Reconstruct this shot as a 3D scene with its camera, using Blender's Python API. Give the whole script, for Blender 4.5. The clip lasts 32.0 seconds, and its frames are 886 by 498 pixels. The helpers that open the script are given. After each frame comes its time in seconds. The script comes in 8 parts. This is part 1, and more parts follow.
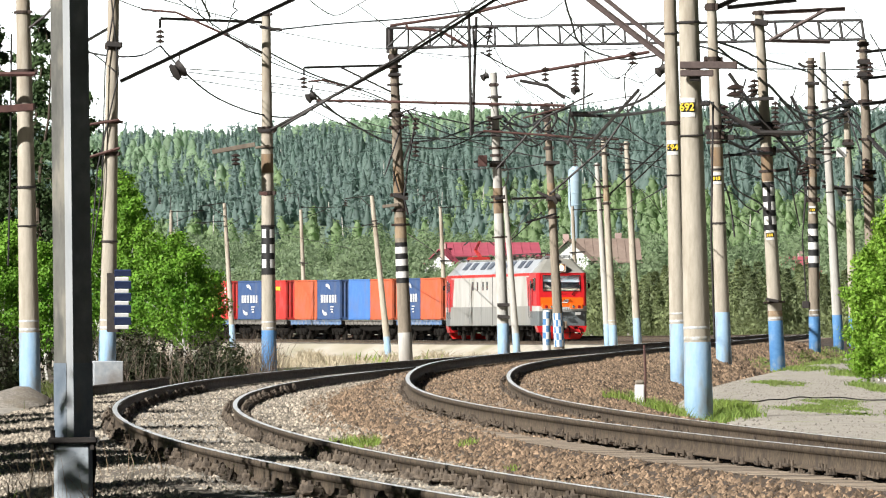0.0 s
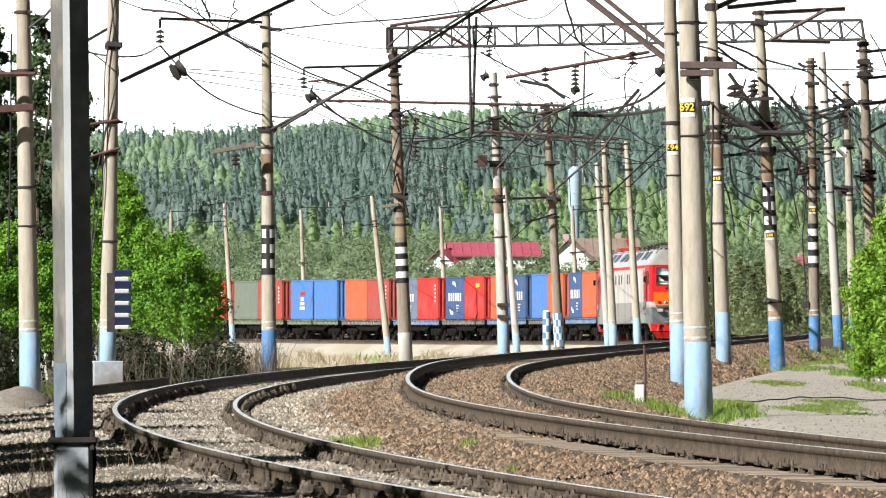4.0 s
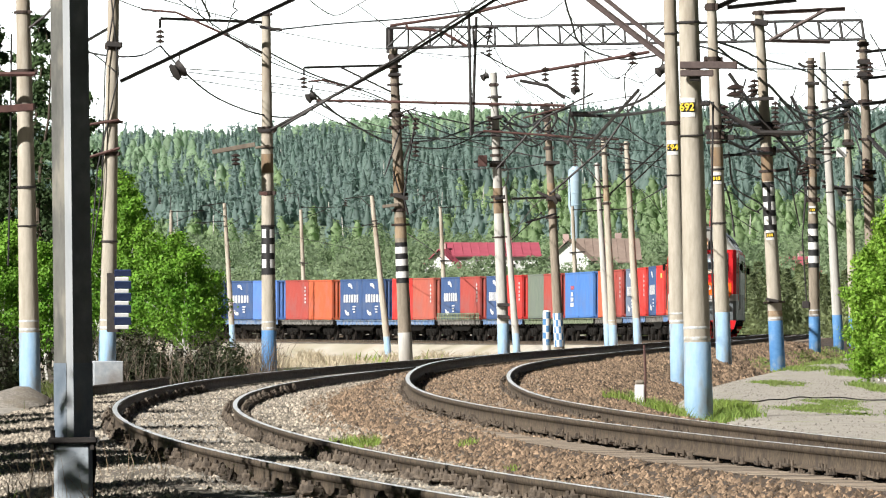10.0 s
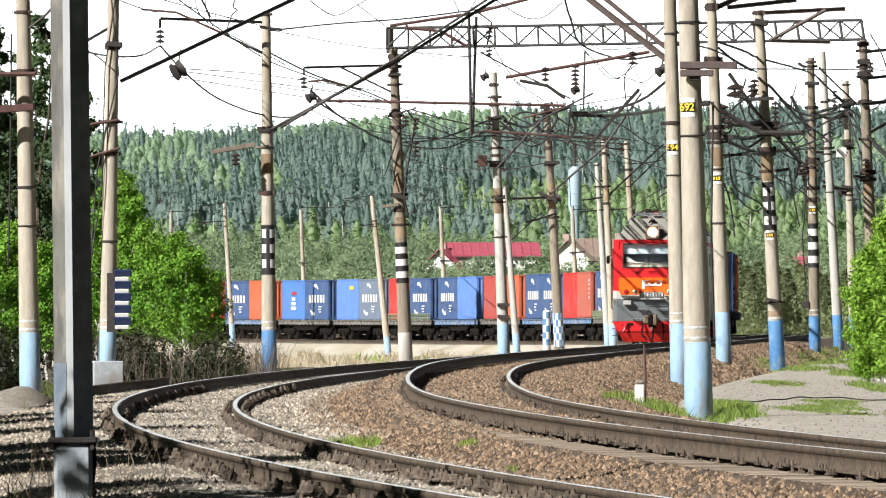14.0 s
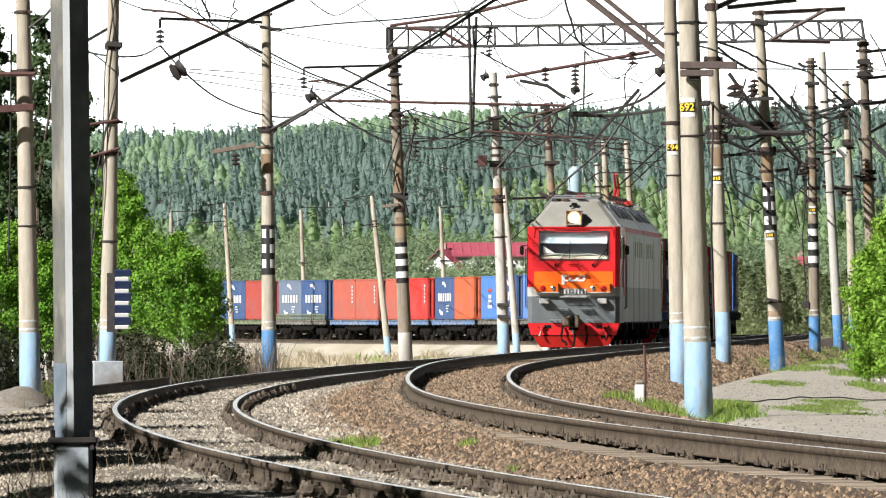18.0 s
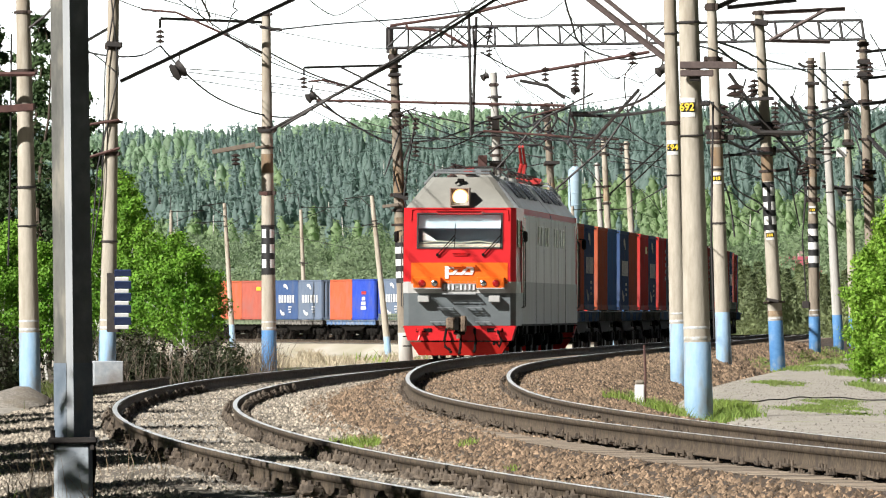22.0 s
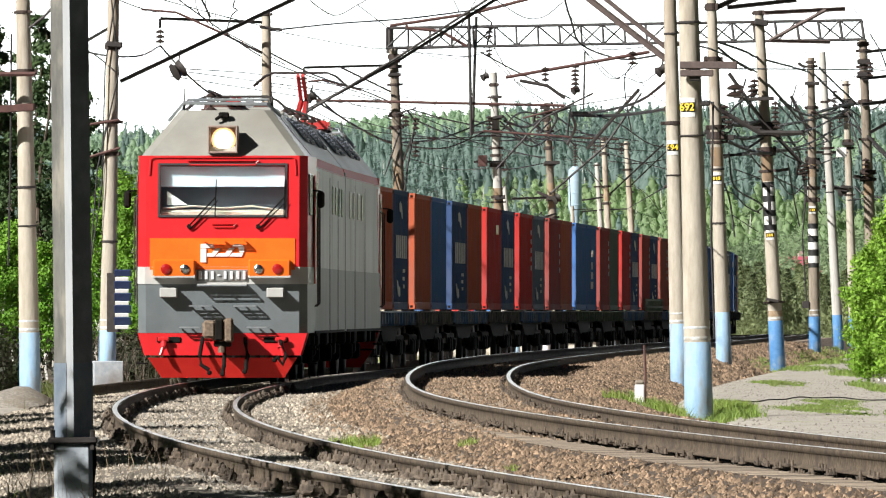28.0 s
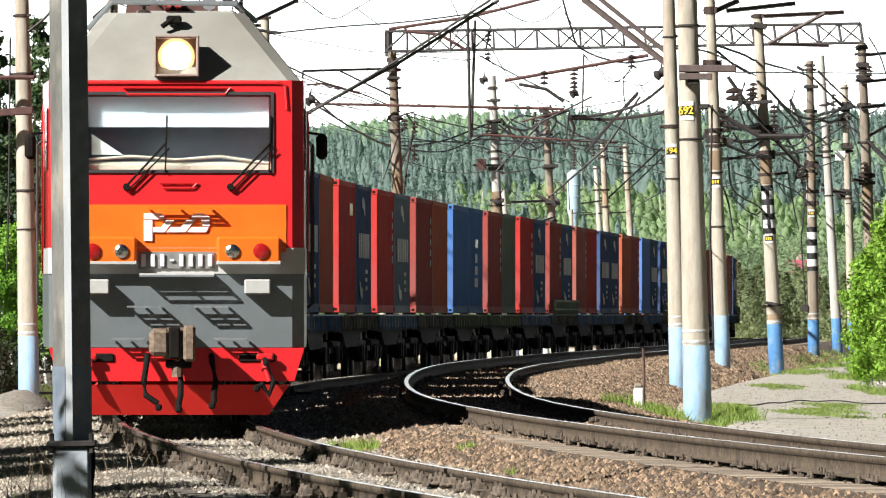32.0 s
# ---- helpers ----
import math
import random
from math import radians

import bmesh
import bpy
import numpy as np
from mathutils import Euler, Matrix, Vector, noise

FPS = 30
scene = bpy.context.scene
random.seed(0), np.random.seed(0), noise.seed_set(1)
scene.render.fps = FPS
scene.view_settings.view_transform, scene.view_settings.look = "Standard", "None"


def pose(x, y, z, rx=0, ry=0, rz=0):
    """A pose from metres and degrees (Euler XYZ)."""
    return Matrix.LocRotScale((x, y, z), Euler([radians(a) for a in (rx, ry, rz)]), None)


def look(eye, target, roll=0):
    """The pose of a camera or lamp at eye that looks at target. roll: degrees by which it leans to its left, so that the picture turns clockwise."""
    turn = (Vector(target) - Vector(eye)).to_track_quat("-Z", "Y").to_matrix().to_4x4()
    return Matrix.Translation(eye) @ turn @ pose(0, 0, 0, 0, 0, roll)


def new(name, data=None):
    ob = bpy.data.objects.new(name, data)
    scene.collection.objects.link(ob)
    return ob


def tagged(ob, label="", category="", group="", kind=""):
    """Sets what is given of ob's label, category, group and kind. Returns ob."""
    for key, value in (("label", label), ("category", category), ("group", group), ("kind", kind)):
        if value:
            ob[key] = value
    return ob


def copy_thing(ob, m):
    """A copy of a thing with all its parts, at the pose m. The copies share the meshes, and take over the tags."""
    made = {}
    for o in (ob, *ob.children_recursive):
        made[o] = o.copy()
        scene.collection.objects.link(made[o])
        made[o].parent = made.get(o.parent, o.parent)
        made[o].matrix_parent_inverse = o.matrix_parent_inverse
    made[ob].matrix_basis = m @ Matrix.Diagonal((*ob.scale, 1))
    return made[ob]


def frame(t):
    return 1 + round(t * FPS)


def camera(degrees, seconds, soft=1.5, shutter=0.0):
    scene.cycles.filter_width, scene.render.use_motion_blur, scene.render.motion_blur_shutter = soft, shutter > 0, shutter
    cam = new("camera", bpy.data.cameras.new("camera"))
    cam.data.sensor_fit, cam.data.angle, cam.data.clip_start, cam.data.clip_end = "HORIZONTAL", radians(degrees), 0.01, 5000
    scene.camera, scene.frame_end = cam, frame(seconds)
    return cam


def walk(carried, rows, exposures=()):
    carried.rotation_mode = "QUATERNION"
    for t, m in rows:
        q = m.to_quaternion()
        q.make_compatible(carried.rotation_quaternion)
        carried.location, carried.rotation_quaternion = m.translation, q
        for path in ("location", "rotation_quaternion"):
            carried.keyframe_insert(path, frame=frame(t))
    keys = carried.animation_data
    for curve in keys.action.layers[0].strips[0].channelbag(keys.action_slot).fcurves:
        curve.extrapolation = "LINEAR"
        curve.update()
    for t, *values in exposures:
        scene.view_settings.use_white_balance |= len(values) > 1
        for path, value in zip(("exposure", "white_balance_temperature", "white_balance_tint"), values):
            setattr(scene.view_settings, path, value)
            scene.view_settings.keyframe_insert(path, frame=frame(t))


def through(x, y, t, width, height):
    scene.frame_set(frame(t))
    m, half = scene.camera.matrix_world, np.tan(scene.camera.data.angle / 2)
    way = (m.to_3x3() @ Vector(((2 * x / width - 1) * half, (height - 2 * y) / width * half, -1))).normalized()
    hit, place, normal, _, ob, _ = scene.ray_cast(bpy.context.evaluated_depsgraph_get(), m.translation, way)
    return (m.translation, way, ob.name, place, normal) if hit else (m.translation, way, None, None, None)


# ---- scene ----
# ---------------------------------------------------------------- camera
EYE_Z = 1.27                       # above the near rails, whose tops lie at z = 0
FOV = 5.161
cam = camera(FOV, 32.0, soft=1.15)
LEVEL = pose(0, 0, EYE_Z, 90.362, 0, 0)
NUDGED = pose(0, 0, EYE_Z, 90.3818, 0, -0.0066)
walk(cam, [(0.0, LEVEL), (31.5, LEVEL), (32.0, NUDGED)], exposures=((0.0, 0.52), (24.0, 0.52), (28.0, 0.58), (30.1, 0.60), (30.9, 0.76), (32.0, 0.76)))

# ---------------------------------------------------------------- daylight
SUN_AZ, SUN_EL = radians(49), radians(34.5)      # from behind the camera, on its left
world = bpy.data.worlds.new("daylight")
scene.world = world
world.use_nodes = True
wn = world.node_tree.nodes
sky = wn.new("ShaderNodeTexSky")
sky.sky_type, sky.sun_disc = "NISHITA", False
sky.sun_elevation, sky.sun_rotation = SUN_EL, math.pi + SUN_AZ
sky.air_density, sky.dust_density, sky.ozone_density = 1.0, 1.0, 1.5
wn["Background"].inputs["Strength"].default_value = 0.0055
world.node_tree.links.new(sky.outputs[0], wn["Background"].inputs["Color"])
sun = new("sun", bpy.data.lights.new("sun", "SUN"))
sun.data.energy, sun.data.angle, sun.data.color = 5.6, radians(0.6), (0.985, 0.955, 0.915)
SUN_FROM = Vector((-math.sin(SUN_AZ) * math.cos(SUN_EL), -math.cos(SUN_AZ) * math.cos(SUN_EL), math.sin(SUN_EL)))
sun.matrix_world = look(SUN_FROM * 100, (0, 0, 0))

# ---------------------------------------------------------------- materials


def mat(name, c1, c2=None, scale=4.0, rough=0.7, metal=0.0, bump=0.0, bscale=None, c3=None, stretch=None,
        vary=0.0, island=0.0, coat=0.0, spec=0.5, big=0.15):
    """A surface whose colour wanders between c1 and c2 (grain) and towards c3 (stains), in metres."""
    m = bpy.data.materials.new(name)
    m.use_nodes = True
    t = m.node_tree
    n, l = t.nodes, t.links
    b = n["Principled BSDF"]
    b.inputs["Roughness"].default_value, b.inputs["Metallic"].default_value = rough, metal
    b.inputs["Coat Weight"].default_value = coat
    b.inputs["Coat Roughness"].default_value = 0.12
    b.inputs["Specular IOR Level"].default_value = spec
    geo = n.new("ShaderNodeTexCoord")
    vec = geo.outputs["Object"]
    if stretch:
        mp = n.new("ShaderNodeMapping")
        mp.inputs["Scale"].default_value = stretch
        l.new(vec, mp.inputs["Vector"])
        vec = mp.outputs[0]
    out = None
    if c2:
        nz = n.new("ShaderNodeTexNoise")
        nz.inputs["Scale"].default_value, nz.inputs["Detail"].default_value = scale, 6
        nz.inputs["Roughness"].default_value = 0.65
        l.new(vec, nz.inputs["Vector"])
        rp = n.new("ShaderNodeValToRGB")
        rp.color_ramp.elements[0].position, rp.color_ramp.elements[1].position = 0.32, 0.68
        rp.color_ramp.elements[0].color, rp.color_ramp.elements[1].color = (*c1, 1), (*c2, 1)
        l.new(nz.outputs["Fac"], rp.inputs[0])
        out = rp.outputs[0]
        if c3:
            n2 = n.new("ShaderNodeTexNoise")
            n2.inputs["Scale"].default_value, n2.inputs["Detail"].default_value = scale * big, 5
            l.new(vec, n2.inputs["Vector"])
            r2 = n.new("ShaderNodeValToRGB")
            r2.color_ramp.elements[0].position, r2.color_ramp.elements[1].position = 0.5, 0.68
            l.new(n2.outputs["Fac"], r2.inputs[0])
            mx = n.new("ShaderNodeMix")
            mx.data_type = "RGBA"
            l.new(r2.outputs[0], mx.inputs["Factor"])
            l.new(out, mx.inputs["A"])
            mx.inputs["B"].default_value = (*c3, 1)
            out = mx.outputs["Result"]
    if vary or island:
        src = n.new("ShaderNodeObjectInfo").outputs["Random"] if vary else n.new("ShaderNodeNewGeometry").outputs["Random Per Island"]
        hs = n.new("ShaderNodeHueSaturation")
        a = vary or island
        mr = n.new("ShaderNodeMapRange")
        mr.inputs["To Min"].default_value, mr.inputs["To Max"].default_value = 1 - a, 1 + a
        l.new(src, mr.inputs["Value"])
        l.new(mr.outputs[0], hs.inputs["Value"])
        if out:
            l.new(out, hs.inputs["Color"])
        else:
            hs.inputs["Color"].default_value = (*c1, 1)
        out = hs.outputs[0]
    if out:
        l.new(out, b.inputs["Base Color"])
    else:
        b.inputs["Base Color"].default_value = (*c1, 1)
    if bump:
        nb = n.new("ShaderNodeTexNoise")
        nb.inputs["Scale"].default_value, nb.inputs["Detail"].default_value = bscale or scale * 3, 5
        l.new(vec, nb.inputs["Vector"])
        bp = n.new("ShaderNodeBump")
        bp.inputs["Strength"].default_value, bp.inputs["Distance"].default_value = bump, 0.02
        l.new(nb.outputs["Fac"], bp.inputs["Height"])
        l.new(bp.outputs[0], b.inputs["Normal"])
    return m


def glow(name, color, power):
    m = bpy.data.materials.new(name)
    m.use_nodes = True
    b = m.node_tree.nodes["Principled BSDF"]
    b.inputs["Base Color"].default_value = (*color, 1)
    b.inputs["Emission Color"].default_value, b.inputs["Emission Strength"].default_value = (*color, 1), power
    return m


def leafy(name, c1, c2, c3=None, through=0.3, scale=0.6, vary=0.28):
    """Foliage: colour changes from clump to clump, and some light comes through."""
    m = mat(name, c1, c2, scale, rough=0.6, island=vary, c3=c3, big=0.3, spec=0.25)
    t = m.node_tree
    b = t.nodes["Principled BSDF"]
    tr = t.nodes.new("ShaderNodeBsdfTranslucent")
    mix = t.nodes.new("ShaderNodeMixShader")
    mix.inputs[0].default_value = through
    src = b.inputs["Base Color"].links[0].from_socket
    t.links.new(src, tr.inputs["Color"])
    t.links.new(b.outputs[0], mix.inputs[1])
    t.links.new(tr.outputs[0], mix.inputs[2])
    t.links.new(mix.outputs[0], t.nodes["Material Output"].inputs["Surface"])
    return m


M_CONC = mat("weathered_concrete", (0.36, 0.32, 0.255), (0.52, 0.475, 0.395), 9, 0.85, bump=0.25, bscale=40, c3=(0.27, 0.21, 0.15), stretch=(1, 1, 0.22))
M_CONC_PALE = mat("pale_concrete", (0.40, 0.39, 0.36), (0.56, 0.545, 0.505), 9, 0.85, bump=0.25, bscale=40, c3=(0.33, 0.30, 0.26), stretch=(1, 1, 0.22))
M_CONC_DARK = mat("grimy_concrete", (0.19, 0.157, 0.12), (0.34, 0.29, 0.225), 8, 0.88, bump=0.3, bscale=40, c3=(0.14, 0.11, 0.085), stretch=(1, 1, 0.22))
M_PAINT_LBLUE = mat("flaking_light_blue_paint", (0.26, 0.43, 0.62), (0.39, 0.55, 0.70), 8, 0.75, bump=0.2, c3=(0.25, 0.27, 0.29), big=0.5, stretch=(1, 1, 0.4))
M_PAINT_BLUE = mat("blue_paint", (0.06, 0.19, 0.42), (0.10, 0.26, 0.50), 7, 0.7, bump=0.1, c3=(0.22, 0.32, 0.44), big=0.4)
M_WHITE = mat("dull_white_paint", (0.68, 0.68, 0.66), (0.80, 0.80, 0.78), 10, 0.6)
M_FADED = mat("faded_white_paint", (0.40, 0.42, 0.43), (0.68, 0.70, 0.71), 14, 0.8, c3=(0.40, 0.37, 0.31), big=0.6)
M_BLACK = mat("black_paint", (0.012, 0.012, 0.013), (0.03, 0.03, 0.03), 8, 0.6)
M_YELLOW = mat("yellow_enamel", (0.80, 0.52, 0.03), (0.86, 0.60, 0.06), 10, 0.45)
M_STEEL = mat("dark_steel", (0.028, 0.026, 0.026), (0.06, 0.05, 0.045), 12, 0.65, 0.15, bump=0.1)
M_RUSTPIPE = mat("red_brown_steel", (0.075, 0.036, 0.031), (0.125, 0.06, 0.05), 8, 0.7, 0.1)
M_GALV = mat("galvanised_steel", (0.42, 0.45, 0.48), (0.55, 0.58, 0.60), 8, 0.38, 0.75, bump=0.08, c3=(0.36, 0.40, 0.45))
M_WIRE = mat("oxidised_copper_wire", (0.022, 0.019, 0.019), rough=0.6)
M_GLASSY = mat("brown_glazed_insulator", (0.032, 0.022, 0.02), (0.06, 0.042, 0.036), 20, 0.3)
M_RAIL = mat("rusty_rail_steel", (0.036, 0.028, 0.021), (0.165, 0.127, 0.09), 20, 0.85, 0.0, bump=0.3, c3=(0.055, 0.043, 0.035), spec=0.25)
M_RAILTOP = mat("polished_rail_head", (0.50, 0.49, 0.47), (0.66, 0.65, 0.63), 30, 0.30, 0.9)
M_SLEEPER = mat("dusty_concrete_sleeper", (0.27, 0.255, 0.225), (0.38, 0.36, 0.32), 12, 0.9, bump=0.3, vary=0.2)
M_SLEEPER_B = mat("brown_stained_sleeper", (0.20, 0.16, 0.12), (0.34, 0.28, 0.215), 12, 0.9, bump=0.3, vary=0.3)
M_STONE_A = mat("pale_grey_ballast_stone", (0.165, 0.14, 0.108), (0.51, 0.445, 0.355), 9, 0.9, island=0.65)
M_STONE_B = mat("brown_ballast_stone", (0.085, 0.056, 0.035), (0.35, 0.245, 0.158), 9, 0.9, island=0.75)
M_PEBBLE = mat("dull_grey_pebble", (0.17, 0.155, 0.13), (0.38, 0.35, 0.30), 9, 0.9, island=0.4)
M_BED_A = mat("pale_ballast_bed", (0.075, 0.066, 0.052), (0.22, 0.195, 0.155), 14, 0.95, bump=1.0, bscale=22, c3=(0.18, 0.15, 0.12), big=0.03)
M_BED_B = mat("brown_ballast_bed", (0.035, 0.025, 0.018), (0.12, 0.085, 0.06), 14, 0.95, bump=1.0, bscale=22, c3=(0.09, 0.07, 0.055), big=0.03)

# ---------------------------------------------------------------- mesh tools


class Geo:
    """Collects vertices and faces of one mesh."""

    def __init__(self):
        self.v, self.f = [], []

    def add(self, vs, fs):
        k = len(self.v)
        self.v += [tuple(p) for p in vs]
        self.f += [tuple(i + k for i in q) for q in fs]
        return self

    def box(self, c, s, m=None, ch=0.0):
        """A box of size s about c; ch: chamfer; m: a further pose."""
        x, y, z = (a / 2 for a in s)
        if ch <= 0:
            vs = [(i * x, j * y, k * z) for i in (-1, 1) for j in (-1, 1) for k in (-1, 1)]
            fs = [(0, 1, 3, 2), (4, 6, 7, 5), (0, 4, 5, 1), (2, 3, 7, 6), (0, 2, 6, 4), (1, 5, 7, 3)]
        else:
            vs, idx = [], {}
            for i in (-1, 1):
                for j in (-1, 1):
                    for k in (-1, 1):
                        for a in range(3):
                            idx[i, j, k, a] = len(vs)
                            d = [ch, ch, ch]
                            d[a] = 0
                            vs.append((i * (x - d[0]), j * (y - d[1]), k * (z - d[2])))
            fs = []
            for a in range(3):
                b, e = (a + 1) % 3, (a + 2) % 3
                for sgn in (-1, 1):
                    q = []
                    for p, r in ((-1, -1), (1, -1), (1, 1), (-1, 1)):
                        key = [0, 0, 0]
                        key[a], key[b], key[e] = sgn, p, r
                        q.append(idx[(*key, a)])
                    fs.append(q if sgn > 0 else q[::-1])
                for p in (-1, 1):
                    for r in (-1, 1):
                        k0, k1 = [0] * 3, [0] * 3
                        k0[a], k1[a] = -1, 1
                        for kk in (k0, k1):
                            kk[b], kk[e] = p, r
                        q = [idx[(*k0, b)], idx[(*k1, b)], idx[(*k1, e)], idx[(*k0, e)]]
                        fs.append(q if p * r > 0 else q[::-1])
            for i in (-1, 1):
                for j in (-1, 1):
                    for k in (-1, 1):
                        q = [idx[i, j, k, a] for a in range(3)]
                        fs.append(q if i * j * k > 0 else q[::-1])
        c = Vector(c)
        vs = [Vector(p) + c for p in vs]
        if m is not None:
            vs = [m @ p for p in vs]
        return self.add(vs, fs)

    def tube(self, p0, p1, r0, r1=None, n=8, caps=True):
        p0, p1 = Vector(p0), Vector(p1)
        r1 = r0 if r1 is None else r1
        d = (p1 - p0).normalized()
        a = d.orthogonal().normalized() if abs(d.z) < 0.999 else Vector((1, 0, 0))
        b = d.cross(a)
        vs = []
        for p, r in ((p0, r0), (p1, r1)):
            vs += [p + (a * math.cos(i * math.tau / n) + b * math.sin(i * math.tau / n)) * r for i in range(n)]
        fs = [(i, (i + 1) % n, n + (i + 1) % n, n + i) for i in range(n)]
        if caps:
            fs += [tuple(range(n))[::-1], tuple(range(n, 2 * n))]
        return self.add(vs, fs)

    def line(self, pts, r, n=5):
        """A round bar along several points."""
        pts = [Vector(p) for p in pts]
        vs, fs = [], []
        for i, p in enumerate(pts):
            d = (pts[min(i + 1, len(pts) - 1)] - pts[max(i - 1, 0)]).normalized()
            up = Vector((0, 0, 1)) if abs(d.z) < 0.9 else Vector((1, 0, 0))
            a = d.cross(up).normalized()
            b = a.cross(d)
            vs += [p + (a * math.cos(k * math.tau / n) + b * math.sin(k * math.tau / n)) * r for k in range(n)]
        for i in range(len(pts) - 1):
            for k in range(n):
                k2 = (k + 1) % n
                fs.append((i * n + k, i * n + k2, (i + 1) * n + k2, (i + 1) * n + k))
        fs += [tuple(range(n))[::-1], tuple(range((len(pts) - 1) * n, len(pts) * n))]
        return self.add(vs, fs)

    def lathe(self, profile, n=16, c=(0, 0, 0), m=None):
        """Rings of (radius, z) about a vertical axis at c."""
        vs = [Vector((r * math.cos(i * math.tau / n), r * math.sin(i * math.tau / n), z)) + Vector(c) for r, z in profile for i in range(n)]
        if m is not None:
            vs = [m @ p for p in vs]
        k = len(profile)
        fs = [(j * n + i, j * n + (i + 1) % n, (j + 1) * n + (i + 1) % n, (j + 1) * n + i) for j in range(k - 1) for i in range(n)]
        fs += [tuple(range(n))[::-1], tuple(range((k - 1) * n, k * n))]
        return self.add(vs, fs)

    def prism(self, poly, a, b, axis="y"):
        """A polygon drawn out from a to b along an axis; poly gives the other two coordinates in order."""
        n = len(poly)
        put = {"y": lambda p, t: (p[0], t, p[1]), "x": lambda p, t: (t, p[0], p[1]), "z": lambda p, t: (p[0], p[1], t)}[axis]
        vs = [put(p, a) for p in poly] + [put(p, b) for p in poly]
        fs = [(i, (i + 1) % n, n + (i + 1) % n, n + i) for i in range(n)] + [tuple(range(n))[::-1], tuple(range(n, 2 * n))]
        return self.add(vs, fs)

    def mesh(self, name, material, smooth=0):
        me = bpy.data.meshes.new(name)
        me.from_pydata(self.v, [], self.f)
        bm = bmesh.new()
        bm.from_mesh(me)
        bmesh.ops.recalc_face_normals(bm, faces=bm.faces)
        if smooth:
            for q in bm.faces:
                q.smooth = True
            for e in bm.edges:
                if len(e.link_faces) == 2 and e.calc_face_angle(0) > radians(smooth):
                    e.smooth = False
        bm.to_mesh(me)
        bm.free()
        me.materials.append(material)
        return me


def thing(name, label, category, m=None, group="", kind=""):
    ob = new(name)
    ob.empty_display_size = 0.2
    if m is not None:
        ob.matrix_world = m
    return tagged(ob, label, category, group, kind)


def part(name, geo, material, parent, label="", at=None, smooth=0):
    """One mesh under a thing or a part, drawn in that thing's own space."""
    me = geo if isinstance(geo, bpy.types.Mesh) else geo.mesh(name, material, smooth)
    ob = new(name, me)
    ob.parent = parent
    if at is not None:
        ob.matrix_basis = at
    return tagged(ob, label)


def solid(name, geo, material, label, category, m=None, group="", kind="", smooth=0):
    """A thing that is one mesh."""
    ob = new(name, geo if isinstance(geo, bpy.types.Mesh) else geo.mesh(name, material, smooth))
    if m is not None:
        ob.matrix_world = m
    return tagged(ob, label, category, group, kind)


def swarm(name, v, f, material, smooth=False):
    """A mesh from numpy arrays: vertices, and faces that all have the same number of corners."""
    me = bpy.data.meshes.new(name)
    k = f.shape[1]
    me.vertices.add(len(v))
    me.vertices.foreach_set("co", np.asarray(v, np.float32).ravel())
    me.loops.add(f.size)
    me.loops.foreach_set("vertex_index", np.asarray(f, np.int32).ravel())
    me.polygons.add(len(f))
    me.polygons.foreach_set("loop_start", np.arange(0, f.size, k, dtype=np.int32))
    if smooth:
        me.polygons.foreach_set("use_smooth", np.ones(len(f), bool))
    me.update(calc_edges=True)
    me.validate()
    me.materials.append(material)
    return me


def smoothstep(x, a, b):
    t = np.clip((np.asarray(x, float) - a) / (b - a), 0, 1)
    return t * t * (3 - 2 * t)


# ---------------------------------------------------------------- the line of the tracks
# Curvature of the train's track at distances from the camera; the line itself follows by adding it up twice.
NODES = (-68.2, 79.6, 113.7, 147.8, 187.6, 227.4, 272.9, 341.1, 409.3, 454.8, 500.3, 545.8, 591.2, 636.7, 727.7, 1250.7)
BENDS = (0.00147, 0.001485, 0.001307, 0.001145, 0.000866, 0.000371, 0, 0, -0.000193, -0.000866, -0.001539, -0.001702, -0.001833, -0.00171, -0.001586, -0.000619)
LINE_Y = np.arange(-60, 1251, 1.0)
_k = np.interp(LINE_Y, NODES, BENDS)
_s = np.cumsum(_k)
_s += 0.06531 - _s[401]
LINE_X = np.cumsum(_s)
LINE_X += 5.894 - LINE_X[401]
LINE_S = np.concatenate([[0], np.cumsum(np.hypot(np.diff(LINE_X), 1.0))])


def rail_z(y):
    """Height of the rail tops of the train's track."""
    return -0.60 * smoothstep(y, 398, 648)


def rise_b(y):
    """How much higher the other track lies."""
    return 0.16 + 0.14 * smoothstep(y, 125, 188)


def on_line(s, off=0.0):
    """Points at arc lengths s, off metres to the right (towards +x), and the unit tangents."""
    y = np.interp(s, LINE_S, LINE_Y)
    x = np.interp(s, LINE_S, LINE_X)
    g = np.interp(y, LINE_Y, _s)
    h = np.hypot(1, g)
    return x + off / h, y - off * g / h, g / h, 1 / h


def s_at(y):
    return float(np.interp(y, LINE_Y, LINE_S))


def x_at(y):
    return np.interp(y, LINE_Y, LINE_X)


OFF_B = 4.1


def track_point(s, off=0.0, dz=0.0):
    x, y, tx, ty = on_line(s, off)
    return Vector((float(x), float(y), float(rail_z(y)) + dz + (float(rise_b(y)) if off > 2 else 0.0)))

# ---------------------------------------------------------------- ground
rng = np.random.default_rng(7)


def ripple(x, y, a):
    """Gentle unevenness of about a metres."""
    return a * (np.sin(x * 0.9 + 1.3 * np.sin(y * 0.13)) * 0.4 + np.sin(x * 0.31 + y * 0.21) * 0.35 + np.sin(y * 0.083 - x * 0.17) * 0.25)


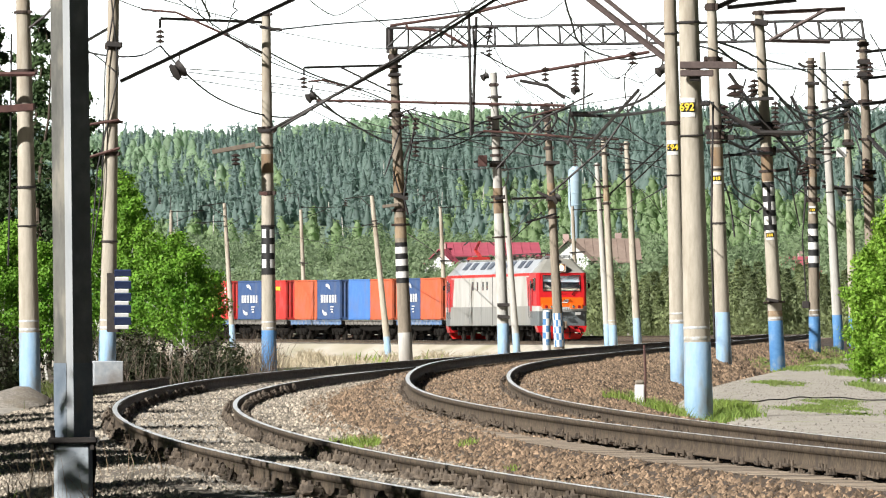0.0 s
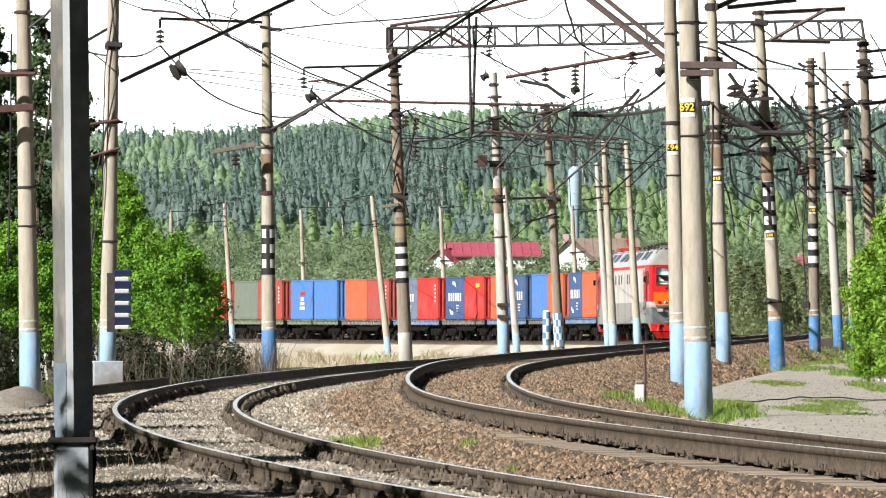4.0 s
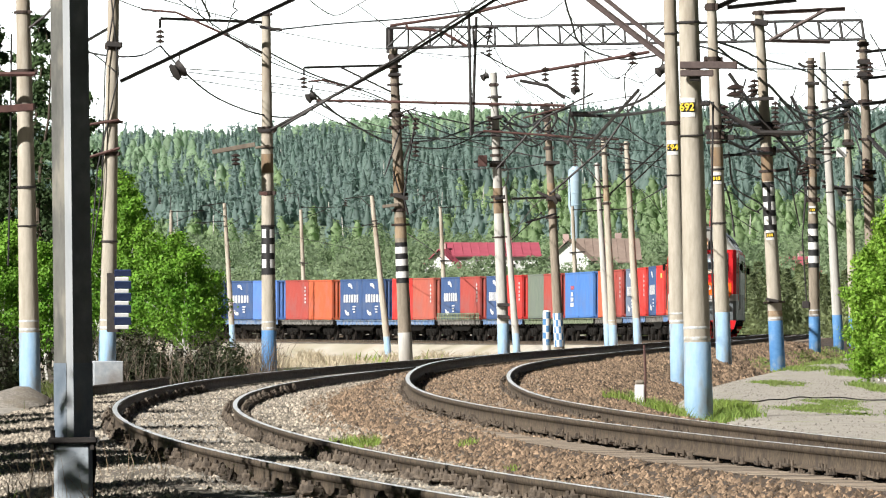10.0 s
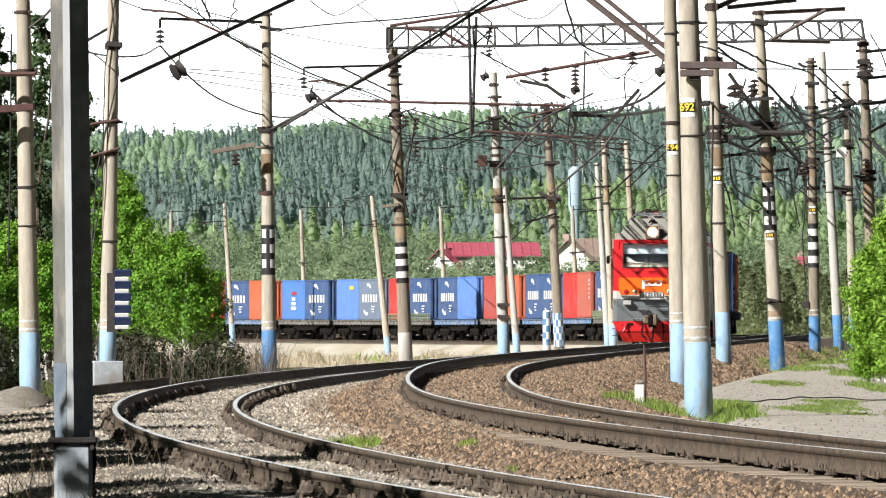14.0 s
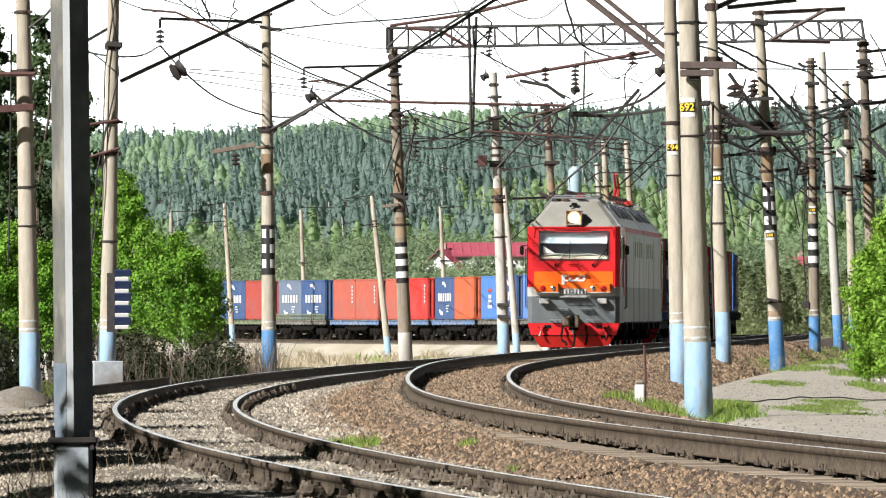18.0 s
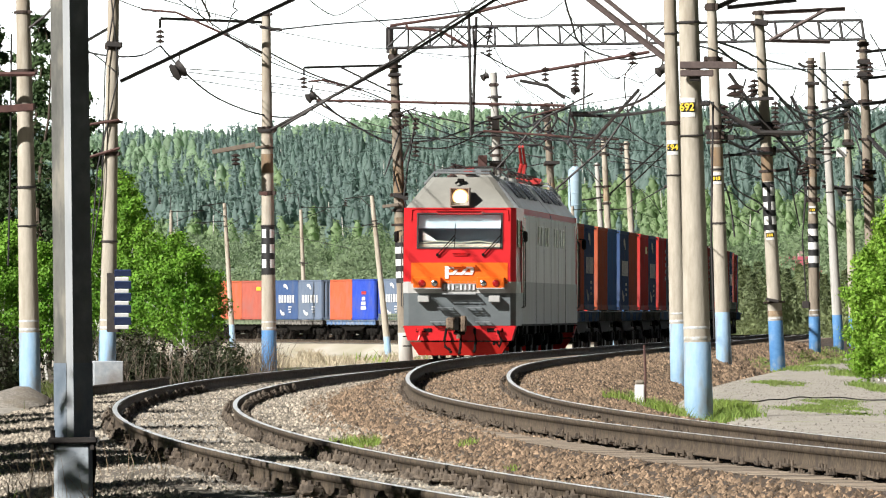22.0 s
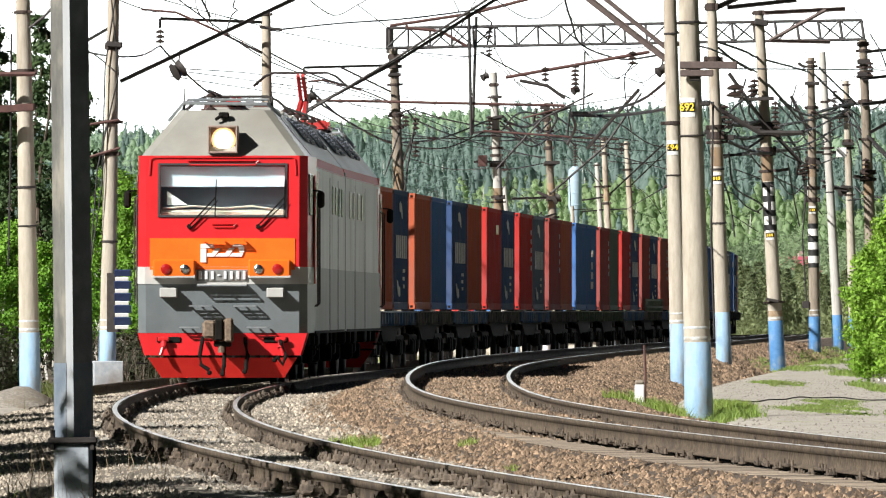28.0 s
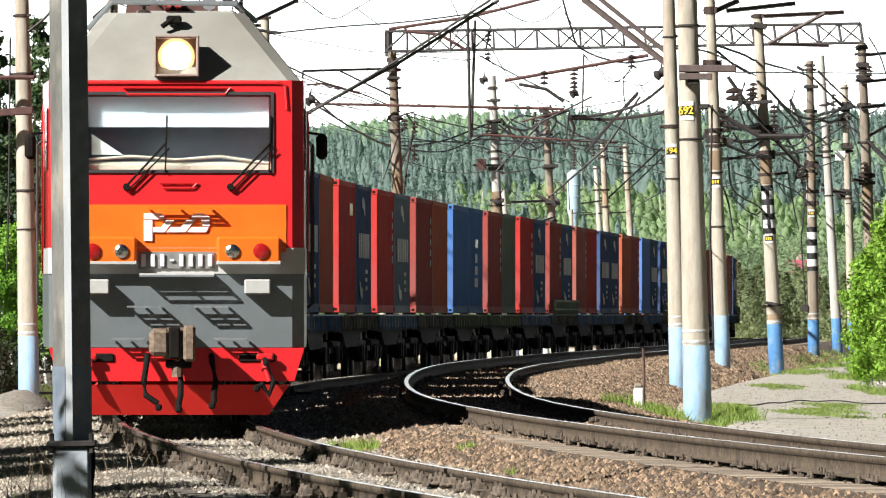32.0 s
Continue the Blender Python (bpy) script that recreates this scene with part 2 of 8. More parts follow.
def ground_z(x, y):
    x, y = np.asarray(x, float), np.asarray(y, float)
    u = x - x_at(y)
    left = -0.50 - 1.15 * smoothstep(y, 290, 455)
    right = -0.32 - 0.5 * smoothstep(y, 375, 590)
    z = left + (right - left) * smoothstep(u, -3, 6)
    z = z + ripple(x, y, 0.005)
    z = z - 0.35 * (1 - smoothstep(np.abs(u - 2.0), 5.0, 6.4)) * (y < 800)
    far = 7.0 * smoothstep(y, 728, 1137) + smoothstep(y, 1450, 4450) * (63.5 + 9.5 * smoothstep(x, -190, 110) + 1.6 * np.sin(x * 0.017 + 0.8) + 1.2 * np.sin(x * 0.041 + y * 0.002))
    return z + far


def sheet(name, xs, ys, zf, material):
    X, Y = np.meshgrid(xs, ys)
    v = np.stack([X.ravel(), Y.ravel(), zf(X, Y).ravel()], 1)
    n = len(xs)
    i = (np.arange(len(ys) - 1)[:, None] * n + np.arange(n - 1)[None]).ravel()
    return swarm(name, v, np.stack([i, i + 1, i + n + 1, i + n], 1), material, True)


def ground_material():
    """Sandy dirt, with grass in patches; on the right a trodden path."""
    m = mat("dirt_and_grass", (0.25, 0.228, 0.195), (0.53, 0.49, 0.425), 4.5, 0.95, bump=0.6, bscale=18)
    t = m.node_tree
    n, l = t.nodes, t.links
    b = n["Principled BSDF"]
    base = b.inputs["Base Color"].links[0].from_socket
    tc = n.new("ShaderNodeTexCoord")
    nz = n.new("ShaderNodeTexNoise")
    nz.inputs["Scale"].default_value, nz.inputs["Detail"].default_value, nz.inputs["Roughness"].default_value = 0.8, 10, 0.68
    nz.inputs["Distortion"].default_value = 0.6
    mp = n.new("ShaderNodeMapping")
    mp.inputs["Scale"].default_value = (1.0, 0.35, 1.0)
    l.new(tc.outputs["Object"], mp.inputs["Vector"])
    l.new(mp.outputs[0], nz.inputs["Vector"])
    rp = n.new("ShaderNodeValToRGB")
    rp.color_ramp.elements[0].position, rp.color_ramp.elements[1].position = 0.565, 0.74
    l.new(nz.outputs["Fac"], rp.inputs[0])
    g2 = n.new("ShaderNodeTexNoise")
    g2.inputs["Scale"].default_value = 6
    l.new(tc.outputs["Object"], g2.inputs["Vector"])
    gr = n.new("ShaderNodeValToRGB")
    gr.color_ramp.elements[0].color, gr.color_ramp.elements[1].color = (0.16, 0.22, 0.055, 1), (0.33, 0.38, 0.12, 1)
    l.new(g2.outputs["Fac"], gr.inputs[0])
    mx = n.new("ShaderNodeMix")
    mx.data_type = "RGBA"
    l.new(rp.outputs[0], mx.inputs["Factor"])
    l.new(base, mx.inputs["A"])
    l.new(gr.outputs[0], mx.inputs["B"])
    # the hollow before the far curve is bare pale sand
    sep = n.new("ShaderNodeSeparateXYZ")
    l.new(tc.outputs["Object"], sep.inputs[0])
    reach = []
    for a, b2 in ((360, 420), (720, 650)):
        r = n.new("ShaderNodeMapRange")
        r.inputs["From Min"].default_value, r.inputs["From Max"].default_value = a, b2
        l.new(sep.outputs["Y"], r.inputs["Value"])
        reach.append(r.outputs[0])
    both = n.new("ShaderNodeMath")
    both.operation = "MULTIPLY"
    l.new(reach[0], both.inputs[0])
    l.new(reach[1], both.inputs[1])
    s2 = n.new("ShaderNodeValToRGB")
    s2.color_ramp.elements[0].color, s2.color_ramp.elements[1].color = (0.46, 0.42, 0.34, 1), (0.62, 0.58, 0.49, 1)
    l.new(g2.outputs["Fac"], s2.inputs[0])
    sm = n.new("ShaderNodeMix")
    sm.data_type = "RGBA"
    l.new(both.outputs[0], sm.inputs["Factor"])
    l.new(mx.outputs["Result"], sm.inputs["A"])
    l.new(s2.outputs[0], sm.inputs["B"])
    # under the woods the ground is dark litter and grass
    wood = n.new("ShaderNodeMapRange")
    wood.inputs["From Min"].default_value, wood.inputs["From Max"].default_value = 760, 980
    l.new(sep.outputs["Y"], wood.inputs["Value"])
    s3 = n.new("ShaderNodeValToRGB")
    s3.color_ramp.elements[0].color, s3.color_ramp.elements[1].color = (0.11, 0.165, 0.10, 1), (0.20, 0.28, 0.16, 1)
    l.new(nz.outputs["Fac"], s3.inputs[0])
    wm = n.new("ShaderNodeMix")
    wm.data_type = "RGBA"
    l.new(wood.outputs[0], wm.inputs["Factor"])
    l.new(sm.outputs["Result"], wm.inputs["A"])
    l.new(s3.outputs[0], wm.inputs["B"])
    # outside the view's edges: unseen dark grass, added to cut light bounced up
    aside = n.new("ShaderNodeMath")
    aside.operation = "ABSOLUTE"
    l.new(sep.outputs["X"], aside.inputs[0])
    edge = n.new("ShaderNodeMath")
    edge.operation = "MULTIPLY_ADD"
    edge.inputs[1].default_value, edge.inputs[2].default_value = -0.0462, -0.8
    deep = n.new("ShaderNodeMath")
    deep.operation = "ABSOLUTE"
    l.new(sep.outputs["Y"], deep.inputs[0])
    l.new(deep.outputs[0], edge.inputs[0])
    past = n.new("ShaderNodeMath")
    l.new(aside.outputs[0], past.inputs[0])
    l.new(edge.outputs[0], past.inputs[1])
    unseen = n.new("ShaderNodeMapRange")
    unseen.inputs["From Min"].default_value, unseen.inputs["From Max"].default_value = 0.0, 0.8
    l.new(past.outputs[0], unseen.inputs["Value"])
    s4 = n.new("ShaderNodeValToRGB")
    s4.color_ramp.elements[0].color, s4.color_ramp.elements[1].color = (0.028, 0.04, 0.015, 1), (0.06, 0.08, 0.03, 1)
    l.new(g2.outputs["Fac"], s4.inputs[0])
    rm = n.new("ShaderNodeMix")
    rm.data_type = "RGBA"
    l.new(unseen.outputs[0], rm.inputs["Factor"])
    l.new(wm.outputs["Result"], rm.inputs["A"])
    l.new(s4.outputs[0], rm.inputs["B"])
    l.new(rm.outputs["Result"], b.inputs["Base Color"])
    return m


M_GROUND = ground_material()
xs = np.unique(np.concatenate([np.linspace(-4200, -80, 40), np.linspace(-80, -16, 33), np.linspace(-16, 26, 141), np.linspace(26, 90, 33), np.linspace(90, 4200, 40)]))
ys = np.unique(np.concatenate([np.linspace(-900, 20, 16), np.linspace(20, 390, 200), np.linspace(390, 800, 90), np.linspace(800, 4600, 110), np.linspace(4600, 4960, 3)]))
ground = solid("ground", sheet("ground", xs, ys, ground_z, M_GROUND), None, "pale dirt ground with patches of grass", "ground", kind="structure")

# Dark soil; the trees' shade is put into its colour as well.
M_SOIL = mat("leafy_soil_tree_shade", (0.055, 0.045, 0.034), (0.16, 0.13, 0.098), 4, 0.95, bump=0.8, bscale=14, c3=(0.09, 0.10, 0.045), big=0.2, stretch=(1, 0.3, 1))
y_ = np.arange(112, 306, 3.0)
rows = [np.stack([x_at(y_) - 4.3 - w * (9 + 0.02 * y_), y_, ground_z(x_at(y_) - 4.3 - w * (9 + 0.02 * y_), y_) + 0.03 - 0.06 * ((w > 0.95) | (w < 0.02)) + 0.03 * np.sin(y_ * 0.9 + w * 20)], 1) for w in np.linspace(0, 1, 22)]
v = np.stack(rows[::-1], 1).reshape(-1, 3)
i = (np.arange(len(y_) - 1)[:, None] * 22 + np.arange(21)[None]).ravel()
solid("soil_bank", swarm("soil_bank", v, np.stack([i, i + 1, i + 23, i + 22], 1), M_SOIL, True), None, "dark soil bank beside the line, tree shade in its colour", "ground", kind="structure")

# ---------------------------------------------------------------- track bed, rails, sleepers
S0, S1 = s_at(12), s_at(800)


def bed(name, profile, material, label):
    """A strip of ballast along the tracks: (offset, height below the rails, share of the other track's rise)."""
    s = np.concatenate([np.arange(S0, s_at(205), 0.5), np.arange(s_at(205), S1, 2.0)])
    rows = []
    for off, dz, rise in profile:
        x, y, _, _ = on_line(s, off)
        rows.append(np.stack([x, y, rail_z(y) + dz + rise * rise_b(y) + ripple(x * 5, y * 5, 0.012 if dz < -0.24 or -0.2 < dz < -0.18 and rise < 1 else 0.0)], 1))
    v = np.stack(rows, 1).reshape(-1, 3)
    n = len(profile)
    i = (np.arange(len(s) - 1)[:, None] * n + np.arange(n - 1)[None]).ravel()
    return solid(name, swarm(name, v, np.stack([i, i + 1, i + n + 1, i + n], 1), material, True), None, label, "ballast", kind="structure")


bed("ballast_bed", ((-5.4, -1.1, 0), (-4.4, -0.80, 0), (-2.6, -0.27, 0), (-1.5, -0.191, 0), (0, -0.191, 0), (1.3, -0.191, 0), (1.75, -0.20, 0.15), (2.1, -0.19, 0.3)), M_BED_A,
    "pale grey crushed stone ballast under the rails")
bed("ballast_bed", ((2.1, -0.19, 0.3), (2.5, -0.20, 0.8), (2.62, -0.191, 1), (3.2, -0.191, 1), (3.5, -0.191, 1), (5.5, -0.191, 1), (6.5, -0.27, 1), (8.2, -0.75, 0.4), (9.0, -1.1, 0)), M_BED_B,
    "brown oil-stained crushed stone ballast under the rails")

s_far = np.arange(s_at(398), s_at(780), 2.0)
rows = []
for off, dz in ((-8.4, -1.30), (-6.6, -1.02), (-5.4, -0.98), (-4.4, -0.74), (-2.75, -0.235)):
    x, y, _, _ = on_line(s_far, off)
    rows.append(np.stack([x, y, rail_z(y) + dz + ripple(x * 3, y * 3, 0.02) - 0.10 * (1 - smoothstep(y, 400, 425))], 1))
v = np.stack(rows, 1).reshape(-1, 3)
i = (np.arange(len(s_far) - 1)[:, None] * 5 + np.arange(4)[None]).ravel()
M_SAND = mat("pale_dry_sand", (0.44, 0.40, 0.32), (0.60, 0.56, 0.47), 1.2, 0.95, bump=0.5, bscale=6, c3=(0.36, 0.33, 0.22), big=0.25, stretch=(1, 0.25, 1))
solid("sand_bank", swarm("sand_bank", v, np.stack([i, i + 1, i + 6, i + 5], 1), M_SAND, True), None, "pale dry sandy slope below the far track", "ground", kind="structure")

RAIL = [(-0.075, -0.18), (0.075, -0.18), (0.075, -0.168), (0.012, -0.150), (0.009, -0.055), (0.036, -0.040), (0.0375, -0.006), (0.030, 0.0), (-0.030, 0.0),
        (-0.0375, -0.006), (-0.036, -0.040), (-0.009, -0.055), (-0.012, -0.150), (-0.075, -0.168)]


def strip(profile, off, cant, rise, closed=True):
    s = np.concatenate([np.arange(S0, s_at(228), 0.5), np.arange(s_at(228), S1, 1.5)])
    rows = []
    for a, z in profile:
        x, y, _, _ = on_line(s, off + a)
        rows.append(np.stack([x, y, rail_z(y) + z + cant * (1 - smoothstep(y, 205, 364)) + (rise_b(y) if rise else 0)], 1))
    v = np.stack(rows, 1).reshape(-1, 3)
    n = len(profile)
    k = np.arange(n if closed else n - 1)
    i = np.arange(len(s) - 1)[:, None] * n
    return v, np.stack([(i + k).ravel(), (i + (k + 1) % n).ravel(), (i + n + (k + 1) % n).ravel(), (i + n + k).ravel()], 1)


def turned(s, off, dz, rise):
    x, y, tx, ty = (float(a) for a in on_line(s, off))
    return pose(x, y, float(rail_z(y)) + dz + (float(rise_b(y)) if rise else 0), 0, 0, -math.degrees(math.atan2(tx, ty)))


M_BOLT = mat("dusty_rusty_bolts", (0.06, 0.047, 0.036), (0.15, 0.118, 0.088), 14, 0.9, 0.0, island=0.4)


def track(label, off, cant, rise, m_sleeper, pitch):
    t = thing("railway_track", label, "railway track", kind="structure")
    for side in (-1, 1):
        v, f = strip(RAIL, off + side * 0.797, -side * cant, rise)
        r = part("rail", swarm("rail", v, f, M_RAIL), None, t, "rusty steel rail")
        v, f = strip(((-0.031, 0.002), (0.031, 0.002)), off + side * 0.797, -side * cant, rise, False)
        part("rail_head", swarm("rail_head", v, f, M_RAILTOP), None, r, "shiny worn running surface")
    g = Geo()
    g.prism([(-0.14, -0.2), (0.14, -0.2), (0.135, -0.006), (0.125, 0.0), (-0.125, 0.0), (-0.135, -0.006)], -1.35, 1.35, "x")
    me = g.mesh("sleeper", m_sleeper)
    rest_v, rest_f = [], []
    clip = Geo()
    for a in (-0.797, 0.797):
        for e in (-1, 1):
            if not rise:
                clip.box((a + e * 0.12, 0, 0.014), (0.11, 0.24, 0.03), ch=0.01)
                for d in (-0.085, 0.085):
                    clip.box((a + e * 0.12, d, 0.045), (0.075, 0.06, 0.06), ch=0.014)
                    clip.tube((a + e * 0.125, d, 0.06), (a + e * 0.126, d + 0.003, 0.105), 0.025, 0.015, n=6)
            else:
                clip.box((a + e * 0.10, 0, 0.010), (0.07, 0.20, 0.016))
                for d in (-0.13, 0.0, 0.13):
                    clip.tube((a + e * 0.105, d, 0.0), (a + e * 0.105, d, 0.052), 0.012, 0.010, n=6)
    cl = Geo()
    s, k = s_at(52), 0
    sr = random.Random(int(off * 10) + 3)
    while s < S1:
        m = turned(s + sr.uniform(-0.03, 0.03), off, -0.185 - sr.random() * 0.004, rise) @ pose(0, 0, 0, sr.uniform(-0.3, 0.3), sr.uniform(-0.1, 0.1), sr.uniform(-1.5, 1.5))
        if k < 230:
            part("sleeper", me, None, t, at=m)
            mj = m @ pose(sr.uniform(-0.01, 0.01), sr.uniform(-0.02, 0.02), sr.uniform(-0.012, 0.004), sr.uniform(-5, 5), sr.uniform(-4, 4), sr.uniform(-8, 8))
            jit = [mj @ Vector(p) for p in clip.v]
            cl.add(jit, clip.f)
        else:
            rest_v.append([m @ Vector(p) for p in g.v])
        s += pitch
        k += 1
    n = len(g.v)
    allv = np.array(rest_v).reshape(-1, 3)
    quads = np.array([q for q in g.f if len(q) == 4])
    f = (np.arange(len(rest_v))[:, None, None] * n + quads[None]).reshape(-1, 4)
    ob = part("sleepers", swarm("sleepers", allv, f, m_sleeper), None, t, "row of distant sleepers")
    ob["kind"] = "stuff"
    ob = part("rail_fasteners", cl, M_BOLT, t, "rusty bolts and clips at the rail foot")
    ob["kind"] = "stuff"
    return t


TRACK_A = track("curving railway track on pale ballast with concrete sleepers", 0.0, 0.02, False, M_SLEEPER, 0.545)
TRACK_B = track("curving railway track on brown ballast with stained sleepers", OFF_B, 0.03, True, M_SLEEPER_B, 0.545)

# ---------------------------------------------------------------- the hazy white sky behind the hill
g = Geo()
arc = [radians(a) for a in range(-24, 25, 2)]
g.add([(4900 * math.sin(a), 4900 * math.cos(a), z) for z in (-40, 950) for a in arc], [(i, i + 1, len(arc) + i + 1, len(arc) + i) for i in range(len(arc) - 1)])
solid("backdrop", g, glow("bright_hazy_sky", (0.92, 0.96, 1.0), 0.78), "bright white hazy sky", "sky", kind="structure")

# ---------------------------------------------------------------- masts beside the line


def tapered(h, r0, r1, n=18):
    return Geo().lathe([(r0, -0.5), (r0, 0.0), (r1, h)], n)


def mast(x, y, z, h, lean, m_shaft, label, r0=0.205, paint=None, bands=(), group="masts along the line"):
    """A tapered concrete mast; lean: how far its top stands off to +x. bands: (from, to, material) of painted rings by height."""
    tilt = math.degrees(math.atan2(lean, h))
    t = thing("catenary_mast", label, "mast", pose(x, y, z, 0, tilt, 0), group)
    r1 = r0 - 0.015 * h * 0.72 if h > 4 else r0
    r1 = max(r1, r0 * 0.6)
    rad = lambda q: r0 + (r1 - r0) * max(q, 0) / h
    part("shaft", tapered(h, r0, r1), m_shaft, t, smooth=40)
    for a, b, mm in bands:
        g = Geo().lathe([(rad(a) + 0.001, a), (rad(a) + 0.004, a + 0.005), (rad(b) + 0.004, b - 0.005), (rad(b) + 0.001, b)], 18)
        part("painted_band", g, mm, t, smooth=40)
    t["r"] = (r0, r1, h)
    return t


def foot_blue(m=None, h=1.15, ring=True):
    m = m or M_PAINT_LBLUE
    b = [(-0.2, h, m)]
    if ring:
        b += [(h + 0.03, h + 0.085, M_FADED), (h + 0.2, h + 0.24, M_FADED)]
    return b


MASTS = {}
for key, x, y, z, h, lean, mm, label, r0, bands in (
    ("a", 3.88, 149, -0.30, 8.3, -0.21, M_CONC, "sunlit concrete mast with a flaking pale blue foot", 0.215, foot_blue(h=1.1)),
    ("b", 5.09, 211, -0.20, 9.6, -0.26, M_CONC, "concrete mast with a flaking pale blue foot", 0.205, foot_blue(h=1.2)),
    ("c", 7.41, 259, -0.21, 10.3, -0.36, M_CONC, "concrete mast with a pale blue foot", 0.205, foot_blue(h=1.45, ring=False)),
    ("d", 9.26, 272, -0.17, 9.78, -0.52, M_CONC, "leaning concrete mast with a blue foot and chequered rings", 0.21, foot_blue(M_PAINT_BLUE, 1.18)),
    ("e", 12.90, 341, 0.03, 10.04, -0.14, M_CONC_DARK, "grimy concrete mast with striped rings and a blue foot", 0.205, foot_blue(M_PAINT_BLUE, 1.05)),
    ("f", 15.10, 375, -0.07, 11.24, -0.63, M_CONC_PALE, "pale leaning concrete mast with a blue foot", 0.20, foot_blue(M_PAINT_BLUE, 1.2, False)),
    ("g", 16.65, 398, -0.13, 10.73, -0.34, M_CONC, "concrete mast crowded with brackets", 0.20, foot_blue(M_PAINT_BLUE, 1.2, False)),
    ("h", 13.50, 307, -0.30, 10.06, -0.39, M_CONC_DARK, "grimy concrete mast that carries the gantry's end", 0.21, ()),
    ("i", 2.16, 348, -0.27, 10.0, -0.38, M_CONC_PALE, "pale concrete mast with a pale blue foot", 0.215, foot_blue(h=1.1, ring=False)),
    ("j", 4.02, 534, -1.03, 9.1, -0.68, M_CONC_PALE, "thin leaning concrete mast with a pale blue foot", 0.20, foot_blue(h=1.1, ring=False)),
    ("k", -1.16, 307, -0.30, 9.79, -0.39, M_CONC_DARK, "grimy concrete mast with striped rings, carrying the gantry", 0.22, foot_blue(M_CONC_PALE, 0.9, False)),
    ("l", -3.26, 590, -1.55, 9.8, -1.02, M_CONC, "thin leaning concrete mast with a pale blue foot", 0.21, foot_blue(h=1.3, ring=False)),
    ("m", -4.63, 262, -0.29, 9.43, -0.09, M_CONC, "concrete mast with chequered rings and a blue foot", 0.205, foot_blue(M_PAINT_BLUE, 1.05)),
    ("n", -13.62, 637, -0.90, 9.2, -0.55, M_CONC, "thin concrete mast beyond the bushes", 0.19, foot_blue(h=1.3, ring=False)),
    ("o", -20.08, 728, -0.78, 9.54, -0.08, M_CONC, "thin concrete mast beyond the train", 0.18, ()),
    ("p", -10.16, 728, -1.0, 9.8, -0.38, M_CONC, "thin concrete mast beyond the train", 0.20, ()),
    ("q", 0.24, 688, -0.9, 9.5, -0.43, M_CONC, "thin concrete mast beyond the train", 0.19, ()),
    ("r", 8.87, 648, -0.9, 9.1, -0.34, M_CONC, "thin concrete mast beyond the train", 0.18, ()),
    ("s", 4.69, 396, -0.16, 9.83, -0.52, M_CONC_DARK, "grimy leaning concrete mast with a chequered foot", 0.21, ()),
    ("t", 7.99, 460, -0.48, 9.85, -0.48, M_CONC, "leaning concrete mast with a pale blue foot", 0.20, foot_blue(h=1.1)),
    ("u", 8.40, 500, -0.48, 9.32, -0.58, M_CONC_PALE, "thin leaning concrete mast with a pale blue foot", 0.19, foot_blue(h=1.1, ring=False)),
    ("v", 9.58, 483, -0.37, 10.0, -0.58, M_CONC, "leaning concrete mast with a pale blue foot", 0.20, foot_blue(h=1.3, ring=False)),
    ("w", -7.89, 188, -0.39, 8.9, -0.17, M_CONC, "sunlit concrete mast with a pale blue foot", 0.205, foot_blue(h=1.25)),
    ("x", -7.38, 216, 0.10, 9.13, 0.16, M_CONC, "concrete mast on a pale block beside the birches", 0.19, foot_blue(h=0.75)),
):
    MASTS[key] = mast(x, y, z, h, lean, mm, label, r0, None, bands)

# ---------------------------------------------------------------- brackets, arms and insulators on the masts
M_STRUT = mat("brown_painted_channel", (0.10, 0.075, 0.07), (0.16, 0.12, 0.11), 8, 0.7, 0.2)


def on_mast(key, name, material, r, *pts):
    """A steel bar through points of the place, fixed to a mast."""
    mast_ob = MASTS[key]
    g = Geo()
    pts = [Vector(p) for p in pts]
    if name in ("clamp", "box", "crossarm"):
        a, b = pts[0], pts[-1]
        d = b - a
        m = Matrix.Translation((a + b) / 2) @ d.to_track_quat("X", "Z").to_matrix().to_4x4()
        g.box((0, 0, 0), (d.length, 0.46 if name == "clamp" else 0.16, 2 * r if name != "clamp" else r), m, ch=0.012)
    elif len(pts) == 2 and name in ("strut", "arm", "stay"):
        a, b = pts
        m = Matrix.Translation(a) @ (b - a).to_track_quat("X", "Z").to_matrix().to_4x4()
        u = [(-0.8, -1), (0.8, -1), (0.8, -0.6), (-0.3, -0.6), (-0.3, 0.6), (0.8, 0.6), (0.8, 1), (-0.8, 1)]
        k = Geo().prism([(-p * r, q * r) for p, q in u], 0, (b - a).length, "x")
        g.add([m @ Vector(p) for p in k.v], k.f)
    else:
        g.line(pts, r, 6)
    return part(name, g, material, mast_ob, at=mast_ob.matrix_basis.inverted())


def insulator_geo(p, length, r=0.13):
    g = Geo()
    n = max(2, round(length / 0.13))
    g.tube(p, (p[0], p[1], p[2] - length), 0.02, n=6)
    for i in range(n):
        z = p[2] - length * (i + 0.5) / n
        g.lathe([(0.03, z + 0.05), (r * 0.6, z + 0.03), (r, z - 0.01), (r * 0.8, z - 0.03), (0.03, z - 0.035)], 10, (p[0], p[1], 0))
    return g


def hang(key, p, length):
    mast_ob = MASTS[key]
    return part("insulator", insulator_geo(p, length), M_GLASSY, mast_ob, "brown glazed insulator", at=mast_ob.matrix_basis.inverted(), smooth=50)


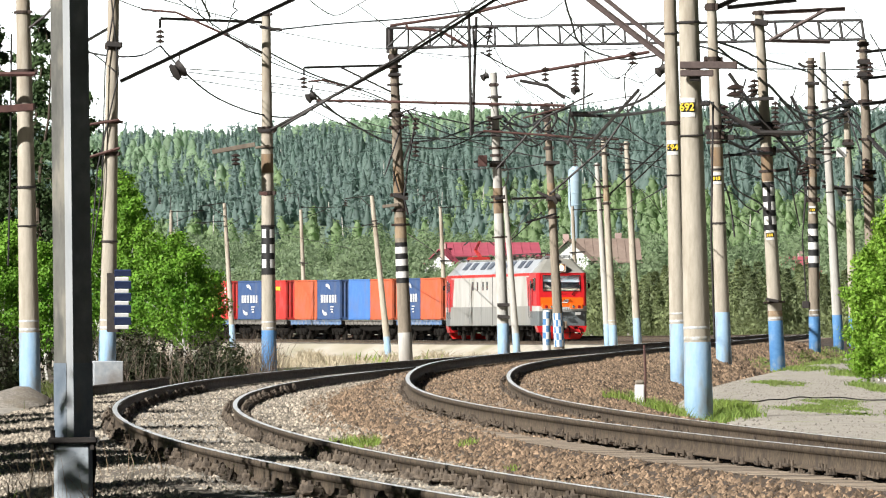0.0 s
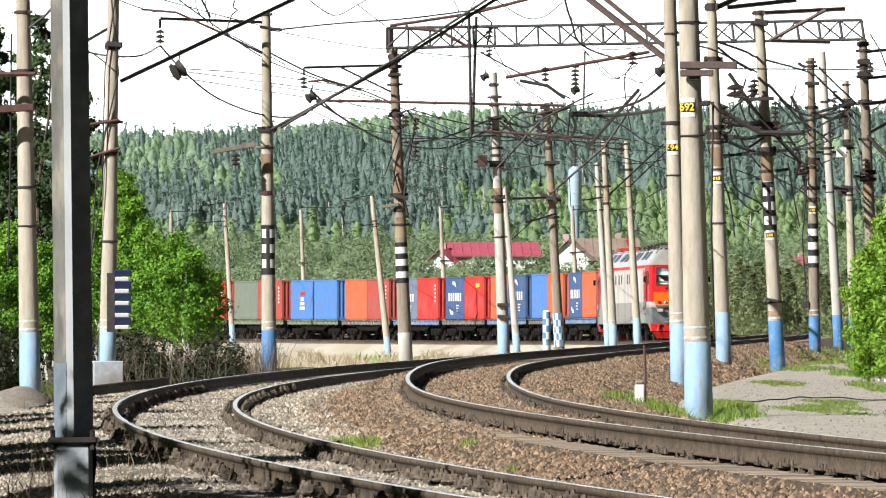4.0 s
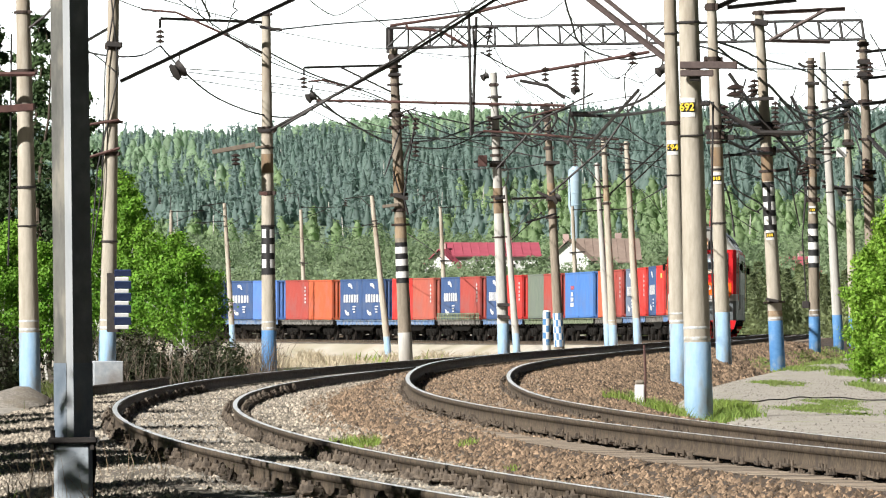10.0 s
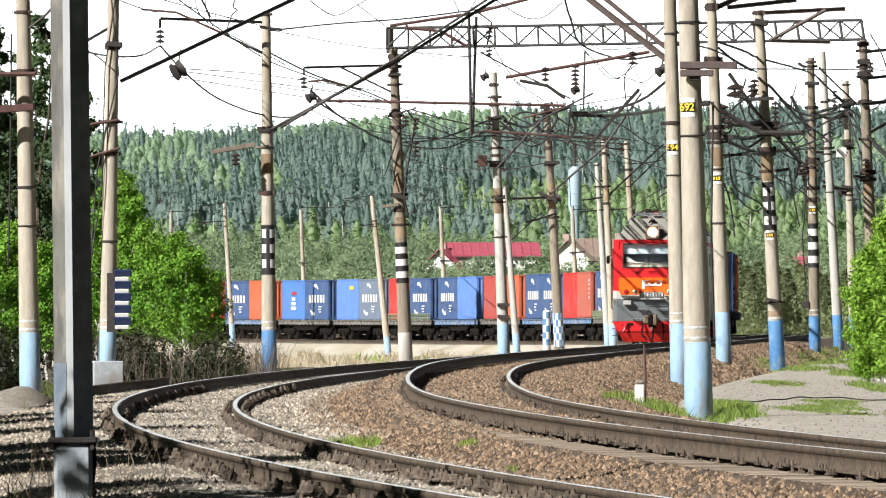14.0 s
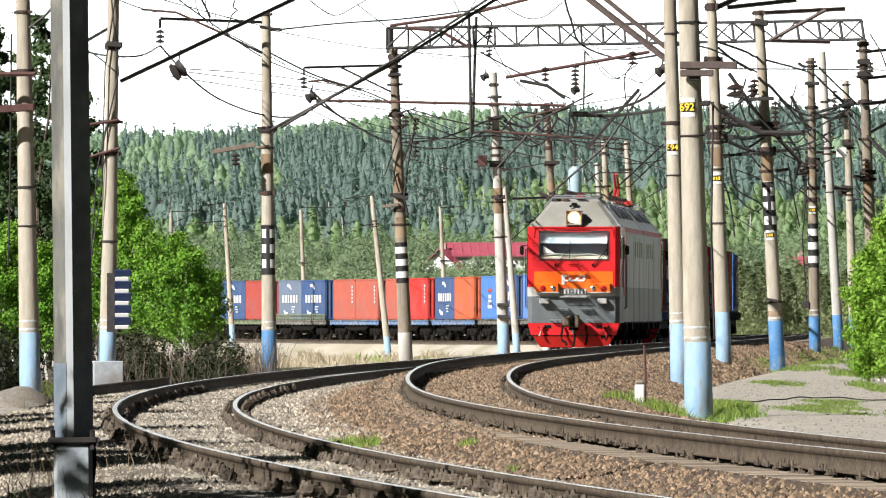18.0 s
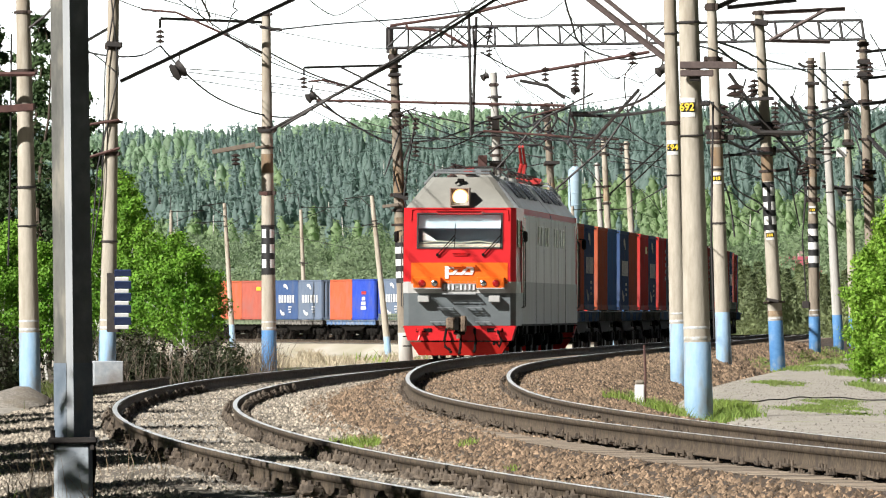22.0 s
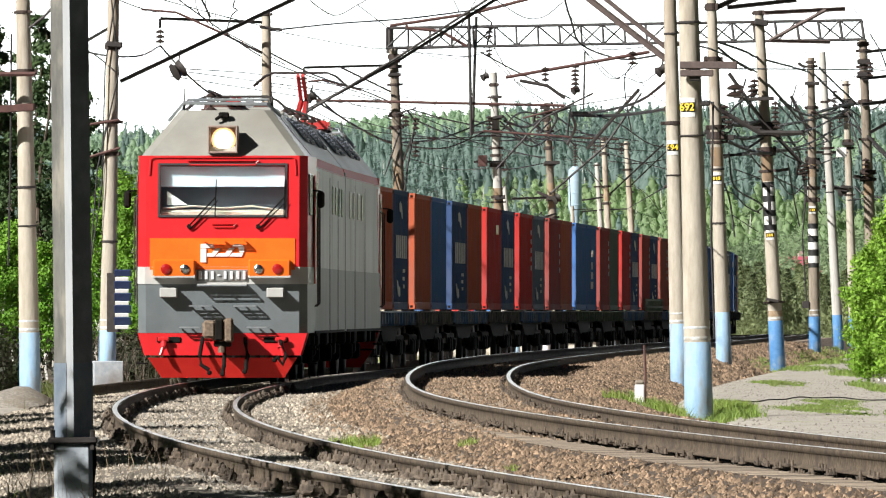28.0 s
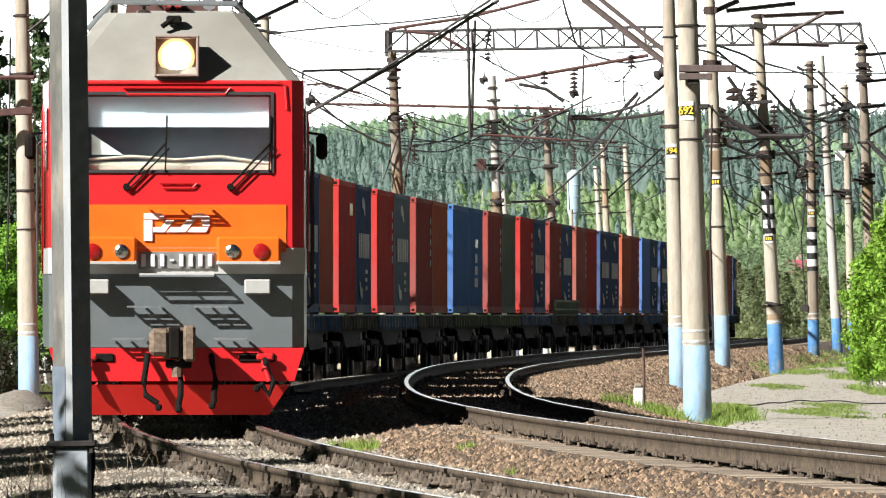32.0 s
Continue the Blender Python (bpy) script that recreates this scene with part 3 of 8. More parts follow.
def pulley(key, p, r):
    mast_ob = MASTS[key]
    g = Geo().lathe([(r * 0.5, -0.14), (r, -0.10), (r * 0.72, -0.03), (r * 0.72, 0.03), (r, 0.10), (r * 0.5, 0.14)], 16, m=Matrix.Translation(p) @ pose(0, 0, 0, 0, 62, 25))
    g.tube((p[0], p[1], p[2]), (p[0] + 0.05, p[1], p[2] + r * 2.2), 0.02, n=5)
    return part("pulley", g, M_STEEL, mast_ob, "dark grooved tension pulley", at=mast_ob.matrix_basis.inverted(), smooth=40)


on_mast('x', 'strut', M_STEEL, 0.045, (-7.09, 215.8, 6.31), (-3.15, 215.8, 8.18))
on_mast('x', 'clamp', M_STEEL, 0.12, (-7.40, 216, 7.14), (-7.05, 216, 7.12))
on_mast('x', 'rod', M_RUSTPIPE, 0.035, (-7.86, 215.8, 5.35), (-7.10, 215.8, 5.47))
on_mast('x', 'rod', M_RUSTPIPE, 0.035, (-7.84, 215.8, 4.63), (-7.10, 215.8, 4.85))
on_mast('x', 'cable', M_WIRE, 0.018, (-7.18, 215.8, 8.23), (-7.42, 215.8, 6.62), (-7.49, 215.8, 4.01), (-7.74, 215.8, 2.27), (-7.70, 215.8, 0.17))
on_mast('x', 'cable', M_WIRE, 0.018, (-7.29, 215.8, 8.23), (-7.12, 215.8, 6.49), (-7.59, 215.8, 4.38), (-7.76, 215.8, 2.15))
on_mast('w', 'rod', M_RUSTPIPE, 0.05, (-8.77, 187.4, 5.79), (-7.78, 187.4, 5.79))
on_mast('w', 'crossarm', M_RUSTPIPE, 0.07, (-8.87, 187.4, 5.09), (-7.80, 187.4, 5.16))
on_mast('w', 'cable', M_WIRE, 0.02, (-8.23, 187.4, 6.56), (-8.25, 187.4, 3.97), (-8.29, 187.4, 2.14))
on_mast('w', 'rod', M_STEEL, 0.03, (-7.89, 187.5, 6.67), (-7.61, 187.5, 6.89), (-7.43, 187.5, 7.08))
on_mast('m', 'strut', M_STEEL, 0.05, (-4.60, 261.3, 6.08), (-1.26, 261.3, 7.89), (1.52, 261.3, 9.63))
on_mast('m', 'strut', M_STEEL, 0.04, (-4.31, 261.2, 6.15), (-1.26, 261.2, 7.98), (1.29, 261.2, 9.63))
on_mast('m', 'arm', M_STEEL, 0.035, (-7.52, 261.3, 9.05), (-7.52, 261.3, 8.79))
on_mast('m', 'arm', M_STEEL, 0.04, (-7.52, 261.3, 9.05), (-4.81, 261.3, 8.95))
on_mast('m', 'stay', M_STEEL, 0.03, (-5.84, 261.3, 8.64), (-4.81, 261.3, 8.12))
on_mast('m', 'registration_arm', M_RUSTPIPE, 0.035, (-8.02, 261.2, 9.29), (-7.09, 261.2, 9.21), (-5.77, 261.2, 8.61))
on_mast('m', 'crossarm', M_CONC_DARK, 0.06, (-6.13, 261.3, 5.50), (-4.99, 261.3, 5.70))
on_mast('m', 'crossarm', M_CONC_DARK, 0.03, (-4.99, 261.3, 5.61), (-4.56, 261.3, 5.67))
on_mast('m', 'clamp', M_STEEL, 0.09, (-4.90, 261.4, 6.06), (-4.54, 261.4, 6.08))
on_mast('m', 'clamp', M_STEEL, 0.07, (-4.88, 261.4, 8.83), (-4.27, 261.4, 8.75))
on_mast('m', 'clamp', M_RUSTPIPE, 0.09, (-4.85, 261.3, 4.39), (-4.66, 261.3, 4.38))
on_mast('k', 'arm', M_STEEL, 0.04, (-4.34, 306.7, 8.87), (-1.62, 306.7, 8.94))
on_mast('k', 'arm', M_STEEL, 0.03, (-4.34, 306.7, 8.87), (-4.34, 306.7, 8.62))
on_mast('k', 'stay', M_STEEL, 0.03, (-3.24, 306.7, 8.90), (-1.62, 306.7, 8.11))
on_mast('k', 'registration_arm', M_RUSTPIPE, 0.04, (-4.21, 306.7, 8.43), (-3.68, 306.7, 8.48), (-2.54, 306.7, 8.16))
on_mast('k', 'arm', M_STEEL, 0.03, (-1.48, 306.7, 7.42), (-0.85, 306.7, 7.60), (-0.85, 306.7, 7.37))
on_mast('k', 'clamp', M_STEEL, 0.12, (-1.69, 307, 9.09), (-1.34, 307, 9.09))
on_mast('k', 'clamp', M_STEEL, 0.1, (-1.68, 307, 8.66), (-1.31, 307, 8.66))
on_mast('k', 'clamp', M_STEEL, 0.12, (-1.55, 306.9, 4.90), (-1.09, 306.9, 4.78))
on_mast('k', 'cable', M_WIRE, 0.035, (-1.13, 306.7, 7.55), (-0.86, 306.7, 7.19), (-1.09, 306.7, 5.87), (-1.22, 306.7, 4.81), (-1.09, 306.7, 4.28))
on_mast('k', 'cable', M_WIRE, 0.03, (-1.34, 306.7, 6.93), (-1.69, 306.7, 5.87), (-1.83, 306.7, 5.48), (-1.57, 306.7, 5.69), (-1.37, 306.7, 4.99))
on_mast('k', 'crossarm', M_CONC_DARK, 0.05, (-1.89, 306.8, 4.53), (-1.38, 306.8, 4.60))
on_mast('i', 'clamp', M_STEEL, 0.1, (1.72, 347.9, 8.85), (2.08, 347.9, 8.85))
on_mast('i', 'clamp', M_STEEL, 0.1, (1.68, 347.9, 8.09), (2.12, 347.9, 8.17))
on_mast('i', 'clamp', M_STEEL, 0.1, (1.68, 347.9, 7.49), (2.08, 347.9, 7.49))
on_mast('i', 'clamp', M_STEEL, 0.1, (1.84, 347.9, 5.25), (2.20, 347.9, 5.29))
on_mast('i', 'clamp', M_STEEL, 0.12, (1.92, 347.9, 1.49), (2.36, 347.9, 1.49))
on_mast('i', 'clamp', M_STEEL, 0.12, (1.92, 347.9, 1.09), (2.36, 347.9, 1.05))
on_mast('i', 'box', M_RUSTPIPE, 0.2, (1.24, 347.6, 6.58), (1.56, 347.6, 6.58))
on_mast('i', 'arm', M_STEEL, 0.04, (1.08, 347.7, 6.55), (2.22, 347.7, 6.55))
on_mast('i', 'strut', M_STEEL, 0.04, (1.88, 347.7, 6.29), (3.52, 347.7, 8.08), (5.32, 347.7, 8.98))
on_mast('i', 'strut', M_STEEL, 0.04, (1.76, 347.7, 7.64), (0.92, 347.7, 7.56))
on_mast('i', 'rod', M_RUSTPIPE, 0.04, (2.82, 347.7, 8.09), (4.32, 347.7, 8.49))
on_mast('s', 'clamp', M_STEEL, 0.13, (3.91, 395.7, 9.48), (4.41, 395.7, 9.37))
on_mast('s', 'clamp', M_STEEL, 0.13, (4.09, 395.7, 7.25), (4.69, 395.7, 7.25))
on_mast('s', 'strut', M_STEEL, 0.05, (4.27, 395.4, 5.95), (6.50, 395.4, 7.88), (7.98, 395.4, 10.04))
on_mast('s', 'arm', M_STEEL, 0.05, (2.75, 395.5, 5.79), (4.18, 395.5, 5.84))
on_mast('s', 'arm', M_STEEL, 0.04, (3.32, 395.5, 4.82), (4.57, 395.5, 5.20))
on_mast('s', 'arm', M_STEEL, 0.04, (4.00, 395.5, 9.07), (5.14, 395.5, 9.48))
on_mast('s', 'crossarm', M_STEEL, 0.06, (3.77, 395.5, 6.07), (4.57, 395.5, 5.73))
on_mast('t', 'arm', M_RUSTPIPE, 0.04, (5.71, 460.3, 9.42), (8.23, 460.3, 9.31))
on_mast('t', 'strut', M_STEEL, 0.04, (7.78, 460.3, 6.72), (10.34, 460.3, 9.10))
on_mast('t', 'clamp', M_STEEL, 0.1, (7.31, 460.5, 8.58), (7.78, 460.5, 8.58))
on_mast('t', 'clamp', M_STEEL, 0.1, (7.36, 460.5, 6.72), (7.89, 460.5, 6.72))
on_mast('t', 'arm', M_STEEL, 0.04, (6.51, 460.3, 6.46), (7.78, 460.3, 6.64))
on_mast('v', 'arm', M_STEEL, 0.035, (8.08, 483, 9.29), (9.11, 483, 9.13))
on_mast('v', 'clamp', M_STEEL, 0.1, (9.00, 483.2, 7.13), (9.39, 483.2, 7.13))
on_mast('v', 'arm', M_STEEL, 0.035, (7.66, 483, 6.24), (9.27, 483, 6.30))
on_mast('v', 'strut', M_STEEL, 0.035, (9.19, 483, 7.41), (10.99, 483, 9.13))
on_mast('u', 'arm', M_STEEL, 0.035, (7.07, 500.1, 6.33), (8.11, 500.1, 6.42))
on_mast('u', 'clamp', M_STEEL, 0.09, (7.88, 500.3, 7.91), (8.22, 500.3, 7.91))
on_mast('l', 'arm', M_STEEL, 0.03, (-5.90, 590, 8.02), (-4.21, 590, 8.22))
on_mast('l', 'stay', M_STEEL, 0.025, (-5.05, 590, 8.15), (-4.14, 590, 7.34))
on_mast('l', 'clamp', M_STEEL, 0.09, (-4.38, 590.1, 6.46), (-3.80, 590.1, 6.53))
on_mast('l', 'arm', M_STEEL, 0.03, (-4.88, 590, 6.39), (-3.93, 590, 6.53))
on_mast('n', 'arm', M_STEEL, 0.03, (-15.88, 636.6, 8.04), (-14.12, 636.6, 8.30))
on_mast('n', 'stay', M_STEEL, 0.025, (-15.15, 636.6, 8.11), (-14.05, 636.6, 7.38))
on_mast('n', 'arm', M_STEEL, 0.03, (-16.06, 636.6, 6.98), (-14.12, 636.6, 7.09))
on_mast('o', 'arm', M_STEEL, 0.03, (-20.95, 727.5, 9.80), (-20.16, 727.5, 9.80), (-20.16, 727.5, 8.76))
on_mast('o', 'arm', M_STEEL, 0.03, (-20.12, 727.5, 8.63), (-17.73, 727.5, 8.71))
on_mast('o', 'stay', M_STEEL, 0.025, (-19.99, 727.5, 7.79), (-18.07, 727.5, 8.59))
on_mast('p', 'arm', M_STEEL, 0.03, (-11.58, 727.5, 9.97), (-10.75, 727.5, 10.01), (-10.62, 727.5, 8.92))
on_mast('p', 'arm', M_STEEL, 0.03, (-10.54, 727.5, 8.92), (-8.03, 727.5, 8.96))
on_mast('p', 'stay', M_STEEL, 0.025, (-10.41, 727.5, 8.09), (-8.53, 727.5, 8.84))
on_mast('p', 'clamp', M_STEEL, 0.1, (-10.62, 727.6, 4.87), (-10.00, 727.6, 4.78))
on_mast('q', 'arm', M_STEEL, 0.03, (-1.15, 687.7, 9.53), (-0.43, 687.7, 9.69), (-0.28, 687.7, 8.58))
on_mast('q', 'arm', M_STEEL, 0.03, (-0.20, 687.7, 8.50), (1.23, 687.7, 8.58))
on_mast('q', 'stay', M_STEEL, 0.025, (-2.33, 687.7, 8.03), (-0.24, 687.7, 9.41))
on_mast('q', 'clamp', M_STEEL, 0.1, (-0.24, 687.8, 4.79), (0.63, 687.8, 4.79))
on_mast('r', 'arm', M_STEEL, 0.03, (7.49, 647.9, 9.95), (8.34, 647.9, 10.06), (8.42, 647.9, 8.16))
on_mast('r', 'arm', M_STEEL, 0.03, (8.49, 647.9, 7.94), (9.91, 647.9, 8.01))
on_mast('r', 'clamp', M_STEEL, 0.1, (8.34, 648, 5.11), (9.39, 648, 5.18))
on_mast('j', 'clamp', M_STEEL, 0.09, (3.35, 534.4, 5.91), (3.72, 534.4, 5.91))
on_mast('j', 'strut', M_STEEL, 0.03, (3.72, 534.2, 5.14), (5.40, 534.2, 6.67))
on_mast('a', 'crossarm', M_STRUT, 0.055, (3.58, 148.7, 4.99), (4.45, 148.7, 4.99))
on_mast('a', 'crossarm', M_STRUT, 0.05, (3.59, 148.7, 4.87), (4.09, 148.7, 4.87))
on_mast('a', 'clamp', M_STEEL, 0.24, (3.73, 148.9, 4.87), (3.89, 148.9, 4.87))
on_mast('a', 'clamp', M_STEEL, 0.06, (3.90, 148.9, 4.41), (4.04, 148.9, 4.41))
on_mast('a', 'cable', M_WIRE, 0.018, (4.09, 148.8, 4.44), (4.06, 148.8, 2.39), (4.11, 148.8, 0.85))
on_mast('b', 'crossarm', M_STEEL, 0.09, (4.76, 211.2, 5.59), (5.12, 211.2, 5.63))
on_mast('b', 'clamp', M_STEEL, 0.05, (4.71, 211.3, 5.31), (5.11, 211.3, 5.31))
on_mast('b', 'strut', M_STRUT, 0.07, (3.03, 211.2, 8.06), (4.90, 211.2, 6.60))
on_mast('b', 'strut', M_STRUT, 0.05, (3.39, 211.2, 8.06), (4.90, 211.2, 6.84))
on_mast('b', 'clamp', M_STEEL, 0.06, (4.75, 211.3, 3.95), (5.11, 211.3, 3.95))
on_mast('c', 'clamp', M_STEEL, 0.16, (6.88, 259.2, 7.92), (7.24, 259.2, 7.87))
on_mast('c', 'clamp', M_STEEL, 0.18, (6.91, 259.2, 6.05), (7.27, 259.2, 5.90))
on_mast('c', 'crossarm', M_STEEL, 0.07, (6.94, 259, 5.87), (7.68, 259, 5.84))
on_mast('c', 'strut', M_STEEL, 0.07, (7.16, 259, 9.25), (7.83, 259, 9.55))
on_mast('c', 'strut', M_STEEL, 0.07, (7.16, 259, 6.64), (8.35, 259, 5.97), (9.54, 259, 5.97))
on_mast('c', 'cable', M_WIRE, 0.03, (7.26, 258.9, 6.64), (7.68, 258.9, 6.27), (7.23, 258.9, 5.96))
on_mast('c', 'arm', M_STEEL, 0.06, (7.49, 259, 9.27), (9.32, 259, 9.47))
on_mast('d', 'arm', M_STRUT, 0.06, (8.86, 271.5, 9.51), (11.11, 271.5, 9.62))
on_mast('d', 'strut', M_STRUT, 0.06, (9.02, 271.5, 8.74), (10.08, 271.5, 9.32), (10.58, 271.5, 9.59))
on_mast('d', 'arm', M_STRUT, 0.05, (9.02, 271.5, 8.74), (10.70, 271.5, 8.70))
on_mast('d', 'clamp', M_STEEL, 0.16, (8.62, 271.7, 9.28), (8.97, 271.7, 9.22))
on_mast('d', 'crossarm', M_STEEL, 0.05, (8.21, 271.5, 7.11), (9.14, 271.5, 7.15))
on_mast('d', 'clamp', M_STEEL, 0.17, (8.78, 271.7, 6.36), (9.19, 271.7, 6.25))
on_mast('d', 'arm', M_STEEL, 0.08, (7.90, 271.5, 6.47), (8.83, 271.5, 6.40))
on_mast('d', 'strut', M_STEEL, 0.06, (7.90, 271.5, 7.84), (8.83, 271.5, 6.51), (9.92, 271.5, 5.34))
on_mast('d', 'rod', M_RUSTPIPE, 0.09, (8.83, 271.5, 5.62), (9.02, 271.5, 5.62))
on_mast('d', 'clamp', M_STEEL, 0.08, (8.93, 271.6, 1.60), (9.27, 271.6, 1.54))
on_mast('d', 'arm', M_STEEL, 0.04, (9.18, 271.5, 5.14), (9.54, 271.5, 5.19))
on_mast('e', 'clamp', M_STEEL, 0.12, (12.56, 341, 9.17), (13.05, 341, 9.17))
on_mast('e', 'clamp', M_STEEL, 0.15, (12.59, 341.1, 6.58), (13.10, 341.1, 6.39))
on_mast('e', 'arm', M_STEEL, 0.05, (12.27, 340.9, 6.03), (13.05, 340.9, 6.15))
on_mast('e', 'strut', M_STEEL, 0.06, (12.07, 340.9, 8.74), (12.76, 340.9, 7.36))
on_mast('e', 'crossarm', M_STEEL, 0.05, (12.56, 340.9, 9.72), (12.31, 340.9, 9.87))
on_mast('e', 'box', M_STEEL, 0.12, (12.46, 340.9, 1.49), (12.70, 340.9, 1.49))
on_mast('e', 'cable', M_WIRE, 0.03, (12.62, 340.9, 5.60), (12.46, 340.9, 3.84), (12.62, 340.9, 1.49))
on_mast('f', 'arm', M_STEEL, 0.05, (13.82, 375, 7.33), (15.00, 375, 7.33))
on_mast('f', 'box', M_WHITE, 0.19, (15.00, 374.7, 7.32), (15.38, 374.7, 7.32))
on_mast('f', 'clamp', M_STEEL, 0.1, (14.54, 375.2, 9.38), (14.97, 375.2, 9.27))
on_mast('f', 'arm', M_STEEL, 0.07, (14.46, 375, 6.03), (15.43, 375, 5.90))
on_mast('g', 'clamp', M_STEEL, 0.14, (16.15, 397.9, 9.76), (16.65, 397.9, 9.71))
on_mast('g', 'clamp', M_STEEL, 0.12, (16.15, 397.9, 8.04), (16.65, 397.9, 8.04))
on_mast('g', 'arm', M_STEEL, 0.06, (16.03, 397.8, 9.61), (17.74, 397.8, 9.75))
on_mast('g', 'arm', M_STEEL, 0.04, (15.68, 397.8, 9.07), (16.60, 397.8, 9.18))
on_mast('g', 'clamp', M_STEEL, 0.1, (16.10, 397.9, 6.33), (16.56, 397.9, 6.28))
on_mast('h', 'clamp', M_STEEL, 0.14, (12.95, 307, 9.05), (13.34, 307, 9.05))
on_mast('h', 'clamp', M_STEEL, 0.14, (12.95, 307, 8.66), (13.38, 307, 8.66))
on_mast('h', 'arm', M_STEEL, 0.06, (13.07, 306.8, 7.72), (13.86, 306.8, 7.81))
on_mast('h', 'arm', M_STEEL, 0.05, (13.15, 306.8, 9.36), (13.90, 306.8, 9.43))
on_mast('h', 'strut', M_STEEL, 0.05, (13.33, 306.8, 6.84), (13.95, 306.8, 7.20))
on_mast('h', 'arm', M_STEEL, 0.06, (12.80, 306.8, 5.48), (13.42, 306.8, 5.38))
on_mast('h', 'arm', M_STEEL, 0.05, (13.07, 306.8, 8.52), (13.95, 306.8, 8.61))


def ring_clamp(key, z, h, lug):
    """A steel strap round a mast with a bolted lug on each side."""
    t = MASTS[key]
    r0, r1, hh = t["r"]
    r = r0 + (r1 - r0) * min(z, hh) / hh + 0.012
    g = Geo().lathe([(r, z - h / 2), (r + 0.014, z - h / 2 + 0.008), (r + 0.014, z + h / 2 - 0.008), (r, z + h / 2)], 16)
    if h > 0.055:
        for e in (-1, 1):
            g.box((e * (r + 0.05), 0, z), (0.10, 0.05, h * 0.9), pose(0, 0, 0, 0, 0, lug), ch=0.008)
            g.tube((e * (r + 0.06), -0.07, z), (e * (r + 0.06), 0.07, z), 0.016, n=6)
    part("strap", g, M_GRIME if h > 0.055 else M_STEEL, t, "dark steel strap")


M_GRIME = mat("sooty_brown_steel", (0.028, 0.022, 0.019), (0.075, 0.05, 0.04), 14, 0.75, 0.2)
for key, straps in (
    ("a", ((5.95, 0.04), (4.23, 0.03),)),
    ("b", ((7.43, 0.04), (5.51, 0.08), (4.39, 0.03),)),
    ("c", ((9.50, 0.20), (8.11, 0.16), (7.93, 0.06), (6.33, 0.12), (6.11, 0.20), (5.93, 0.08), (5.22, 0.05), (3.80, 0.05),)),
    ("d", ((9.71, 0.12), (9.43, 0.16), (7.32, 0.07), (6.58, 0.20), (6.33, 0.10), (5.86, 0.26), (5.32, 0.08), (1.69, 0.06),)),
    ("e", ((9.88, 0.10), (9.73, 0.10), (9.12, 0.08), (8.30, 0.12), (8.06, 0.08), (6.45, 0.22), (6.22, 0.10), (5.51, 0.12), (5.10, 0.16),)),
    ("f", ((9.34, 0.08), (7.57, 0.10), (7.35, 0.06), (5.89, 0.05),)),
    ("g", ((10.57, 0.08), (9.93, 0.14), (9.66, 0.10), (9.38, 0.14), (8.29, 0.14), (8.01, 0.10), (6.11, 0.08),)),
    ("h", ((9.92, 0.16), (9.71, 0.10), (9.39, 0.14), (9.21, 0.10), (9.00, 0.16), (8.88, 0.08), (8.12, 0.14), (6.95, 0.08), (5.91, 0.16), (5.68, 0.12),)),
    ("i", ((9.56, 0.12), (9.12, 0.08), (8.84, 0.10), (8.36, 0.10), (7.92, 0.12), (7.32, 0.08), (7.06, 0.10), (6.72, 0.16), (5.60, 0.10), (5.40, 0.06), (4.16, 0.06),)),
    ("k", ((9.53, 0.16), (9.21, 0.12), (8.95, 0.12), (8.65, 0.08), (7.76, 0.10), (7.68, 0.10), (7.31, 0.12), (5.21, 0.12), (4.73, 0.10), (4.27, 0.08),)),
    ("s", ((9.74, 0.14), (9.42, 0.12), (9.15, 0.16), (8.69, 0.10), (8.01, 0.14), (7.37, 0.16), (5.96, 0.20), (5.21, 0.10),)),
    ("t", ((9.84, 0.14), (9.50, 0.10), (9.13, 0.10), (7.59, 0.10), (6.80, 0.12),)),
    ("v", ((9.86, 0.08), (8.61, 0.10), (7.78, 0.06),)),
    ("u", ((9.19, 0.08), (8.10, 0.08),)),
    ("m", ((9.47, 0.08), (6.42, 0.12), (6.35, 0.10), (5.91, 0.05), (4.71, 0.12), (3.83, 0.04),)),
    ("w", ((7.38, 0.06), (6.23, 0.12), (5.56, 0.14), (4.03, 0.05), (3.29, 0.03),)),
    ("x", ((6.99, 0.16), (5.33, 0.08), (4.63, 0.10), (2.70, 0.05),)),
    ("l", ((8.28, 0.08), (7.94, 0.06),)),
    ("j", ((10.00, 0.10),)),
):
    for k, (z, h) in enumerate(straps):
        ring_clamp(key, z, h, (k * 47) % 90 - 45)
hang('m', (-7.52, 261.3, 8.76), 0.39)
hang('d', (8.60, 271.5, 7.68), 0.47)
hang('d', (9.22, 271.5, 6.51), 0.47)
hang('e', (12.38, 340.9, 6.48), 0.51)
hang('c', (7.41, 259, 6.72), 0.42)
hang('c', (7.53, 259, 6.42), 0.36)
hang('g', (15.86, 397.7, 10.21), 0.69)
hang('g', (16.05, 397.7, 9.41), 0.55)
hang('f', (14.61, 375, 7.97), 0.52)
hang('e', (12.85, 340.9, 8.24), 0.35)
hang('h', (13.33, 306.7, 9.05), 0.49)
hang('i', (1.64, 347.7, 8.18), 0.48)
hang('s', (3.82, 395.4, 9.13), 0.68)
hang('t', (7.09, 460.2, 9.23), 0.58)
hang('v', (8.77, 483, 9.49), 0.56)
hang('m', (-5.51, 261.3, 5.46), 0.33)
hang('k', (-4.34, 306.7, 8.59), 0.39)
hang('k', (-0.85, 306.7, 7.33), 0.42)
hang('k', (-0.85, 306.7, 6.58), 0.53)
hang('k', (-1.16, 306.7, 7.37), 0.35)
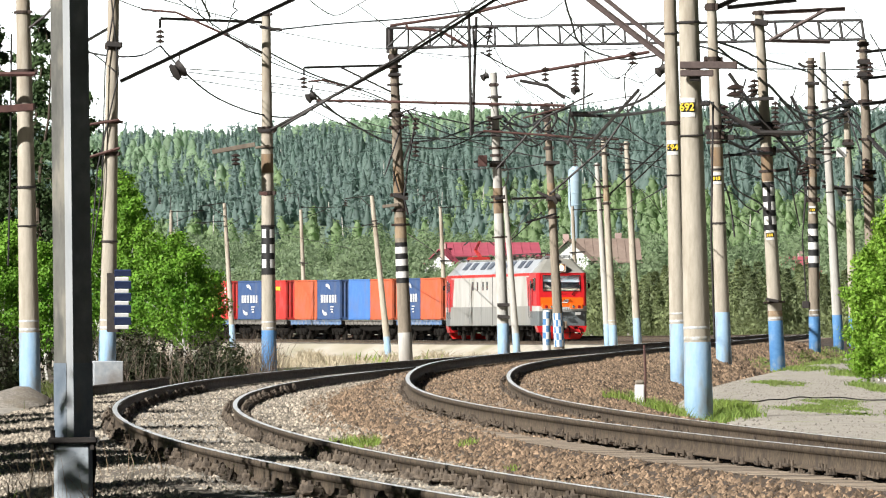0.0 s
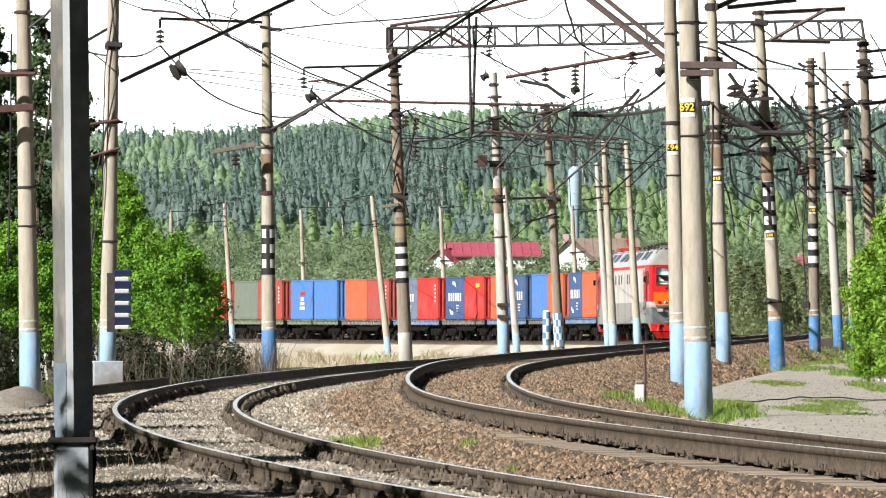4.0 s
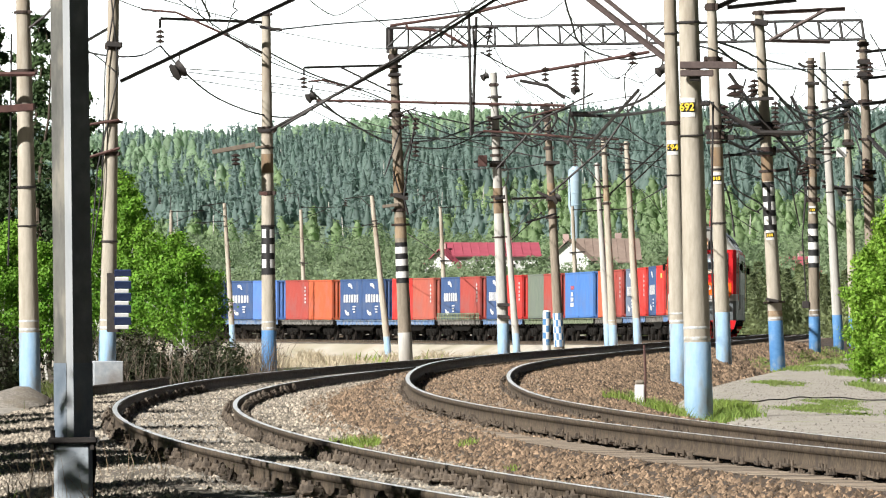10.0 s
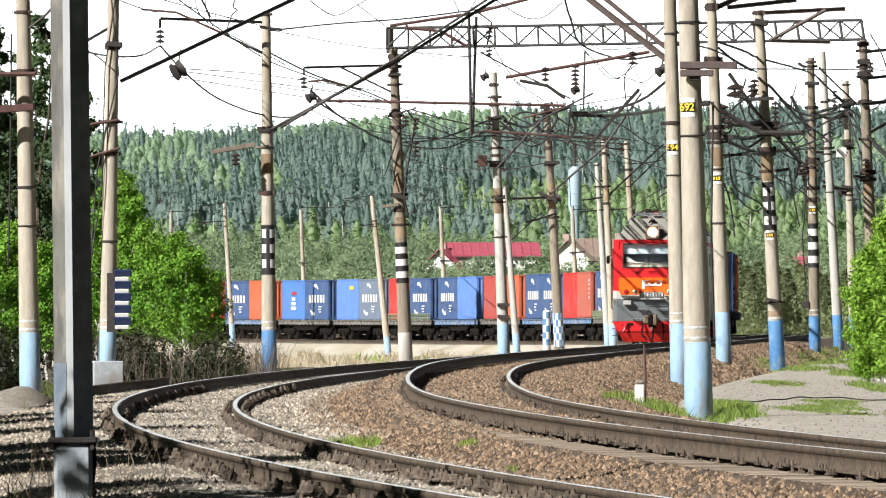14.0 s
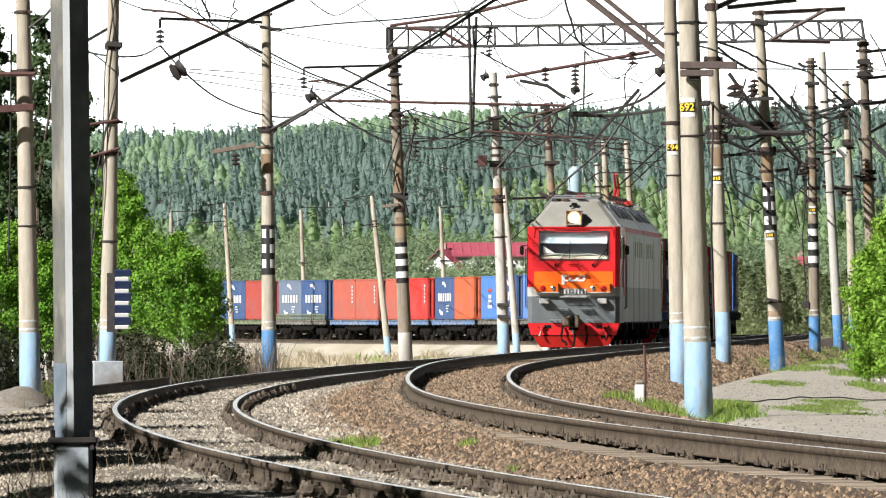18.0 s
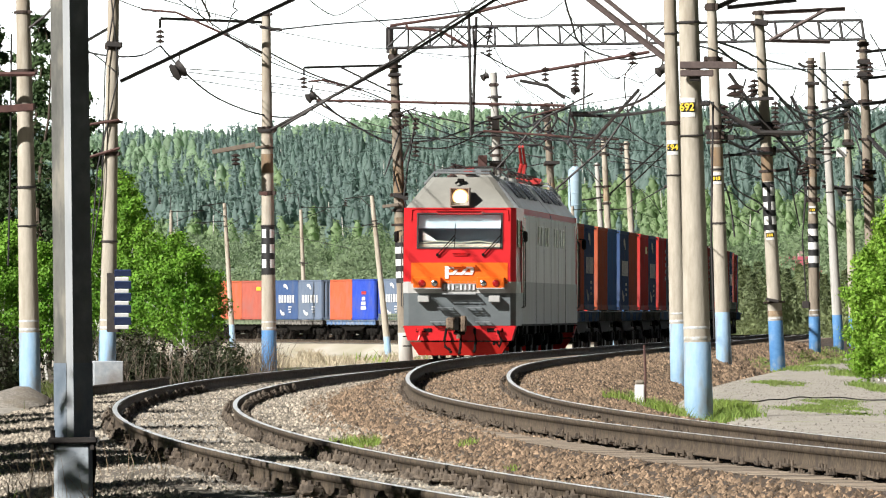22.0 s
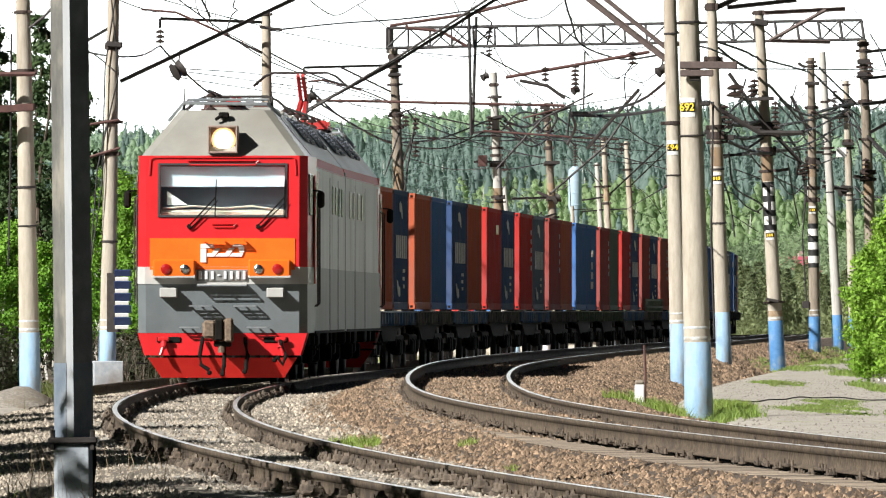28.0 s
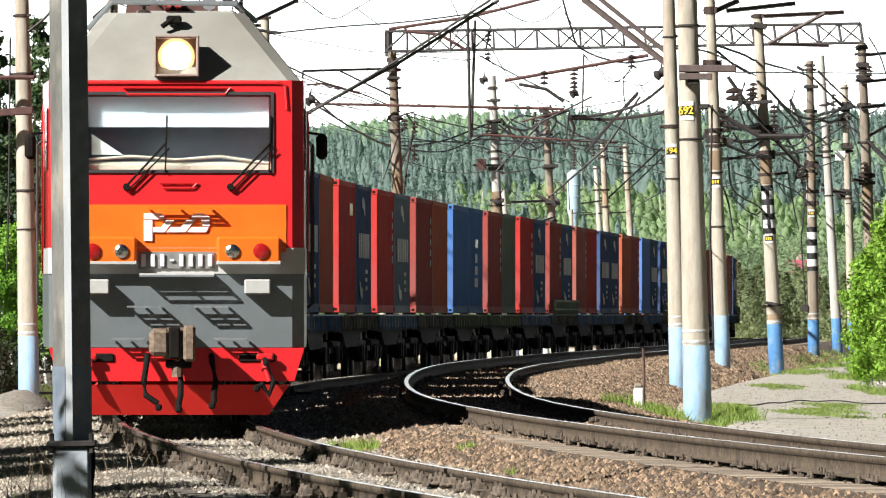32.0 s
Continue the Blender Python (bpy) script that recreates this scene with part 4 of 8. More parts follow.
hang('d', (8.52, 271.5, 7.53), 0.37)
hang('d', (9.18, 271.5, 7.06), 0.62)
hang('e', (12.54, 340.9, 6.38), 0.59)
hang('h', (13.19, 306.7, 6.05), 0.71)
hang('g', (15.68, 397.7, 8.95), 0.69)
hang('a', (4.41, 148.7, 4.70), 0.21)
hang('i', (1.64, 347.7, 10.68), 0.40)
hang('t', (6.19, 460.2, 9.10), 1.06)
hang('c', (7.83, 259, 7.24), 0.39)
hang('q', (-1.34, 687.6, 9.41), 0.47)
hang('p', (-11.67, 727.4, 9.88), 0.50)
hang('o', (-20.95, 727.4, 9.67), 0.50)
hang('r', (8.04, 647.8, 9.87), 0.52)
hang('l', (-5.83, 589.9, 7.95), 0.41)
pulley('m', (-6.13, 227.4, 6.84), 0.22)
pulley('k', (-3.82, 284.2, 7.46), 0.16)
pulley('k', (1.45, 341.1, 9.41), 0.14)
pulley('s', (4.59, 341.1, 8.94), 0.16)
pulley('b', (5.05, 227.4, 6.84), 0.13)
pulley('s', (4.47, 386.6, 5.69), 0.20)
pulley('g', (15.69, 386.6, 5.96), 0.18)

# ---------------------------------------------------------------- the gantry across the line


def gantry():
    t = thing("lattice_gantry", "dark steel lattice gantry spanning the tracks on two masts", "gantry")
    a, b = Vector((-1.76, 307, 10.11)), Vector((13.06, 307, 10.36))
    c, d = Vector((-1.76, 307, 9.49)), Vector((13.16, 307, 9.76))
    n = 22
    for dy, nm in ((-0.3, "near"), (0.3, "far")):
        for p, q in ((a, b), (c, d)):
            m = Matrix.Translation((p + q) / 2 + Vector((0, dy, 0))) @ (q - p).to_track_quat("X", "Z").to_matrix().to_4x4()
            part("chord", Geo().box((0, 0, 0), ((q - p).length, 0.06, 0.05), m).box((0, 0.04, 0.0), ((q - p).length, 0.015, 0.075), m), M_GANTRY, t)
        for i in range(n + 1):
            p, q = a.lerp(b, i / n), c.lerp(d, i / n)
            off = Vector((0, dy, 0))
            part("lattice_bar", Geo().line([p + off, q + off], 0.032, 4), M_GANTRY, t)
            if i < n:
                q2, p2 = c.lerp(d, (i + 1) / n), a.lerp(b, (i + 1) / n)
                part("lattice_bar", Geo().line(([p, q2] if i % 2 else [q, p2]) if dy > 0 else [p + off * 0.2, q2 + off * 0.2] if (i * 7) % 3 else [q + off, p2 + off], 0.026, 4), M_GANTRY, t)
    return t


M_GANTRY = mat("grey_painted_lattice", (0.055, 0.053, 0.055), (0.105, 0.098, 0.095), 10, 0.6, 0.1)
GANTRY = gantry()



def off_gantry(name, material, r, *pts):
    return part(name, Geo().line(pts, r, 7), material, GANTRY)


off_gantry('hanger', M_STEEL, 0.05, (0.81, 306.5, 10.45), (0.88, 306.5, 6.75))
off_gantry('hanger', M_STEEL, 0.05, (1.04, 307.2, 10.47), (0.92, 307.2, 6.83))
off_gantry('hanger', M_STEEL, 0.03, (1.04, 307, 10.64), (1.52, 307, 10.29), (1.38, 307, 9.58))
off_gantry('suspended_tube', M_RUSTPIPE, 0.045, (-3.95, 306.6, 7.84), (-2.54, 306.6, 7.82), (3.81, 306.6, 7.68))
off_gantry('suspended_tube', M_RUSTPIPE, 0.05, (-1.61, 297.9, 9.92), (0.87, 297.9, 10.29), (3.01, 297.9, 10.84))
off_gantry('suspended_tube', M_RUSTPIPE, 0.05, (1.74, 272.9, 7.76), (5.74, 272.9, 8.47))
off_gantry('suspended_tube', M_RUSTPIPE, 0.035, (1.25, 305.9, 6.88), (3.97, 305.9, 6.69))
off_gantry('registration_arm', M_STEEL, 0.05, (2.13, 272.9, 7.67), (2.89, 272.9, 7.53), (3.39, 272.9, 7.18))
off_gantry('registration_arm', M_RUSTPIPE, 0.05, (-1.13, 297.9, 9.99), (-1.06, 297.9, 9.85), (-0.07, 297.9, 9.76), (0.72, 297.9, 9.30))
off_gantry('hanger', M_STEEL, 0.03, (4.30, 297.9, 9.13), (4.26, 297.9, 7.37))
off_gantry('post', M_STEEL, 0.12, (-1.66, 307.3, 10.12), (-1.66, 307.3, 9.33))
off_gantry('post', M_STEEL, 0.12, (13.14, 307.3, 9.77), (13.18, 307.3, 8.88))
part("insulator", insulator_geo((2.84, 272.9, 8.06), 0.44), M_GLASSY, GANTRY, "brown glazed insulator", smooth=50)
part("insulator", insulator_geo((3.67, 272.9, 8.12), 0.72), M_GLASSY, GANTRY, "brown glazed insulator", smooth=50)
part("insulator", insulator_geo((1.45, 307, 10.20), 0.42), M_GLASSY, GANTRY, "brown glazed insulator", smooth=50)
part("insulator", insulator_geo((5.27, 272.9, 8.50), 0.41), M_GLASSY, GANTRY, "brown glazed insulator", smooth=50)

# ---------------------------------------------------------------- wires between the masts


def wire(r, *pts):
    """A sagging cable through a few points, rounded off."""
    pts = [Vector(p) for p in pts]
    fine = []
    ext = [2 * pts[0] - pts[1], *pts, 2 * pts[-1] - pts[-2]]
    for i in range(1, len(ext) - 2):
        p0, p1, p2, p3 = ext[i - 1:i + 3]
        for k in range(5):
            q = k / 5
            fine.append(0.5 * (2 * p1 + (p2 - p0) * q + (2 * p0 - 5 * p1 + 4 * p2 - p3) * q * q + (3 * p1 - p0 - 3 * p2 + p3) * q ** 3))
    fine.append(pts[-1])
    return solid("overhead_cable", Geo().line(fine, r, 5), M_WIRE, "dark cable strung between the masts", "cable", group="cables over the line")


wire(0.0225, (-8.29, 227.4, 7.27), (-7.44, 221.7, 7.02), (-6.81, 221.7, 7.04), (-7.47, 259.2, 8.26))
wire(0.025, (-7.47, 259.2, 8.29), (-6.94, 259.2, 7.69), (-6.22, 261.5, 7.07), (-5.47, 261.5, 6.70), (-4.84, 261.5, 6.50), (-4.36, 267.2, 6.54), (-3.94, 278.6, 6.83), (-3.79, 284.2, 7.17))
wire(0.0137, (-6.45, 244.5, 7.30), (-5.28, 267.2, 7.74), (-3.66, 284.2, 7.89), (-1.59, 329.7, 8.53), (1.21, 375.2, 8.73))
wire(0.0137, (-6.45, 244.5, 7.23), (-5.28, 267.2, 7.55), (-3.13, 295.6, 7.83), (-0.49, 352.5, 8.48))
wire(0.0137, (-6.80, 244.5, 7.12), (-5.08, 272.9, 7.40), (-2.54, 307, 7.68), (0.32, 352.5, 8.10))
wire(0.025, (-4.57, 261.5, 8.74), (-3.01, 284.2, 9.59), (-1.09, 295.6, 10.07), (0.96, 297.9, 10.40), (1.99, 297.9, 10.57))
wire(0.0137, (-4.57, 261.5, 8.74), (-2.79, 295.6, 9.27), (-1.66, 307, 9.46), (1.19, 312.7, 9.61))
wire(0.0175, (-6.20, 227.4, 8.54), (-5.75, 238.8, 8.35), (-4.82, 267.2, 8.12), (-3.66, 284.2, 7.99), (-1.97, 329.7, 8.30), (0.35, 375.2, 8.19))
wire(0.0137, (-6.72, 227.4, 8.54), (-5.68, 244.5, 8.66), (-4.72, 261.5, 8.83))
wire(0.025, (-5.61, 227.4, 8.54), (-5.52, 233.1, 8.25))
wire(0.0187, (-4.90, 233.1, 8.72), (-4.98, 233.1, 8.49), (-4.88, 233.1, 8.41), (-5.01, 233.1, 8.28), (-5.40, 244.5, 8.20))
wire(0.015, (-3.35, 238.8, 8.90), (-2.73, 244.5, 8.63), (-2.11, 241, 8.77), (-1.70, 238.8, 8.94))
wire(0.015, (-2.14, 244.5, 8.90), (-1.63, 301.3, 9.91))
wire(0.0312, (-3.66, 284.2, 7.33), (-2.41, 312.7, 6.95), (-1.56, 324, 6.84), (-0.08, 341.1, 7.27), (1.52, 346.8, 7.97))
wire(0.015, (-3.82, 284.2, 7.09), (-2.89, 307, 7.02), (-1.25, 341.1, 7.37), (1.54, 352.5, 7.37))
wire(0.0075, (-2.94, 244.5, 8.94), (-4.07, 278.6, 8.09))
wire(0.0075, (-2.82, 250.1, 8.79), (-3.46, 284.2, 7.99))
wire(0.0075, (-2.45, 295.6, 9.31), (-2.93, 301.3, 8.04))
wire(0.0075, (-2.12, 297.9, 9.34), (-2.49, 301.3, 7.96))
wire(0.0075, (-0.11, 307, 9.32), (-0.21, 307, 7.73))
wire(0.0075, (-0.69, 307, 9.32), (-0.74, 307, 8.52))
wire(0.025, (1.16, 307, 9.37), (2.05, 307, 8.88), (3.11, 307, 8.35), (4.02, 309.3, 7.95))
wire(0.0175, (0.27, 289.9, 10.54), (0.81, 304.7, 9.87), (0.74, 304.7, 9.49))
wire(0.0175, (1.02, 289.9, 10.54), (0.28, 304.7, 9.56), (0.70, 304.7, 9.49))
wire(0.0175, (1.43, 289.9, 10.54), (2.41, 297.9, 10.19), (3.05, 297.9, 10.19), (3.56, 293.3, 10.48))
wire(0.0325, (3.57, 289.9, 10.54), (3.90, 297.9, 10.02), (4.31, 304.7, 9.52), (5.41, 297.9, 8.91), (6.10, 278.6, 8.52))
wire(0.015, (3.64, 293.3, 10.31), (4.48, 304.7, 9.66), (5.01, 304.7, 9.38), (6.51, 301.3, 9.39))
wire(0.015, (4.30, 297.9, 9.16), (4.73, 297.9, 8.74), (5.24, 297.9, 8.34), (5.62, 297.9, 8.56), (5.65, 284.2, 8.44))
wire(0.0175, (1.43, 307, 10.20), (1.52, 307, 9.67), (2.31, 318.4, 8.79), (3.55, 341.1, 8.54))
wire(0.0438, (3.90, 297.9, 7.28), (4.73, 297.9, 7.31), (5.65, 284.2, 7.33), (6.03, 261.5, 7.45))
wire(0.05, (3.90, 297.9, 7.21), (5.07, 297.9, 7.19), (6.10, 289.9, 7.15), (6.53, 272.9, 6.96))
wire(0.025, (2.42, 347.9, 8.19), (4.01, 375.2, 8.09), (6.19, 420.7, 8.26), (10.87, 477.5, 8.16))
wire(0.025, (2.02, 347.9, 7.29), (3.80, 375.2, 7.87), (7.22, 454.8, 9.40))
wire(0.0312, (2.02, 347.9, 7.99), (3.36, 375.2, 7.55), (4.58, 386.6, 8.40))
wire(0.0375, (2.12, 347.9, 8.19), (3.05, 363.8, 7.57), (4.24, 386.6, 8.74))
wire(0.0375, (2.12, 347.9, 7.69), (2.84, 363.8, 8.61), (4.13, 386.6, 8.96))
wire(0.0225, (1.72, 347.9, 6.49), (2.35, 352.5, 6.36), (4.00, 395.7, 7.21))
wire(0.015, (-3.61, 341.1, 8.05), (-0.95, 375.2, 7.98), (3.03, 454.8, 8.62), (8.66, 545.8, 9.46))
wire(0.025, (-0.78, 307, 7.20), (0.31, 341.1, 7.37), (2.13, 386.6, 7.69), (4.60, 454.8, 8.35))
wire(0.015, (-1.21, 329.7, 6.41), (0.35, 375.2, 6.68), (1.92, 347.9, 6.35))
wire(0.015, (-8.93, 636.7, 8.63), (-6.14, 614, 6.60), (-4.38, 590.1, 6.46))
wire(0.015, (-15.88, 636.7, 6.98), (-10.73, 614, 6.18), (-5.57, 591.2, 5.04))
wire(0.015, (-13.87, 636.7, 6.80), (-12.31, 682.2, 8.76), (-10.62, 727.7, 9.89))
wire(0.025, (-2.20, 454.8, 5.22), (-0.75, 545.8, 4.75), (0.22, 636.7, 4.42))
wire(0.0175, (3.16, 454.8, 7.05), (5.18, 511.6, 6.30), (8.27, 636.7, 5.33))
wire(0.015, (5.65, 454.8, 9.27), (8.13, 477.5, 9.20), (11.13, 488.9, 9.17))
wire(0.025, (7.70, 460.5, 8.31), (9.61, 483.2, 8.52), (11.13, 488.9, 8.83))
wire(0.025, (4.19, 395.7, 9.25), (5.36, 432.1, 8.75), (7.46, 460.5, 7.12))
wire(0.0375, (4.34, 395.7, 9.25), (5.71, 420.7, 9.03), (7.57, 460.5, 9.24))
wire(0.0375, (5.14, 395.7, 9.44), (5.03, 395.7, 8.34), (5.37, 395.7, 7.89))
wire(0.01, (-3.80, 250.1, 9.19), (-2.77, 261.5, 9.64))
wire(0.015, (-7.32, 221.7, 8.29), (-7.22, 233.1, 8.47), (-7.05, 241, 8.60))
wire(0.0375, (-8.08, 221.7, 7.34), (-7.64, 218.3, 7.43), (-7.38, 216, 7.47))
wire(0.0175, (-8.19, 222.9, 7.18), (-7.77, 218.3, 6.99), (-7.15, 214.9, 6.50))
wire(0.0125, (-5.88, 233.1, 8.71), (-5.87, 235.4, 8.45), (-5.71, 241, 8.28))
wire(0.0125, (-5.65, 233.1, 8.71), (-5.68, 236.5, 8.49), (-5.65, 242.2, 8.22))
wire(0.0075, (-5.44, 234.2, 8.74), (-5.60, 242.2, 8.44))
wire(0.0075, (-5.30, 234.2, 8.74), (-5.51, 242.2, 8.44))
wire(0.015, (-5.49, 245.6, 8.27), (-4.87, 261.5, 8.20), (-4.38, 272.9, 8.11))
wire(0.025, (-4.67, 267.2, 8.27), (-3.66, 284.2, 8.07), (-2.52, 304.7, 8.12), (-1.54, 318.4, 7.97))
wire(0.0312, (-3.82, 284.2, 7.66), (-3.15, 297.9, 7.19), (-2.23, 312.7, 6.86), (-1.63, 318.4, 6.69))
wire(0.0112, (-5.13, 267.2, 7.43), (-3.66, 284.2, 7.58), (-2.54, 307, 7.64), (-1.25, 341.1, 7.66))
wire(0.025, (-0.96, 309.3, 7.60), (0.11, 329.7, 7.70), (1.31, 345.6, 7.75))
wire(0.0175, (-1.59, 329.7, 7.07), (0.31, 341.1, 7.27), (1.92, 347.9, 7.49))
wire(0.025, (-1.31, 329.7, 6.82), (0.12, 341.1, 6.94), (1.61, 346.8, 7.67))
wire(0.0375, (-0.87, 309.3, 6.89), (-1.06, 312.7, 6.59), (-1.32, 318.4, 6.05))
wire(0.015, (-1.57, 307, 9.41), (-0.42, 307, 9.32), (0.81, 307, 9.23), (1.66, 307, 9.49))
wire(0.0125, (-0.69, 307, 9.32), (0.11, 307, 9.14), (0.90, 305.9, 9.20))
wire(0.015, (1.25, 307, 9.58), (1.73, 312.7, 9.11), (2.96, 341.1, 8.84), (4.47, 386.6, 8.96))
wire(0.01, (1.13, 305.9, 9.02), (1.44, 329.7, 8.87), (1.81, 346.8, 8.27))
wire(0.015, (4.28, 302.4, 9.37), (4.56, 297.9, 8.82), (4.96, 293.3, 8.23), (5.45, 291.1, 8.18), (5.82, 284.2, 7.90), (6.16, 267.2, 8.12))
wire(0.0125, (5.33, 284.2, 8.44), (5.68, 289.9, 8.29), (6.22, 295.6, 7.83), (6.29, 272.9, 7.01))
wire(0.02, (5.46, 284.2, 8.39), (5.35, 289.9, 8.12), (5.58, 297.9, 7.45), (5.89, 307, 6.85))
wire(0.0175, (4.24, 341.1, 8.35), (5.23, 329.7, 8.30), (6.15, 318.4, 8.24))
wire(0.0625, (5.02, 341.1, 6.94), (5.61, 329.7, 7.64), (6.33, 318.4, 8.43))
wire(0.0225, (5.41, 341.1, 8.05), (6.20, 341.1, 7.72), (7.18, 341.1, 7.07), (8.16, 341.1, 6.94))
wire(0.05, (3.87, 297.9, 7.28), (4.13, 307, 7.02), (4.04, 318.4, 6.69))
wire(0.0625, (3.69, 386.6, 9.25), (3.58, 386.6, 8.74), (3.91, 386.6, 8.29))
wire(0.05, (4.32, 393.4, 9.66), (4.55, 393.4, 8.98), (4.09, 393.4, 8.19))
wire(0.05, (2.18, 347.9, 7.99), (3.05, 363.8, 8.09), (4.02, 386.6, 8.89))
wire(0.0375, (2.22, 347.9, 7.79), (2.95, 363.8, 7.77), (3.80, 386.6, 7.78))
wire(0.025, (3.91, 386.6, 7.78), (3.07, 366.1, 7.92), (2.22, 347.9, 8.29))
wire(0.025, (1.10, 341.1, 7.86), (1.72, 347.9, 7.85), (2.47, 354.7, 7.90))
wire(0.0312, (1.20, 341.1, 7.37), (2.43, 363.8, 7.71), (5.32, 409.3, 8.35), (8.52, 454.8, 9.01))
wire(0.025, (5.08, 409.3, 8.78), (6.85, 432.1, 8.99), (9.05, 454.8, 9.14))
wire(0.025, (3.72, 534.4, 5.29), (4.88, 511.6, 6.89), (6.36, 500.3, 7.63))
wire(0.015, (8.50, 483.2, 7.96), (10.29, 488.9, 6.92), (11.68, 500.3, 5.04))
wire(0.025, (1.92, 347.9, 6.99), (2.50, 375.2, 6.47), (2.13, 386.6, 5.74))
wire(0.025, (5.10, 216, 7.12), (6.84, 250.1, 7.93), (8.90, 278.6, 8.04))
wire(0.025, (4.17, 159.2, 4.66), (5.58, 204.7, 5.61), (7.12, 252.4, 6.36))
wire(0.0562, (7.32, 259.2, 6.65), (7.82, 263.8, 6.44), (8.76, 271.7, 6.21))
wire(0.0625, (7.33, 259.2, 6.28), (8.01, 264.9, 6.28), (8.76, 271.7, 6.52))
wire(0.0312, (7.27, 259.2, 6.13), (7.82, 263.8, 6.74), (8.34, 268.3, 7.12))
wire(0.025, (7.09, 258.1, 6.11), (7.61, 261.5, 6.02), (7.79, 262.6, 6.57))
wire(0.05, (7.42, 259.2, 5.90), (8.20, 266.1, 5.95), (8.84, 271.7, 6.13))
wire(0.05, (7.47, 259.2, 5.76), (8.39, 267.2, 5.62), (9.08, 271.7, 5.63))
wire(0.0375, (9.15, 271.7, 6.28), (10.47, 295.6, 6.64), (12.86, 341.1, 7.60))
wire(0.0312, (9.15, 271.7, 5.97), (11.05, 307, 6.55), (12.67, 341.1, 7.47))
wire(0.025, (9.19, 271.7, 5.74), (12.67, 341.1, 6.94), (15.92, 392.3, 8.28))
wire(0.025, (9.15, 271.7, 5.82), (10.47, 295.6, 5.88), (12.86, 341.1, 6.29))
wire(0.0375, (9.35, 272.9, 7.17), (11.64, 318.4, 7.42), (14.47, 375.2, 7.98))
wire(0.025, (9.22, 272.9, 7.09), (10.87, 307, 7.29), (12.76, 341.1, 6.98))
wire(0.015, (9.43, 272.9, 6.31), (11.46, 318.4, 8.06), (12.57, 341.1, 8.84))
wire(0.0187, (7.82, 263.8, 5.08), (8.69, 271.7, 4.96), (9.15, 271.7, 4.72))
wire(0.025, (7.57, 260.4, 5.48), (7.82, 263.8, 4.62), (8.76, 271.7, 4.25), (8.87, 271.7, 4.07))
wire(0.025, (10.38, 295.6, 5.71), (11.36, 318.4, 4.95), (12.37, 341.1, 4.23))
wire(0.025, (9.04, 272.9, 4.27), (8.72, 272.9, 4.03))
wire(0.0187, (7.32, 259.2, 4.49), (7.79, 262.6, 4.38), (8.23, 267.2, 4.13), (8.76, 271.7, 3.97))
wire(0.0375, (14.58, 375.2, 9.92), (16.29, 395.7, 9.48), (16.31, 375.2, 8.41))
wire(0.0375, (16.29, 395.7, 8.91), (15.87, 375.2, 8.19), (14.67, 341.1, 6.98))
wire(0.025, (16.26, 392.3, 9.75), (14.82, 341.1, 8.25), (13.84, 307, 7.91))
wire(0.025, (13.34, 307, 9.93), (13.44, 301.3, 9.17), (13.49, 297.9, 8.48))
wire(0.05, (13.25, 307, 6.76), (13.59, 304.7, 6.28), (13.75, 302.4, 5.98))
wire(0.0375, (16.42, 392.3, 6.25), (15.60, 363.8, 5.58), (15.22, 341.1, 5.21))
wire(0.025, (16.15, 392.3, 5.69), (16.09, 375.2, 5.56), (15.31, 341.1, 5.09))
wire(0.05, (12.86, 341.1, 8.15), (14.80, 375.2, 8.62), (16.19, 393.4, 9.32))
wire(0.0625, (13.00, 342.2, 8.18), (15.01, 375.2, 9.06), (16.42, 393.4, 9.55))
wire(0.025, (13.15, 343.4, 6.42), (15.01, 375.2, 7.12), (16.19, 393.4, 7.62))
wire(0.0625, (14.47, 375.2, 6.25), (15.13, 380.9, 6.11), (16.19, 393.4, 6.09))
wire(0.0375, (12.47, 341.1, 6.19), (12.57, 341.1, 5.31), (12.51, 341.1, 4.33))
wire(0.035, (7.27, 259.2, 8.36), (8.13, 263.8, 8.23), (8.69, 271.7, 8.28), (11.27, 318.4, 9.19), (12.71, 341.1, 9.56))
wire(0.035, (7.27, 259.2, 8.21), (7.82, 263.8, 7.99), (8.53, 271.7, 7.92))
wire(0.0125, (4.44, 148.9, 4.94), (6.24, 170.6, 5.47), (8.71, 193.3, 6.01))
wire(0.0438, (9.00, 271.7, 7.53), (10.87, 307, 7.64), (12.86, 341.1, 8.05), (16.15, 392.3, 9.30))
wire(0.0438, (9.08, 271.7, 6.36), (11.64, 318.4, 7.42), (14.58, 375.2, 8.73), (16.15, 392.3, 9.64))
wire(0.0375, (9.08, 271.7, 6.13), (11.64, 318.4, 7.05), (15.47, 386.6, 8.89))
wire(0.0375, (9.00, 271.7, 5.66), (12.24, 329.7, 6.88), (16.15, 392.3, 8.85))
wire(0.0375, (7.61, 261.5, 5.79), (8.23, 267.2, 5.71), (8.84, 271.7, 6.05))
wire(0.0375, (7.39, 259.2, 5.38), (8.58, 268.3, 5.57), (12.86, 341.1, 6.94))
wire(0.025, (7.09, 259.2, 5.23), (8.23, 267.2, 5.59), (8.84, 271.7, 5.69))
wire(0.0375, (13.06, 341.1, 9.72), (15.01, 375.2, 9.92), (16.61, 397.9, 9.80))
wire(0.0375, (12.86, 341.1, 9.52), (14.80, 375.2, 9.70), (16.38, 397.9, 9.64))
wire(0.0375, (16.49, 397.9, 9.30), (14.63, 341.1, 7.37), (13.87, 307, 6.05))
wire(0.0375, (16.38, 397.9, 9.30), (15.39, 363.8, 7.36), (14.33, 329.7, 5.65))
wire(0.025, (7.24, 259.2, 5.01), (7.61, 261.5, 4.29), (7.76, 261.5, 3.24))
